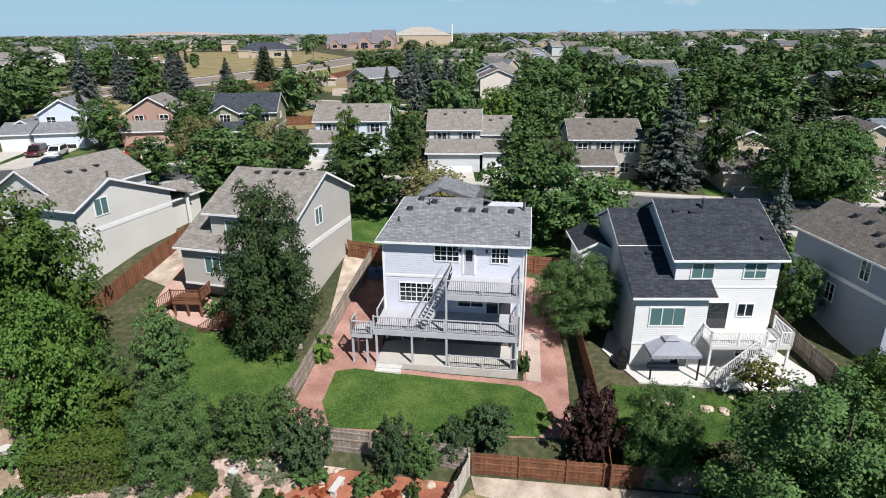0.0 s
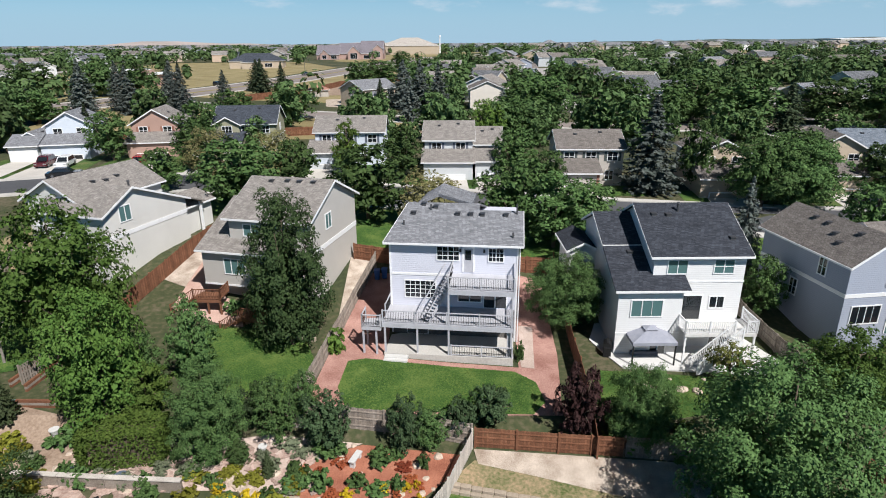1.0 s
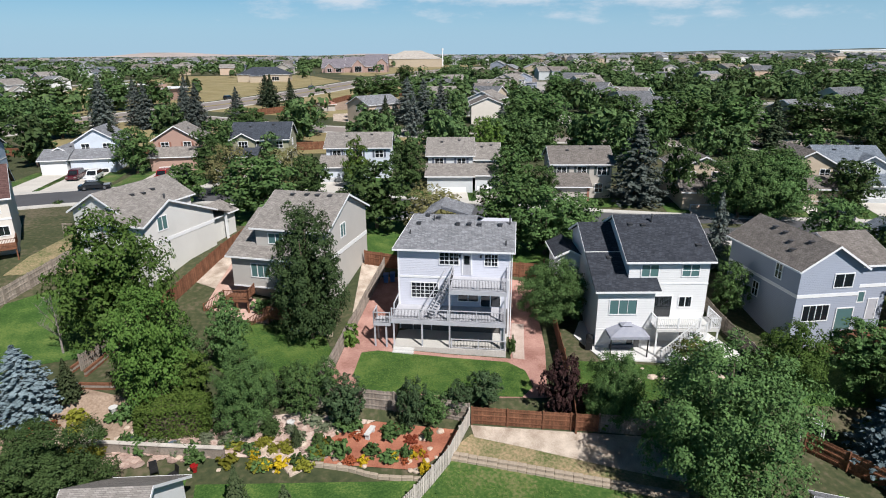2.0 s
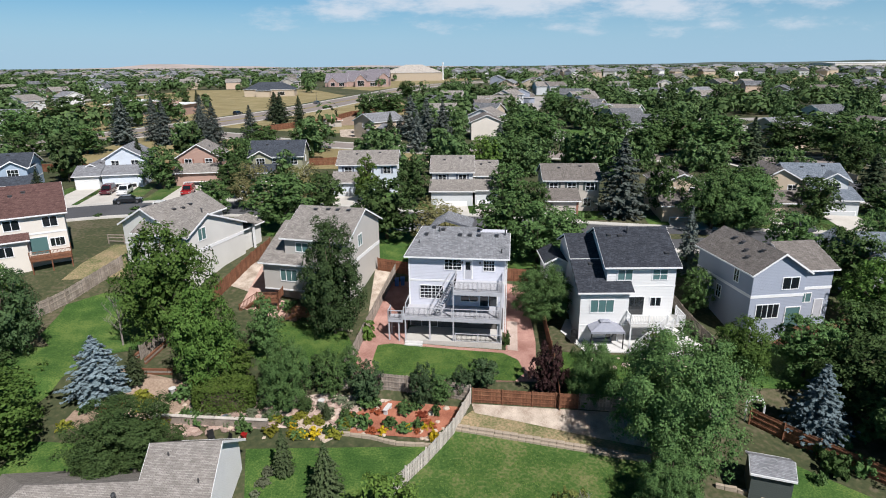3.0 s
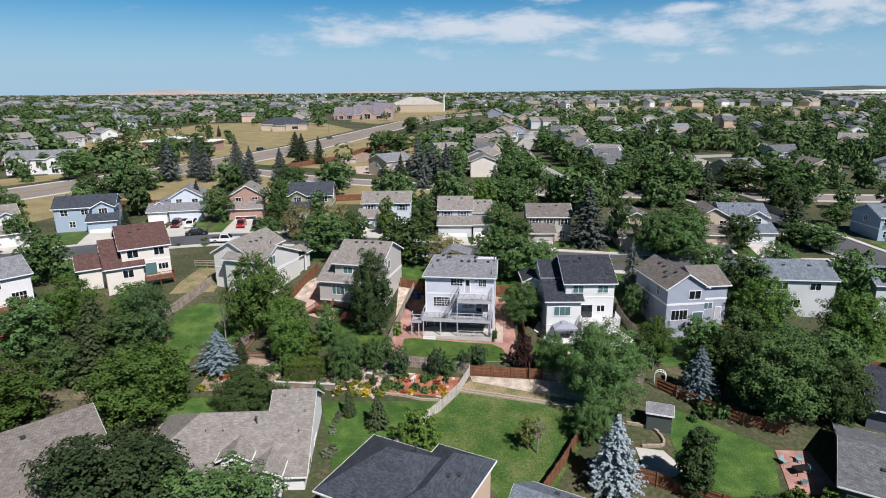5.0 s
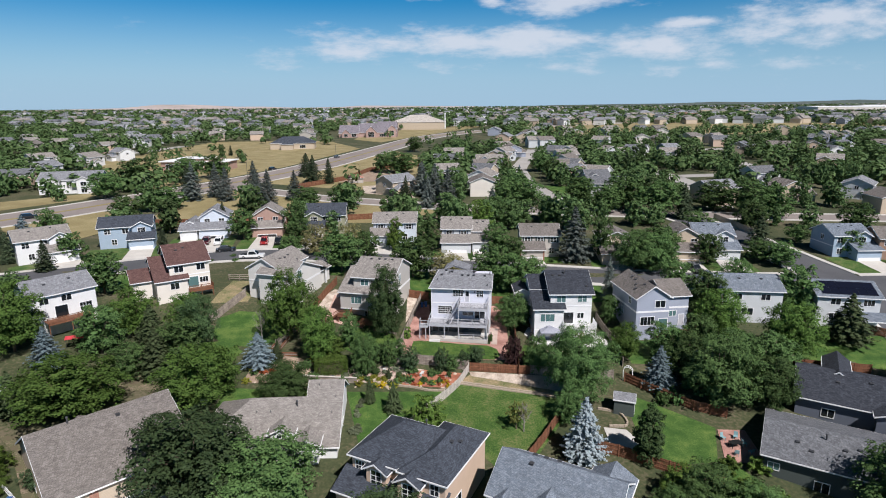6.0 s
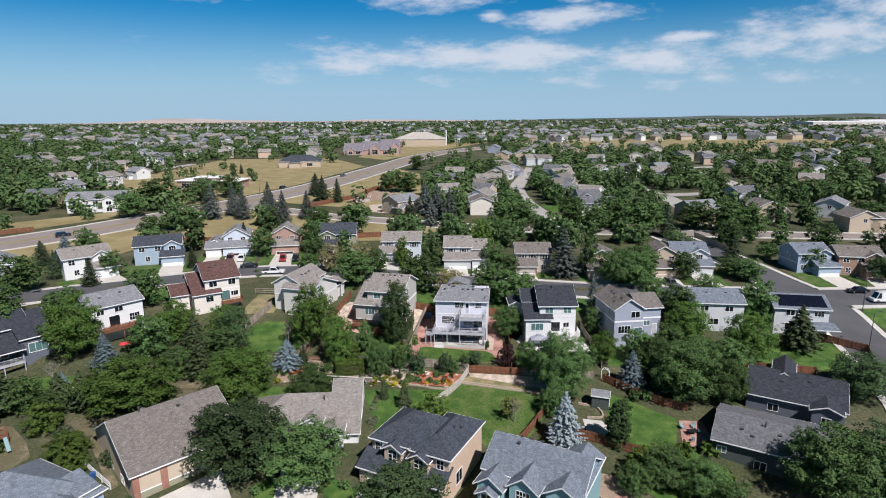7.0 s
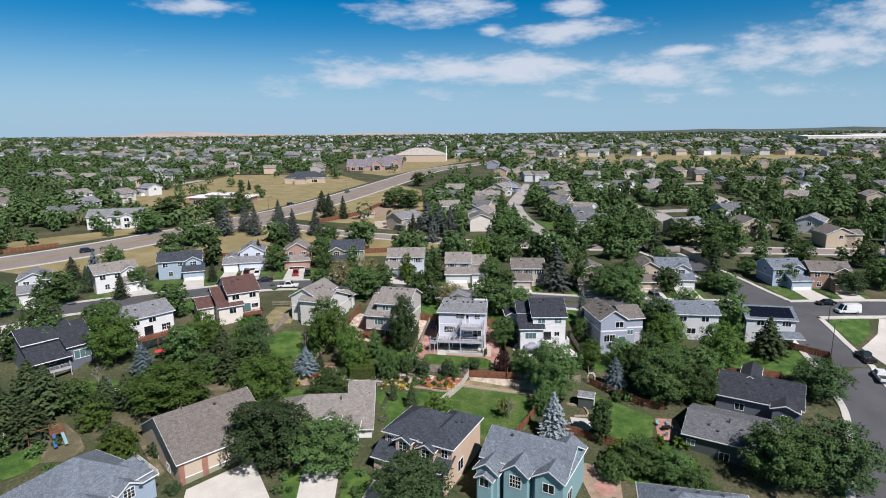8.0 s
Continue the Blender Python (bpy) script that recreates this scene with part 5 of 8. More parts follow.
for nm, line, wid, mat, lab in (("road", STREET, 9.0, ASPHALT, "dark asphalt residential street"), ("road", CROSS, 10.5, ASPHALT, "dark asphalt side street"), ("road", EAST, 9.5, ASPHALT, "dark asphalt street running to the east"), ("road", LOWER, 9.0, ASPHALT, "asphalt street below the lower houses"), ("road", ARTERY, 21.0, ROADGREY, "wide worn arterial road"), ("road", AWAY, 8.0, surface("pale_street", (0.30, 0.285, 0.265), (0.40, 0.38, 0.36), 0.1, 9, 0.9, 0.15), "pale concrete street between far houses"), ("road", BACKROAD, 8.0, ROADGREY, "worn collector road behind the houses")):
    ribbon(nm, lab, "road", mat, line, wid, 0.07)
    for s in (-1, 1) if line is not AWAY else ():
        off = []
        for i, (px, py) in enumerate(line):
            a, b = Vector(line[max(i - 1, 0)]), Vector(line[min(i + 1, len(line) - 1)])
            d = (b - a).normalized()
            off.append((px - d.y * s * (wid / 2 + 0.65), py + d.x * s * (wid / 2 + 0.65)))
        run = []
        for p in off + [None]:
            if p and all(math.hypot(p[0] - q[0], p[1] - q[1]) > half for other, half in OTHERS if other is not line for q in other):
                run.append(p)
            else:
                if len(run) > 1:
                    ribbon("kerb", "pale concrete kerb and walk along the road", "kerb", CONCRETE, run, 1.3, 0.2, 0.2)
                run = []
ribbon("road_median", "dry median strip of the arterial road", "median", DRY, ARTERY, 1.6, 0.2, 0.18)

for lab, pts in [
    ("pale concrete drive before the brick garage", [(-43.4, -10.6), (-35.6, -3.2), (-26.5, -19), (-40, -27)]),
    ("pale concrete drive", [(-27.5, 3), (-21.5, 3), (-20.5, -19.5), (-26, -20)]),
    ("pale concrete drive", [(-15.4, -7.4), (-8.6, -10.8), (-13.5, -20.5), (-19, -18.5)]),
    ("pale concrete drive", [(92, 34.6), (100, 40.6), (105, 47), (119, 46), (119, 34), (91, 26)]),
    ("concrete front path and drive of the main house", [(-3, 47), (3.5, 46), (3.5, 62), (-2, 62.5)]),
    ("concrete front drive beside the white house", [(17, 45.5), (22, 45.5), (21, 57), (15, 58)]),
]:
    drape("driveway", lab, "driveway", DRIVE, pts, 0.1)
    PAVED.append(pts)

# ---- lawns, beds and patios ----
BROWN_SOIL = surface("brown_soil", (0.125, 0.09, 0.065), (0.25, 0.185, 0.14), 0.6, 6, 0.95, 0.7, third=(0.10, 0.10, 0.05))
SOIL = surface("tan_soil", (0.22, 0.155, 0.11), (0.38, 0.29, 0.22), 0.6, 6, 0.95, 0.7)


def lawn(pts, material=LAWN, label="mown green lawn", lift=0.04):
    drape("lawn", label, "lawn", material, pts, lift, 2.0)


lawn([(-8.0, 32.0), (-6.6, 32.4), (5.0, 30.6), (6.4, 29.2), (6.7, 26.8), (5.6, 25.4), (-7.4, 26.0), (-8.3, 28.5)], label="striped green lawn behind the house", lift=0.08)
drape("gravel_bed", "red crushed stone beds round the lawn and along the house", "gravel", REDROCK, [(-10.4, 25.6), (-9.6, 33.5), (-7.4, 45), (-5.2, 45), (-4.9, 32.7), (5.4, 31.2), (6.4, 45), (9.4, 44), (8.8, 33), (7.6, 25.3)], 0.045)
drape("path", "pale stone side path with wooden edging", "path", surface("pink_flagstone", (0.38, 0.29, 0.245), (0.57, 0.46, 0.40), 0.8, 10, 0.9, 0.3), [(5.6, 31.2), (6.6, 31.0), (7.4, 37.0), (6.2, 37.2), (5.7, 33)], 0.09, 2.0)
lawn([(-20.5, 37.0), (-12.0, 35.4), (-10.2, 31.0), (-11.0, 26.0), (-16.0, 25.5), (-21.0, 30.0)])
drape("planting_bed", "shaded rock-edged planting bed under the tree", "bed", EARTH, [(-17, 36.6), (-10.8, 35.0), (-10, 37.5), (-15, 38.6)], 0.09)
drape("stone_patio", "pink stone patio and side path beside the deck", "patio", surface("pink_stone", (0.40, 0.25, 0.20), (0.55, 0.38, 0.32), 0.8, 10, 0.9, 0.4), [(-24.5, 39.0), (-20.0, 37.2), (-16.5, 36.4), (-16.0, 38.0), (-20.5, 41), (-22.0, 48), (-24.2, 48)], 0.07)
drape("gravel_bed", "bare sandy side yard with timber steps", "gravel", GRAVEL, [(-23.8, 42), (-21.8, 50), (-24.5, 51), (-28, 44)], 0.05)
drape("gravel_bed", "sandy side yard beside the greige wall", "gravel", GRAVEL, [(-9.6, 38.5), (-7.8, 44), (-7.4, 50), (-9.6, 50)], 0.05)
lawn([(-44.1, 39), (-41, 41.5), (-37.4, 41.3), (-32, 36), (-31, 30.8), (-36, 28.8), (-40, 29.5), (-43.5, 33)])
lawn([(-35.5, 18), (-27, 17.5), (-27, 12.5), (-36, 13)])
drape("dry_yard", "dry weedy side yard beside the street", "yard", surface("weedy_strip", (0.075, 0.105, 0.03), (0.38, 0.27, 0.17), 0.35, 5, 0.95, 0.9, third=(0.22, 0.19, 0.10)), [(-47.5, 44), (-40.5, 45), (-40, 55), (-46.5, 55)], 0.05)
drape("patio", "white concrete patio behind the white house", "patio", PALE_CONC, [(11.9, 35.0), (13.5, 31.0), (25.5, 29.8), (26.4, 32.0), (24.5, 36.5), (13.0, 37.5)], 0.12, 3, thick=0.25)
lawn([(11.2, 30.8), (13.6, 30.6), (24, 29.2), (25.5, 26.5), (13.0, 24.5), (10.0, 26.5)])
lawn([(27, 33.5), (38, 31.5), (40, 24), (28, 24.5)], label="green lawn behind the blue-grey house")
drape("gravel_yard", "tan pea gravel yard below the fence", "gravel", GRAVEL, [(1.3, 23.1), (16.5, 21.6), (16.6, 17.4), (11.4, 18.9), (5.0, 20.9), (1.5, 21.9)], 0.07)
lawn([(-0.5, 20.5), (1.3, 22.2), (5.0, 21.0), (11.4, 19.0), (16.6, 17.5), (16.2, 16.2), (9.5, 17.9), (4.4, 19.3)], surface("weedy_strip", (0.075, 0.105, 0.03), (0.38, 0.27, 0.17), 0.35, 5, 0.95, 0.9, third=(0.22, 0.19, 0.10)), "dry planting strip with weeds between gravel and edging", 0.055)
lawn([(-0.6, 20.2), (4.4, 19.1), (9.4, 17.8), (16, 16.2), (13.6, 10.4), (7.8, 1.6), (3.2, 1.8), (-5.0, 12.6)], LAWN_DRY, "large patchy green lawn with dry spots", 0.05)
lawn([(-17.6, 17.4), (-3.4, 17.9), (-1.4, 18.0), (-5.6, 12.2), (-12, 4.5), (-14.4, 5.5)], LAWN, "dark green shaded lawn behind the white house", 0.05)
lawn([(-27, 17.5), (-18.4, 18.3), (-18, 15.5), (-27, 15)])
drape("garden_bed", "red mulch garden bed with flowers and rocks", "garden bed", MULCH, [(-10.5, 19.4), (-2.6, 18.8), (-0.2, 21.0), (0.6, 22.6), (-6, 23.4), (-9.5, 22)], 0.07)
drape("garden_path", "pink flagstone garden terrace and paths", "path", surface("pink_flagstone", (0.38, 0.29, 0.245), (0.57, 0.46, 0.40)), [(-24, 20.0), (-10.5, 19.7), (-9.5, 22), (-6, 23.5), (-12, 24), (-24, 22.5)], 0.05)
drape("garden_bed", "shrub bed with stones on the slope", "garden bed", surface("tan_soil", (0.22, 0.155, 0.11), (0.38, 0.29, 0.22), 0.6, 6, 0.95, 0.7), [(-34, 19), (-24, 20), (-24, 24.4), (-33, 27)], 0.05)
lawn([(25.8, 16.6), (34.8, 9.0), (32.0, 2.2), (24.8, 1.6), (20.6, 5.0), (23.6, 8.6), (24, 14)], LAWN, "sunlit green lawn with a dry patch", 0.05)
drape("patio", "pale concrete pad by the shed", "patio", CONCRETE, [(19.2, 9.2), (22.2, 8.6), (23.8, 4.8), (19.0, 4.4)], 0.1)
drape("patio", "red paver patio with garden furniture", "patio", REDROCK, [(34.9, 8.6), (38.6, 8.4), (38.2, 1.8), (33.0, 2.2)], 0.08)
drape("garden_bed", "shaded bed beside the fence", "garden bed", EARTH, [(26.5, 20.5), (40, 20), (38, 12.5), (33, 14.6)], 0.05)
lawn([(56, 33), (76, 34), (62, 24.5), (56, 25)])
lawn([(56, -22), (61, -13), (69, -2), (66, 2), (56, -9)])
lawn([(28, -12), (36, -2), (34, 1.8), (25, 1.2), (22, -5)], LAWN, "narrow green lawn beside the fence", 0.05)
drape("play_yard", "bare brown soil yard round the playset", "yard", BROWN_SOIL, [(-75, -0.4), (-75, 5), (-71, 5.6), (-66.4, 2), (-63.6, -1.4), (-65, -4.4), (-70, -5)], 0.05)
lawn([(-76, -3.2), (-72.6, -1.6), (-70.2, -2.4), (-68.8, -4.6), (-69.4, -7.6), (-73, -10), (-78, -9), (-79, -5)], LAWN, "small oval green lawn beside the play yard", 0.09)
drape("garden_path", "worn brown side path beside the brick house", "path", BROWN_SOIL, [(-61.6, 6.0), (-59.2, 6.2), (-56.2, 3.0), (-52.6, -1.6), (-48.2, -6.8), (-48.8, -8.0), (-54.2, -1.4), (-58.4, 3.6)], 0.09)
drape("garden_bed", "rocky flower bed between two broad trees", "garden bed", BROWN_SOIL, [(-52.5, 16.5), (-51, 22.5), (-47.5, 24), (-43.5, 19.5), (-45, 17)], 0.08)
lawn([(-79, 13.5), (-72, 12.6), (-67.6, 15), (-69, 20), (-78, 19)], LAWN, "shaded green lawn behind the houses", 0.05)
lawn([(-44, 22), (-38, 20), (-36, 27), (-40, 31), (-44, 30)], LAWN, "shaded green lawn under the trees", 0.05)
lawn([(64, 25), (72, 22), (77.5, 24), (80.5, 32), (76, 34), (62, 28)])
lawn([(-30, -6), (-22, -2), (-21.6, -14), (-28, -14)])
lawn([(-20.4, -4), (-14, -8), (-13.6, -18), (-20, -16)])
for pts in ([(91.4, 46), (97, 48.3), (103, 48), (99, 41.5), (92, 36)], [(-2, 61.5), (-14, 63), (-13, 51), (-4, 48)], [(4, 61), (14, 58.5), (13.6, 48), (4.5, 46.5)], [(22, 57), (46, 52.5), (44, 46), (22, 46)], [(-86, 51), (-62, 62), (-56, 57), (-78, 43)], [(-46, 69.5), (-24, 67.5), (-24, 59), (-42, 60)], [(56, 50), (78, 49), (76, 46), (58, 47)]):
    lawn(pts, label="green front lawn by the street")
lawn([(43.2, 157), (50, 160), (52, 176), (41.4, 177)], label="small green lawn at the street corner")
for pts, lab in (([(-92, 200), (-40, 330), (-30, 330), (-14, 300), (-10, 176), (-35, 172), (-60, 182)], "dry open field with scattered trees"), ([(-200, 262), (-122, 176), (-104, 200), (-82, 252), (-55, 350), (-90, 420), (-180, 420)], "dry mown field beside the arterial road"), ([(-170, 118), (-130, 160), (-140, 170), (-230, 100), (-220, 80)], "dry verge of the arterial road"), ([(-95, 120), (-60, 112), (-20, 112), (0, 128), (-30, 148), (-62, 160), (-96, 178)], "dry slope behind the houses"), ([(-120, 84), (-104, 90), (-95, 118), (-118, 135), (-150, 98)], "dry slope beside the arterial road"), ([(120, 470), (420, 430), (520, 640), (200, 720), (90, 640)], "dry open land beyond the houses"), ([(-10, 480), (60, 640), (-60, 640), (-70, 430), (-45, 400)], "dry lot round the gabled hall")):
    drape("field", lab, "field", DRY, pts, 0.03, 12.0)

drape("dirt_lot", "bare orange soil lot inside the far fence", "yard", SOIL, [(-46, 193), (-40, 228), (-28, 242), (-20, 215), (-26, 194)], 0.06, 6.0)
drape("dirt_lot", "pale sandy lot beside the back road", "yard", GRAVEL, [(-34, 181), (-15.5, 186), (-11, 152), (-31, 163)], 0.06, 6.0)

# ---- trees ----
LEAF = {
    "m": foliage("green_leaves", (0.030, 0.066, 0.020), (0.122, 0.190, 0.062)),
    "lt": foliage("light_leaves", (0.047, 0.092, 0.017), (0.139, 0.199, 0.042)),
    "fine": foliage("green_leaves", (0, 0, 0), (0, 0, 0)),
    "mp": foliage("maple_leaves", (0.036, 0.082, 0.014), (0.138, 0.220, 0.050), 0.1),
    "mf": foliage("green_leaves", (0, 0, 0), (0, 0, 0)),
    "big": foliage("green_leaves", (0, 0, 0), (0, 0, 0)),
    "dk": foliage("dark_leaves", (0.028, 0.054, 0.023), (0.081, 0.121, 0.047)),
    "oak": foliage("dense_leaves", (0.029, 0.056, 0.021), (0.078, 0.122, 0.043)),
    "dm": foliage("muted_leaves", (0.027, 0.050, 0.021), (0.077, 0.113, 0.052)),
    "plum": foliage("purple_leaves", (0.022, 0.011, 0.012), (0.065, 0.032, 0.032)),
    "wil": foliage("grey_leaves", (0.101, 0.099, 0.044), (0.217, 0.191, 0.086)),
    "th": foliage("sparse_leaves", (0.072, 0.088, 0.025), (0.173, 0.174, 0.048)),
    "col": foliage("dense_leaves", (0.025, 0.050, 0.018), (0.070, 0.104, 0.038)),
    "sp": foliage("spruce_needles", (0.031, 0.053, 0.027), (0.080, 0.099, 0.053), 0.05),
    "bs": foliage("blue_needles", (0.085, 0.125, 0.135), (0.22, 0.285, 0.31), 0.06),
    "bsd": foliage("blue_green_needles", (0.065, 0.088, 0.077), (0.145, 0.162, 0.144), 0.05),
    "ss": foliage("silver_needles", (0.15, 0.19, 0.20), (0.34, 0.40, 0.42), 0.06),
    "pine": foliage("pine_needles", (0.033, 0.052, 0.021), (0.079, 0.098, 0.044), 0.05),
    "con": foliage("pine_needles", (0.033, 0.052, 0.021), (0.079, 0.098, 0.044), 0.05),
    "far": foliage("far_leaves", (0.030, 0.064, 0.022), (0.125, 0.180, 0.066), 0.05),
}


def cards_mesh(name, centres, normals, sizes, material, rng, long=1.35):
    """Small leaf sprays: a bent lozenge at each centre."""
    n = len(centres)
    r = rng.normal(size=(n, 3))
    a = np.cross(normals, r)
    a /= np.linalg.norm(a, axis=1)[:, None] + 1e-9
    b = np.cross(normals, a)
    s = sizes[:, None]
    bend = normals * s * 0.22
    v = np.stack([centres - a * s * long - bend, centres + b * s * 0.8, centres + a * s * long - bend, centres - b * s * 0.8], 1).reshape(-1, 3)
    me = bpy.data.meshes.new(name)
    me.vertices.add(4 * n)
    me.vertices.foreach_set("co", v.ravel())
    me.loops.add(4 * n)
    me.loops.foreach_set("vertex_index", np.arange(4 * n))
    me.polygons.add(n)
    me.polygons.foreach_set("loop_start", np.arange(0, 4 * n, 4))
    me.update(calc_edges=True)
    me.materials.append(material)
    return me


def unit(v):
    return v / (np.linalg.norm(v, axis=1)[:, None] + 1e-9)


def leafy(seed, n, h, r, material, size, low=0.22, blobs=26, dense=0.75, tall=False):
    """A broad crown: separate boughs round the trunk, each a cap of leafy tufts with shaded gaps below, round a closed inner mass."""
    rng = np.random.default_rng(seed)
    zc, hz = h * (low + 1) / 2, h * (1 - low) / 2
    nb = max(9, blobs // 2)
    i = np.arange(nb) + 0.5
    az = i * 2.39996 + rng.uniform(-0.35, 0.35, nb)
    zz = np.clip(1 - 1.78 * i / nb + rng.uniform(-0.08, 0.08, nb), -0.8, 1)
    rr = np.sqrt(1 - np.minimum(zz ** 2, 1))
    d = np.stack([rr * np.cos(az), rr * np.sin(az), zz], 1)
    c = d * rng.uniform(0.7 if not tall else 0.84, 1.0, nb)[:, None] * np.array([r, r, hz]) * 0.86
    if not tall:
        c[:, :2] *= (1.06 - 0.26 * np.clip(c[:, 2:] / hz, -0.6, 1) ** 2)
    br = rng.uniform(0.21, 0.34, nb) * r * (1 if not tall else 1.35)
    per = 10
    own = np.repeat(np.arange(nb), per)
    td = unit(rng.normal(size=(nb * per, 3)))
    td[:, 2] = np.where(td[:, 2] < -0.1, -td[:, 2] * 0.8, td[:, 2])
    tc = c[own] + td * (br[own] * rng.uniform(0.55, 1.12, nb * per))[:, None] * np.array([1.0, 1.0, 0.85])
    tr = br[own] * rng.uniform(0.24, 0.46, nb * per)
    m = int(n * (0.84 + 0.1 * dense))
    which = rng.choice(nb * per, m, p=tr ** 2 / (tr ** 2).sum())
    dd = unit(rng.normal(size=(m, 3)))
    dd[:, 2] = np.where((dd[:, 2] < 0) & (rng.random(m) < 0.7), -dd[:, 2], dd[:, 2])
    p = tc[which] + dd * (tr[which] * rng.uniform(0.55, 1.12, m))[:, None] * np.array([1.05, 1.05, 0.92])
    q = unit(rng.normal(size=(n - m, 3))) * rng.uniform(0.2, 0.6, n - m)[:, None] * np.array([r, r, hz])
    p = np.concatenate([p, q])
    lo, hi = np.percentile(p[:, 2], (0.5, 99.8))
    p[:, 2] = h * low + (p[:, 2] - lo) / (hi - lo) * h * (1 - low)
    p[:, :2] *= r / np.percentile(np.hypot(p[:, 0], p[:, 1]), 97.5)
    nrm = np.concatenate([unit(dd * 0.6 + td[which] * 0.5 + d[own][which] * 0.3 + rng.normal(size=(m, 3)) * 0.45 + np.array([0, 0, 0.12])), unit(rng.normal(size=(n - m, 3)))])
    sz = rng.uniform(0.65, 1.3, n) * size
    sz[m:] *= 2.5
    return cards_mesh("crown", p, nrm, sz, material, rng), c + np.array([0, 0, zc])


def trunk_mesh(h, r, seed, tips, material=BARK, thick=0.17):
    rng = np.random.default_rng(seed)
    bm = bmesh.new()
    tube(bm, (0, 0, -0.5), (0.05, 0.03, h * 0.22), thick * 1.25, thick, 9)
    tube(bm, (0.05, 0.03, h * 0.22), (0.0, -0.05, h * 0.62), thick, thick * 0.5, 8)
    tube(bm, (0.0, -0.05, h * 0.62), (0.05, 0, h * 0.9), thick * 0.5, thick * 0.12, 6)
    for t in tips[:: max(1, len(tips) // 9)]:
        z0 = h * rng.uniform(0.2, 0.5)
        tube(bm, (0, 0, z0), tuple(Vector(t) * 0.96), thick * 0.42, 0.03, 5)
    return mesh_of("trunk", bm, material, True)


def needle(seed, n, h, r, material, size, low=0.06, open_=0.0):
    """A conical crown of drooping whorled boughs."""
    rng = np.random.default_rng(seed)
    levels = 30
    ps, ns, ss = [], [], []
    per = n // 300
    for lv in range(levels):
        f = lv / (levels - 1)
        z = h * (low + (0.985 - low) * f)
        reach = r * (0.45 * (1 - f) ** 0.82 + 0.55 * (1 - f ** 1.7)) * min(1, 0.72 + f * 2.2) * rng.uniform(0.86, 1.1) + 0.06
        boughs = int(6 + 8 * (1 - f))
        off = rng.uniform(0, 6.28)
        for b in range(boughs):
            ang = off + b * math.tau / boughs + rng.uniform(-0.2, 0.2)
            L = reach * rng.uniform(0.6, 1.14)
            m = max(4, int(per * 1.0 * (0.35 + L / r)))
            t = rng.uniform(0.12 + open_ * 0.4, 1, m) ** 0.8
            w = (rng.uniform(-1, 1, m)) * 0.16 * L * (1.15 - t) + rng.normal(size=m) * 0.05
            x = math.cos(ang) * t * L - math.sin(ang) * w
            y = math.sin(ang) * t * L + math.cos(ang) * w
            zz = z + rng.uniform(-0.16, 0.16) - 0.22 * L * t + 0.12 * L * t ** 3 + rng.normal(size=m) * 0.07
            ps.append(np.stack([x, y, zz], 1))
            ns.append(unit(np.stack([math.cos(ang) * 0.45 + rng.normal(size=m) * 0.3, math.sin(ang) * 0.45 + rng.normal(size=m) * 0.3, np.full(m, 0.75)], 1)))
            ss.append(rng.uniform(0.75, 1.3, m) * size)
    return cards_mesh("crown", np.concatenate(ps), np.concatenate(ns), np.concatenate(ss), material, rng, 1.6)


PROTO = {}


def proto(kind, variant):
    """Shared crown and trunk meshes with their own height and radius."""
    key = (kind, variant)
    if key not in PROTO:
        s = sum(ord(ch) for ch in kind) * 10 + variant
        if kind in ("sp", "bs", "bsd", "ss"):
            h, r = 10.0, 3.0
            crown = needle(s, 8500 if kind != "sp" else 5000, h, r, LEAF[kind], 0.115 if kind != "sp" else 0.15)
            bm = bmesh.new()
            tube(bm, (0, 0, -0.4), (0, 0, h * 0.95), 0.18, 0.02, 8)
            tr = mesh_of("trunk", bm, BARK, True)
        elif kind in ("pine", "con"):
            h, r = 8.0, 3.0
            crown = needle(s, 5200, h, r, LEAF[kind], 0.14, 0.10, 0.4)
            bm = bmesh.new()
            tube(bm, (0, 0, -0.4), (0.1, 0, h * 0.95), 0.17, 0.02, 8)
            tr = mesh_of("trunk", bm, BARK, True)
        else:
            h, r = (9.0, 3.8)
            n, size, low, blobs, dense = 6800, 0.115, 0.11, 70, 0.82
            if kind == "mf":
                n, size = 3600, 0.165
            if kind in ("big", "dk", "mp"):
                n, size, blobs, r = 14000, 0.098, 92, 4.4
            if kind == "fine":
                n, size, blobs, r = 40000, 0.060, 100, 4.4
            if kind == "oak":
                n, low, blobs, r, size = 26000, 0.07, 110, 3.3, 0.07
            elif kind == "col":
                h, r, low, blobs = 8.0, 1.8, 0.04, 110
                n, size = 9000, 0.10
            elif kind in ("dm", "plum", "lt"):
                h, r, low, n, size, blobs = 4.0, 2.2, 0.08, 5200, 0.075, 46
            elif kind == "wil":
                n, size = 4200, 0.12
            elif kind == "th":
                h, r, low, n, size, blobs = 4.0, 2.0, 0.3, 1100, 0.09, 22
            elif kind == "far":
                n, size, blobs, low = 1500, 0.29, 34, 0.1
            crown, tips = leafy(s, n, h, r, LEAF[kind], size, low, blobs, dense, kind in ("oak", "col"))
            tr = trunk_mesh(h, r, s, [tuple(t) for t in tips], PALEBARK if kind == "wil" else BARK, 0.09 if h < 5 else 0.17)
        PROTO[key] = (crown, tr, h, r)
    return PROTO[key]


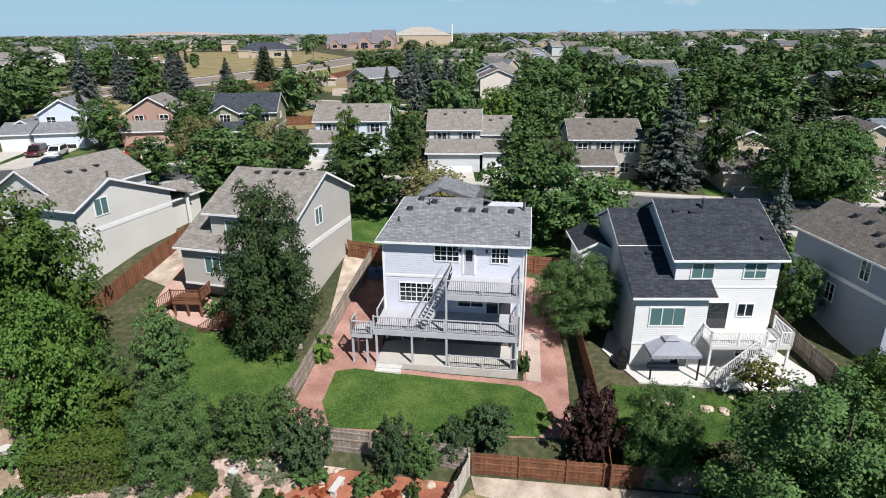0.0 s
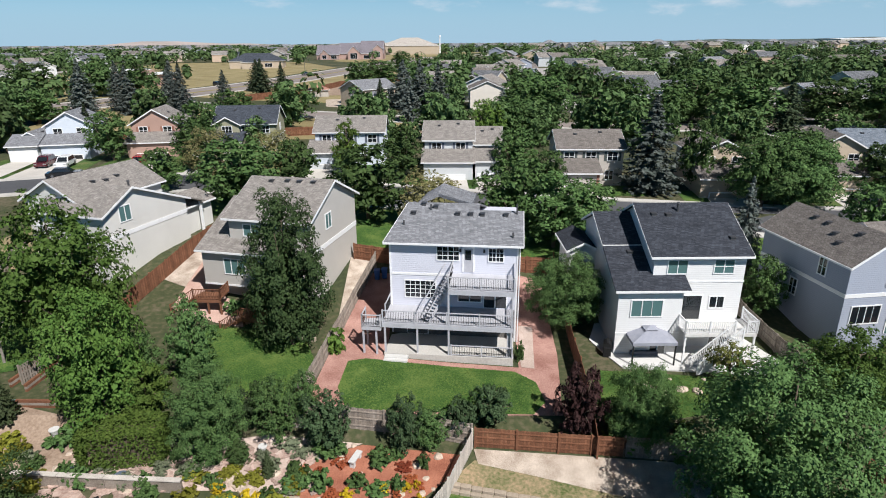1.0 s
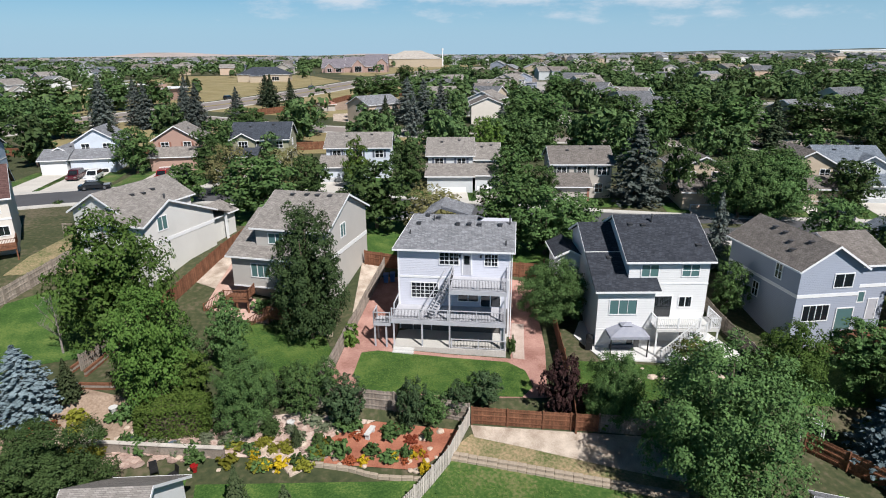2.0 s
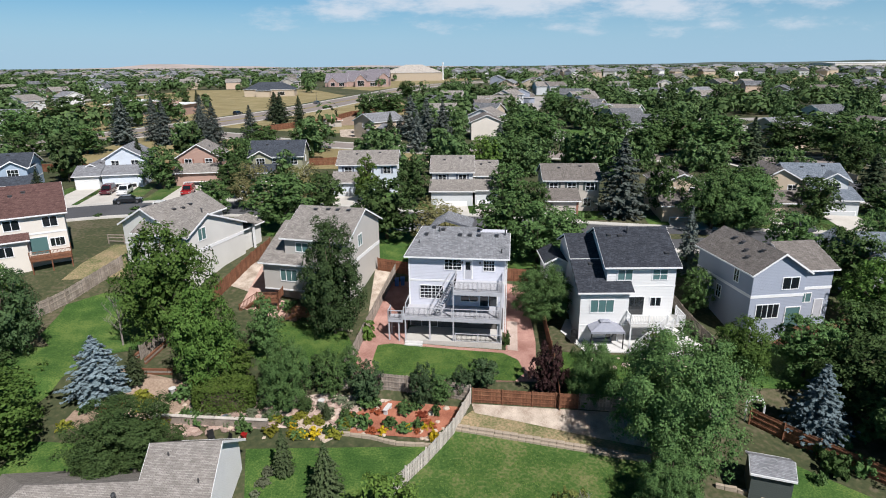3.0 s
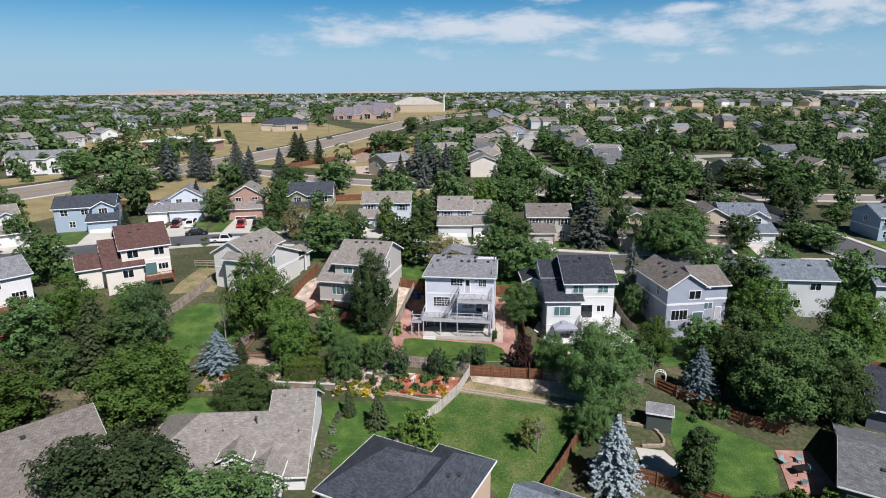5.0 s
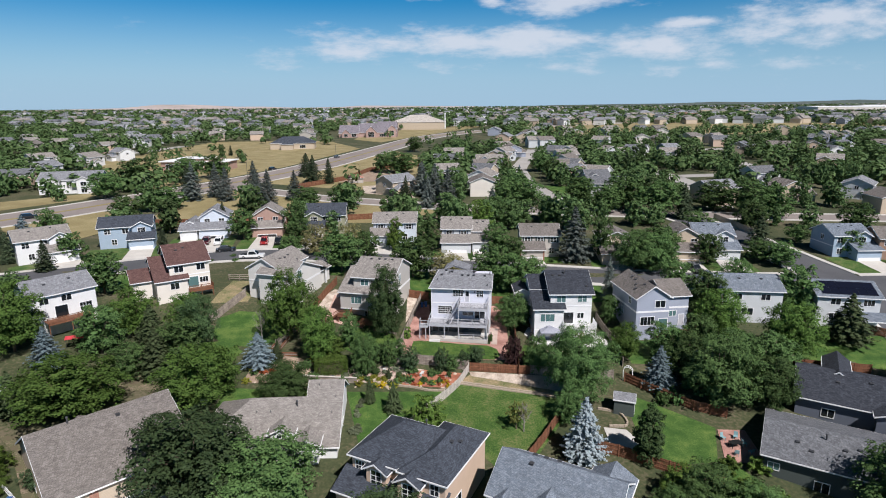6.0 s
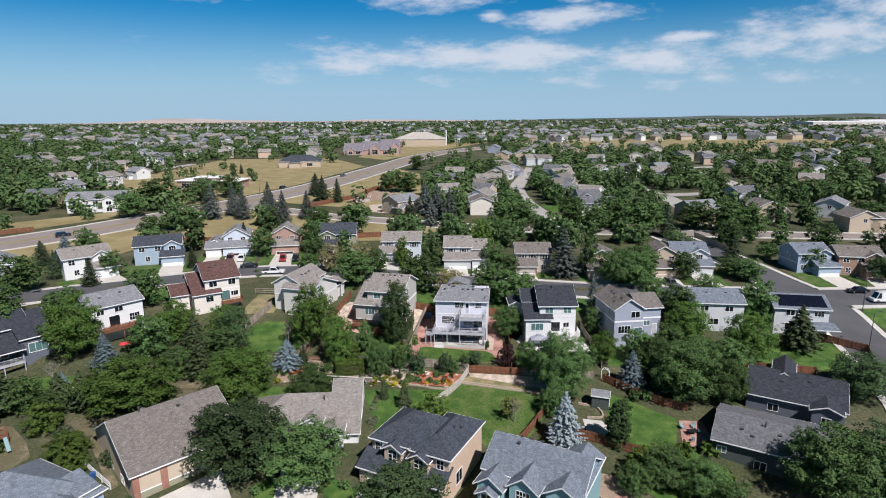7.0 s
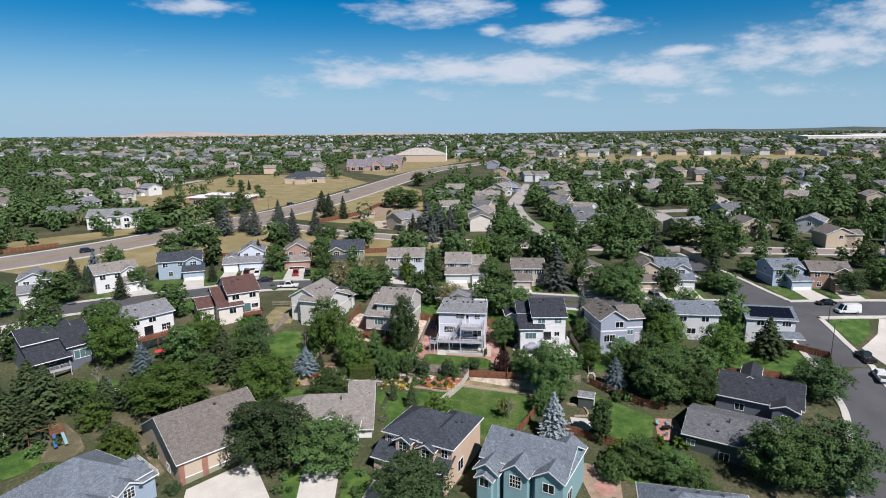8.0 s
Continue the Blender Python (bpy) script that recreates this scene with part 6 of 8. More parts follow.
TREE_WORDS = {
    "m": ("deciduous_tree", "green leafy tree with an uneven rounded crown"), "mf": ("deciduous_tree", "green leafy tree with an uneven rounded crown"), "mp": ("deciduous_tree", "full bright green maple with a rounded crown"), "fine": ("deciduous_tree", "tall green leafy garden tree with fine foliage"), "big": ("deciduous_tree", "full green leafy tree with a dense uneven crown"), "lt": ("shrub", "light yellow-green leafy shrub"), "dk": ("deciduous_tree", "broad dark green shade tree"),
    "oak": ("deciduous_tree", "dense dark green egg-shaped tree beside the deck"), "dm": ("shrub", "muted green small garden tree"), "plum": ("deciduous_tree", "purple-leaved plum tree beside the fence"),
    "wil": ("deciduous_tree", "grey-green tree with pale bare branches"), "th": ("shrub", "sparse thin-leaved young tree"), "col": ("deciduous_tree", "narrow columnar green tree on the lawn"),
    "sp": ("spruce_tree", "dark green conical spruce"), "bs": ("spruce_tree", "blue spruce with drooping boughs"), "bsd": ("spruce_tree", "tall blue-green spruce beside the street"),
    "ss": ("spruce_tree", "silvery blue spruce on the lawn"), "pine": ("pine_tree", "dark green pine with open boughs"), "con": ("conifer", "small narrow conifer on the lawn"), "far": ("deciduous_tree", "distant green leafy tree"),
}
TREE_COUNT = [0]


def tree(kind, x, y, h, r):
    if kind == "m" and (y > 52 or abs(x) > 62):
        kind = "mf"
    TREE_COUNT[0] += 1
    crown, tr, ph, pr = proto(kind, TREE_COUNT[0] % (4 if kind in ("m", "far") else 2))
    name, label = TREE_WORDS[kind]
    top = thing(name, label, "tree" if name != "shrub" else "shrub", x, y, ground(x, y) - 0.05, (TREE_COUNT[0] * 137) % 360)
    m = Matrix.Diagonal((r / pr, r / pr, h / ph, 1))
    shared("crown", crown, top, m)
    shared("trunk", tr, top, m)
    return top


tree("big", -23.4, -4.4, 8.2, 6.2)
tree("dk", -33.0, -3.0, 10.4, 7.4)
tree("dk", -9.3, -13.5, 8.5, 6.1)
tree("bs", 30.3, 18.6, 7.2, 3.0)
tree("m", 36.4, 27.6, 4.6, 2.8)
tree("m", 47.9, 41.9, 8.5, 4.1)
tree("m", 64.7, 41.2, 10.0, 4.7)
tree("mp", 55.1, 26.0, 9.8, 5.0)
tree("big", 38.0, 14.8, 10.8, 5.8)
tree("big", 44.8, 13.2, 8.4, 3.8)
tree("big", 36.6, 21.4, 7.6, 4.6)
tree("big", 43.0, 21.4, 8.2, 4.8)
tree("m", 49.6, 21.6, 7.6, 4.2)
tree("m", 33.6, 26.0, 6.2, 3.2)
tree("m", 40.8, 28.6, 6.5, 3.4)
tree("fine", 14.6, 10.6, 5.4, 2.4)
tree("pine", 68.6, 31.7, 9.0, 4.7)
tree("fine", 10.2, 37.4, 6.8, 3.5)
tree("oak", -12.8, 34.4, 13.0, 3.4)
tree("mp", -46.2, 30.8, 8.6, 3.6)
tree("mp", -56.6, 32.6, 8.8, 4.2)
tree("m", -58.2, 25.6, 8.0, 4.2)
tree("mp", -72.2, 25.6, 12.0, 5.4)
tree("bs", -65.2, 22.6, 6.8, 3.0)
tree("mp", -55.0, 11.0, 9.0, 7.6)
tree("mp", -38.2, 14.4, 8.6, 6.2)
tree("pine", -76.0, 9.0, 9.0, 5.0)
tree("pine", -81.0, 12.0, 8.5, 4.6)
tree("pine", -74.4, 1.0, 8.0, 4.2)
tree("lt", -65.0, 4.6, 5.0, 2.8)
tree("pine", -66.6, 11.0, 6.0, 3.0)
tree("pine", -62.8, 10.8, 6.6, 2.6)
tree("m", -66.0, 7.4, 4.6, 2.4)
tree("dm", -60.6, 2.0, 2.6, 1.8)
tree("m", -71.0, 9.6, 6.0, 3.2)
tree("m", -51.5, 20.0, 6.0, 3.0)
tree("dm", -51.2, -2.4, 2.6, 1.7)
tree("dm", -45.2, -11.2, 1.6, 1.3)
tree("lt", -58.0, -1.6, 4.0, 3.3)
tree("lt", -56.0, -4.0, 3.2, 2.4)
tree("m", -8.8, 58.9, 9.0, 5.2)
tree("lt", -14.0, 80.0, 8.5, 2.6)
tree("wil", -1.5, 55.7, 7.0, 4.4)
tree("m", 7.8, 53.5, 9.0, 4.4)
tree("m", 11.8, 50.5, 8.4, 4.6)
tree("m", 15.6, 53.0, 6.6, 3.8)
tree("lt", 9.1, 101.5, 9.0, 3.8)
tree("bsd", 29.0, 70.5, 13.0, 5.1)
tree("m", 36.0, 70.8, 10.0, 3.2)
tree("big", 40.8, 62.6, 9.5, 5.2)
tree("big", 45.6, 62.0, 9.0, 4.8)
tree("m", 47.1, 66.2, 9.0, 4.7)
tree("m", 60.1, 68.0, 7.0, 4.1)
tree("sp", 79.9, 82.3, 8.0, 3.9)
tree("m", 73.1, 69.5, 5.0, 4.4)
tree("m", -24.7, 62.0, 9.0, 5.3)
tree("wil", -32.8, 75.2, 8.0, 3.7)
tree("m", -56.2, 93.1, 8.5, 4.0)
tree("m", -42.6, 98.0, 9.5, 4.2)
tree("m", -69.0, 47.1, 8.5, 4.1)
tree("m", -102.8, 56.1, 9.0, 5.7)
tree("m", -82.0, 38.7, 8.0, 5.1)
tree("sp", -89.1, 60.9, 7.0, 2.6)
tree("m", -127.6, 156.9, 10.0, 6.6)
tree("m", -134.3, 196.7, 11.0, 9.6)
tree("m", -112.9, 197.9, 11.0, 6.9)
tree("m", -105.8, 210.0, 11.0, 7.2)
tree("bsd", -92.4, 151.2, 14.0, 4.7)
tree("bsd", -86.6, 158.4, 13.0, 4.2)
tree("bsd", -72.6, 160.0, 13.5, 4.4)
tree("bsd", -61.5, 138.4, 13.0, 4.2)
tree("bsd", -80.0, 150.0, 12.5, 4.0)
tree("bsd", -68.0, 147.0, 12.0, 3.8)
tree("sp", -98.0, 160.0, 12.0, 4.2)
tree("bsd", -55.0, 150.0, 11.0, 3.8)
tree("sp", -63.7, 212.2, 11.0, 5.1)
tree("sp", -56.6, 192.1, 12.0, 4.8)
tree("sp", -49.4, 189.7, 11.0, 3.4)
tree("m", -46.9, 130.7, 8.0, 5.4)
tree("m", -34.9, 137.2, 8.0, 6.6)
tree("m", -94.7, 135.3, 8.0, 6.0)
tree("m", -100.4, 118.5, 8.0, 5.1)
tree("bsd", -8.5, 157.0, 13.0, 5.4)
tree("bsd", -3.8, 148.9, 13.0, 4.6)
tree("bsd", 0.8, 141.2, 13.0, 4.0)
tree("bsd", -6.1, 133.5, 11.0, 3.3)
tree("m", -19.9, 222.4, 10.0, 9.1)
tree("m", -16.5, 324.1, 10.0, 6.0)
tree("m", 20.6, 127.7, 10.0, 7.5)
tree("m", 26.5, 129.5, 11.0, 6.0)
tree("m", 24.5, 143.5, 9.5, 5.0)
tree("m", 27.0, 160.0, 10.0, 5.2)
tree("m", 47.5, 148.0, 8.0, 4.0)
tree("m", 46.0, 132.0, 10.0, 5.6)
tree("m", 28.0, 205.0, 9.0, 4.6)
tree("m", 48.5, 196.0, 9.5, 4.4)
tree("m", 47.0, 222.0, 9.5, 5.0)
tree("m", 31.0, 240.0, 8.0, 3.6)
tree("m", 55.5, 262.0, 9.0, 4.6)
tree("bs", 31.0, 176.0, 9.0, 3.0)
tree("bsd", 14.5, 121.0, 9.0, 3.2)
tree("m", 14.3, 106.2, 9.0, 3.9)
tree("m", 59.4, 129.1, 11.0, 8.6)
tree("m", 66.5, 117.7, 11.0, 8.2)
tree("m", 51.4, 122.6, 9.0, 6.3)
tree("sp", 72.8, 112.7, 11.0, 4.0)
tree("m", 87.5, 123.5, 10.0, 7.4)
tree("m", 96.8, 118.8, 11.0, 7.2)
tree("m", 101.5, 113.4, 10.0, 6.0)
tree("m", 121.2, 68.0, 9.0, 4.8)
tree("m", 150.1, 124.6, 9.0, 6.4)
tree("bs", -108.0, 82.7, 9.0, 3.8)
tree("m", -108.8, 93.4, 9.0, 3.6)
tree("sp", -115.8, 84.1, 7.0, 3.4)
tree("plum", 8.4, 23.9, 5.5, 1.8)
tree("dm", 2.5, 24.9, 2.9, 1.6)
tree("dm", -3.2, 23.2, 4.2, 1.3)
tree("dm", 0.4, 24.2, 2.8, 1.2)
tree("m", -1.5, 23.3, 3.0, 1.3)
tree("fine", 12.4, 23.2, 6.4, 2.2)
tree("th", 20.7, 28.8, 3.5, 1.8)
tree("m", 11.0, 23.3, 3.5, 1.1)
tree("m", 28.4, 38.8, 5.5, 2.0)

tree("pine", -62.0, 29.0, 6.0, 3.0)
tree("pine", -47.0, 20.5, 8.0, 3.4)
tree("pine", -50.5, 27.0, 8.0, 3.4)
tree("m", -78.0, -6.0, 7.0, 4.5)
tree("m", -88.0, 28.0, 9.0, 4.6)
tree("lt", 25.0, -4.0, 4.5, 2.8)
tree("th", 7.0, 9.0, 4.5, 1.6)
tree("m", 64.0, 84.0, 9.0, 4.5)
tree("m", 86.0, 98.0, 9.0, 4.6)
tree("m", -38.0, 70.5, 6.0, 3.0)
tree("m", -96.0, 40.0, 8.5, 4.5)
tree("m", -112.0, 48.0, 8.5, 4.5)
tree("m", 112.0, 92.0, 9.0, 5.0)
tree("m", 132.0, 90.0, 9.0, 5.0)
tree("big", 48.4, -8.8, 10.8, 6.2)
tree("dk", 56.6, -9.4, 11.0, 6.4)
tree("ss", 14.9, 3.0, 8.8, 3.2)
tree("col", 22.9, 2.4, 7.6, 1.95)
tree("dk", 70.0, 15.5, 7.8, 5.6)
tree("big", 27.0, -5.5, 6.0, 3.8)
tree("big", 31.5, -8.5, 5.5, 3.4)
tree("big", 22.5, -7.5, 4.5, 2.6)
tree("m", 33.5, -13.0, 5.5, 3.0)
tree("m", 44.0, 47.5, 8.0, 3.8)
tree("m", 57.5, 50.0, 7.5, 3.4)
tree("m", 75.5, 65.0, 6.0, 3.8)
tree("m", 50.5, 70.5, 8.5, 4.2)
tree("m", 96.5, 72.0, 6.5, 3.2)
tree("dk", 109.5, 64.5, 6.5, 4.4)
tree("m", 129.0, 66.0, 8.0, 4.6)
tree("m", 91.0, 84.5, 5.0, 3.2)
tree("pine", -80.0, 3.5, 8.0, 4.0)
tree("bs", -68.4, 15.0, 4.0, 1.5)
tree("m", -93.5, 27.0, 8.0, 4.4)
tree("m", -20.0, 72.0, 7.0, 3.4)
tree("m", -5.5, 79.0, 8.0, 3.2)
tree("m", 11.5, 78.0, 7.5, 3.6)
tree("m", 15.0, 70.0, 6.0, 2.8)
tree("m", -38.5, 84.0, 7.5, 3.4)
tree("wil", -25.0, 80.0, 7.0, 3.6)
tree("sp", -71.5, 79.0, 6.0, 2.0)
tree("m", -89.0, 70.5, 6.5, 3.4)
tree("sp", -102.0, 68.0, 7.5, 2.8)
tree("m", -45.0, 24.6, 7.0, 4.2)
tree("dk", -43.6, 28.4, 9.5, 3.4)
tree("bs", -32.4, 23.7, 5.8, 3.2)
tree("pine", -29.6, 24.6, 3.8, 1.1)
tree("mp", -29.4, 32.6, 12.6, 4.9)
tree("mp", -23.1, 24.9, 9.3, 3.2)
tree("m", -18.7, 29.2, 6.9, 1.8)
tree("fine", -15.4, 22.4, 6.8, 2.4)
tree("fine", -26.0, 14.8, 6.4, 4.2)
tree("m", -11.6, 23.6, 5.0, 1.5)
tree("m", -9.9, 24.8, 4.2, 1.2)
tree("dm", -8.3, 23.4, 4.0, 1.8)
tree("con", -13.8, 14.7, 4.2, 1.0)
tree("pine", -10.2, 12.6, 4.8, 1.5)
tree("lt", -5.4, 8.6, 5.2, 2.9)
tree("fine", 17.0, 16.2, 11.6, 5.3)
tree("mp", 27.0, 25.6, 6.6, 2.9)
tree("bsd", 30.5, 47.0, 9.0, 2.0)
tree("lt", -20.6, 25.4, 4.0, 1.8)
tree("dm", -13.0, 24.6, 3.2, 1.3)
tree("m", -21.5, 27.5, 5.0, 1.5)
tree("mp", 46.8, 34.0, 9.0, 4.5)


def far_scatter():
    rng = np.random.default_rng(7)
    lines = [ARTERY, AWAY, BACKROAD, STREET, CROSS, EAST] + FAR_STREETS
    pts = np.array([p for ln in lines for p in ln])
    wid = np.concatenate([[w] * len(ln) for ln, w in zip(lines, (14, 8, 8, 8, 9, 8) + (7,) * len(FAR_STREETS))])

    def clear(x, y, extra=0.0):
        return np.all(np.hypot(pts[:, 0] - x, pts[:, 1] - y) > wid + extra)

    def in_field(x, y):
        if -95 < x < -8 and 165 < y < 330 and x > -0.33 * (y - 170) - 70 + 0.45 * (y - 165) * 0:
            return True
        if -185 < x < -55 and 200 < y < 420:
            return True
        if -105 < x < 50 and 330 < y < 600:
            return True
        return 120 < x < 460 and 480 < y < 660
    # houses in rows beyond the back road
    walls = [S_TAN, S_PALE, S_BEIGE, S_PALE, S_CREAM, S_WHITE, S_GREY, S_TAN, S_PEACH]
    roofs = [R_GREY, R_TAN, R_BROWN, R_MID, R_TAN]
    spots = []
    for row in range(0, 12):
        for col in range(-16, 26):
            x = col * 22 + (row % 2) * 8 + rng.uniform(-7, 7)
            y = 168 + row * 36 + (row % 2) * -6 + rng.uniform(-9, 9) + 0.12 * abs(x)
            if rng.random() < 0.4:
                continue
            if abs(x) > 0.78 * (y + 95) or not clear(x, y, 9) or in_field(x, y) or (x < -20 and y < 260 and x > -180):
                continue
            spots.append((x, y))
    for x, y in [(16, 176), (18, 194), (20, 213), (24, 233), (29, 253), (36, 273), (43, 291), (66, 350), (60, 152), (61, 171), (59, 191), (60, 211), (63, 232), (67, 253), (74, 275), (150, 95), (175, 88), (142, 120), (170, 118), (196, 92), (120, 140), (150, 145), (95, 140)]:
        spots.append((x, y))
    for i, (x, y) in enumerate(spots):
        w, d = rng.uniform(9, 13), rng.uniform(9, 11)
        yaw = rng.choice([0, 90, 20, -25, 60]) + rng.uniform(-14, 14)
        vols = [(-w / 2, w / 2, -d / 2, d / 2, -1, 5.2, "x", 0.45)]
        wins = []
        if y < 330:
            vols.append((-w / 2, 0.5, -d / 2 - 2.5, -d / 2 + 3, -1, rng.choice([2.8, 5.1]), "y", 0.5))
            wins = [(0, "s", w * 0.28, 3.4, 1.5, 1.2), (1, "s", -w / 4, 1.0, 2.6, 1.4), (0, "e", 0, 3.4, 1.2, 1.2), (0, "w", 0, 3.4, 1.2, 1.2)]
        house("distant two-storey house among trees", x, y, yaw, ground(x, y), walls[int(rng.integers(9))], roofs[int(rng.integers(5))], vols, wins, group="houses of the far suburb")
    hx = np.array(spots)
    # single trees of the middle distance
    made = 0
    while made < 110:
        y = 100 + 230 * rng.random() ** 1.35
        x = rng.uniform(-0.8, 0.8) * (y + 95)
        if not clear(x, y, 3) or np.min(np.hypot(hx[:, 0] - x, hx[:, 1] - y)) < 9 or (in_field(x, y) and rng.random() < 0.93):
            continue
        if x < -20 and y < 190 and rng.random() < 0.75:
            continue
        k = "far" if rng.random() < 0.88 else "sp"
        hh = rng.uniform(6, 10.5)
        tree(k, x, y, hh, hh * rng.uniform(0.3, 0.43) if k == "far" else hh * 0.28)
        made += 1
    # tree cover behind and between the houses
    crowns = []
    for k in range(4):
        me = proto("far", k)[0]
        co = np.empty(len(me.vertices) * 3)
        me.vertices.foreach_get("co", co)
        crowns.append(co.reshape(-1, 3))
    got, vs = 0, []
    while got < 350:
        y = 98 + 330 * rng.random() ** 1.5
        x = rng.uniform(-0.8, 0.85) * (y + 95)
        if not clear(x, y, 3) or np.min(np.hypot(hx[:, 0] - x, hx[:, 1] - y)) < 8 or (in_field(x, y) and rng.random() < 0.95) or (x < -15 and y < 200 and rng.random() < 0.8):
            got += 0.01
            continue
        hh = rng.uniform(5.5, 11.5)
        rr = hh * rng.uniform(0.29, 0.46)
        a = rng.uniform(0, 6.28)
        c, s = math.cos(a), math.sin(a)
        v = crowns[int(rng.integers(4))].reshape(-1, 4, 3)
        v = v[rng.random(len(v)) < (0.62 if y < 200 else 0.34)].reshape(-1, 3)
        v = v * np.array([rr / 3.8, rr / 3.8, hh / 9.0])
        vs.append(np.stack([v[:, 0] * c - v[:, 1] * s + x, v[:, 0] * s + v[:, 1] * c + y, v[:, 2] + ground(x, y) - 0.3], 1))
        got += 1
    v = np.concatenate(vs)
    n = len(v) // 4
    me = bpy.data.meshes.new("mid_woods")
    me.vertices.add(4 * n)
    me.vertices.foreach_set("co", v.ravel())
    me.loops.add(4 * n)
    me.loops.foreach_set("vertex_index", np.arange(4 * n))
    me.polygons.add(n)
    me.polygons.foreach_set("loop_start", np.arange(0, 4 * n, 4))
    me.update(calc_edges=True)
    me.materials.append(LEAF["far"])
    tagged(new("mid_woods", me), "green suburban trees standing between the far houses", "woods", kind="stuff")
    # woods and roofs out to the horizon
    cs, ns, ss = [], [], []
    for band, (y0, y1, n, per, size) in enumerate([(170, 700, 3000, 44, 1.0), (700, 1500, 4200, 15, 1.9), (1500, 4700, 6000, 7, 3.4)]):
        got = 0
        while got < n:
            y = rng.uniform(y0, y1)
            x = rng.uniform(-0.85, 0.85) * (y + 95)
            near = y < 660
            if near and (not clear(x, y, 3) or (in_field(x, y) and rng.random() < 0.95) or np.min(np.hypot(hx[:, 0] - x, hx[:, 1] - y)) < 8):
                got += 0.02
                continue
            hh = rng.uniform(5.5, 10.5)
            rr = hh * rng.uniform(0.36, 0.54) * (1 if band == 0 else 1.25)
            d = unit(rng.normal(size=(per, 3)))
            k = rng.uniform(0.6, 1.05, per)
            c = d * k[:, None] * np.array([rr, rr, hh * 0.42]) + np.array([x, y, ground(x, y) + hh * 0.52])
            cs.append(c)
            ns.append(unit(d + np.array([0, 0, 0.5])))
            ss.append(rng.uniform(0.7, 1.3, per) * size)
            got += 1
    me = cards_mesh("far_woods", np.concatenate(cs), np.concatenate(ns), np.concatenate(ss), LEAF["far"], rng, 1.1)
    tagged(new("far_woods", me), "distant suburban tree cover reaching to the horizon", "woods", kind="stuff")
    for k, (wm, rm, n) in enumerate([(S_WHITE, R_GREY, 300), (S_TAN, R_TAN, 270), (S_PALE, R_MID, 270)]):
        bw, brf = [], []
        fw, fr = [], []
        for i in range(n):
            y = 640 + 3000 * rng.random() ** 1.8
            x = rng.uniform(-0.85, 0.85) * (y + 95)
            w, d, h = rng.uniform(9, 15), rng.uniform(9, 12), rng.uniform(5, 6.5)
            a = rng.uniform(0, 3.14)
            ca, sa = math.cos(a), math.sin(a)
            g = ground(x, y)
            b0 = len(bw)
            for z in (g - 1, g + h):
                for u, v in ((-w, -d), (w, -d), (w, d), (-w, d)):
                    bw.append((x + (u * ca - v * sa) / 2, y + (u * sa + v * ca) / 2, z))
            fw += [(b0, b0 + 1, b0 + 5, b0 + 4), (b0 + 1, b0 + 2, b0 + 6, b0 + 5), (b0 + 2, b0 + 3, b0 + 7, b0 + 6), (b0 + 3, b0, b0 + 4, b0 + 7)]
            b0 = len(brf)
            for u, v, z in ((-w - 1, -d - 1, h), (w + 1, -d - 1, h), (w + 1, d + 1, h), (-w - 1, d + 1, h), (-w, 0, h + 3), (w, 0, h + 3)):
                brf.append((x + (u * ca - v * sa) / 2, y + (u * sa + v * ca) / 2, g + z))
            fr += [(b0, b0 + 1, b0 + 5, b0 + 4), (b0 + 2, b0 + 3, b0 + 4, b0 + 5), (b0 + 1, b0 + 2, b0 + 5), (b0 + 3, b0, b0 + 4)]
        top = thing("far_houses", "distant rows of suburban houses towards the horizon", "houses", 0, 0, 0, kind="stuff")
        for nm, vv, ff, mt in (("walls", bw, fw, wm), ("roofs", brf, fr, rm)):
            me = bpy.data.meshes.new(nm)
            me.from_pydata(vv, [], ff)
            me.materials.append(mt)
            ob = new(nm, me)
            ob.parent = top


far_scatter()


# ---- distant hills ----
def hills(label, x0, x1, y, tops, material):
    bm = bmesh.new()
    n = len(tops)
    rows = []
    for j, (dy, k) in enumerate(((0, 0.0), (250, 0.7), (420, 1.0), (700, 0.75))):
        rows.append([bm.verts.new((x0 + (x1 - x0) * i / (n - 1), y + dy, 13 + tops[i] * k + (4 * math.sin(i * 2.3 + j) if 0 < k else 0))) for i in range(n)])
    for a, b in zip(rows, rows[1:]):
        for i in range(n - 1):
            bm.faces.new((a[i], a[i + 1], b[i + 1], b[i]))
    tagged(new("hill", mesh_of("hill", bm, material, True)), label, "hill", kind="structure")


# left hills: distance haze is mixed into the pale pinkish base colour
hills("low hills on the horizon, paled by haze in their colour", -3300, 500, 4000, [0, 2, 5, 8, 18, 34, 36, 22, 14, 10, 8, 16, 20, 10, 6, 4], surface("hazy_hill", (0.34, 0.29, 0.26), (0.46, 0.39, 0.36), 0.004, 0.05, 0.95, 0.0))
hills("low wooded rise on the horizon", 300, 4400, 4100, [0, 6, 10, 13, 20, 23, 20, 27, 30, 26, 24, 25], surface("wooded_hill", (0.05, 0.07, 0.06), (0.11, 0.13, 0.115), 0.004, 0.05, 0.95, 0.0))


# ---- fences ----
POST_MESH = {}


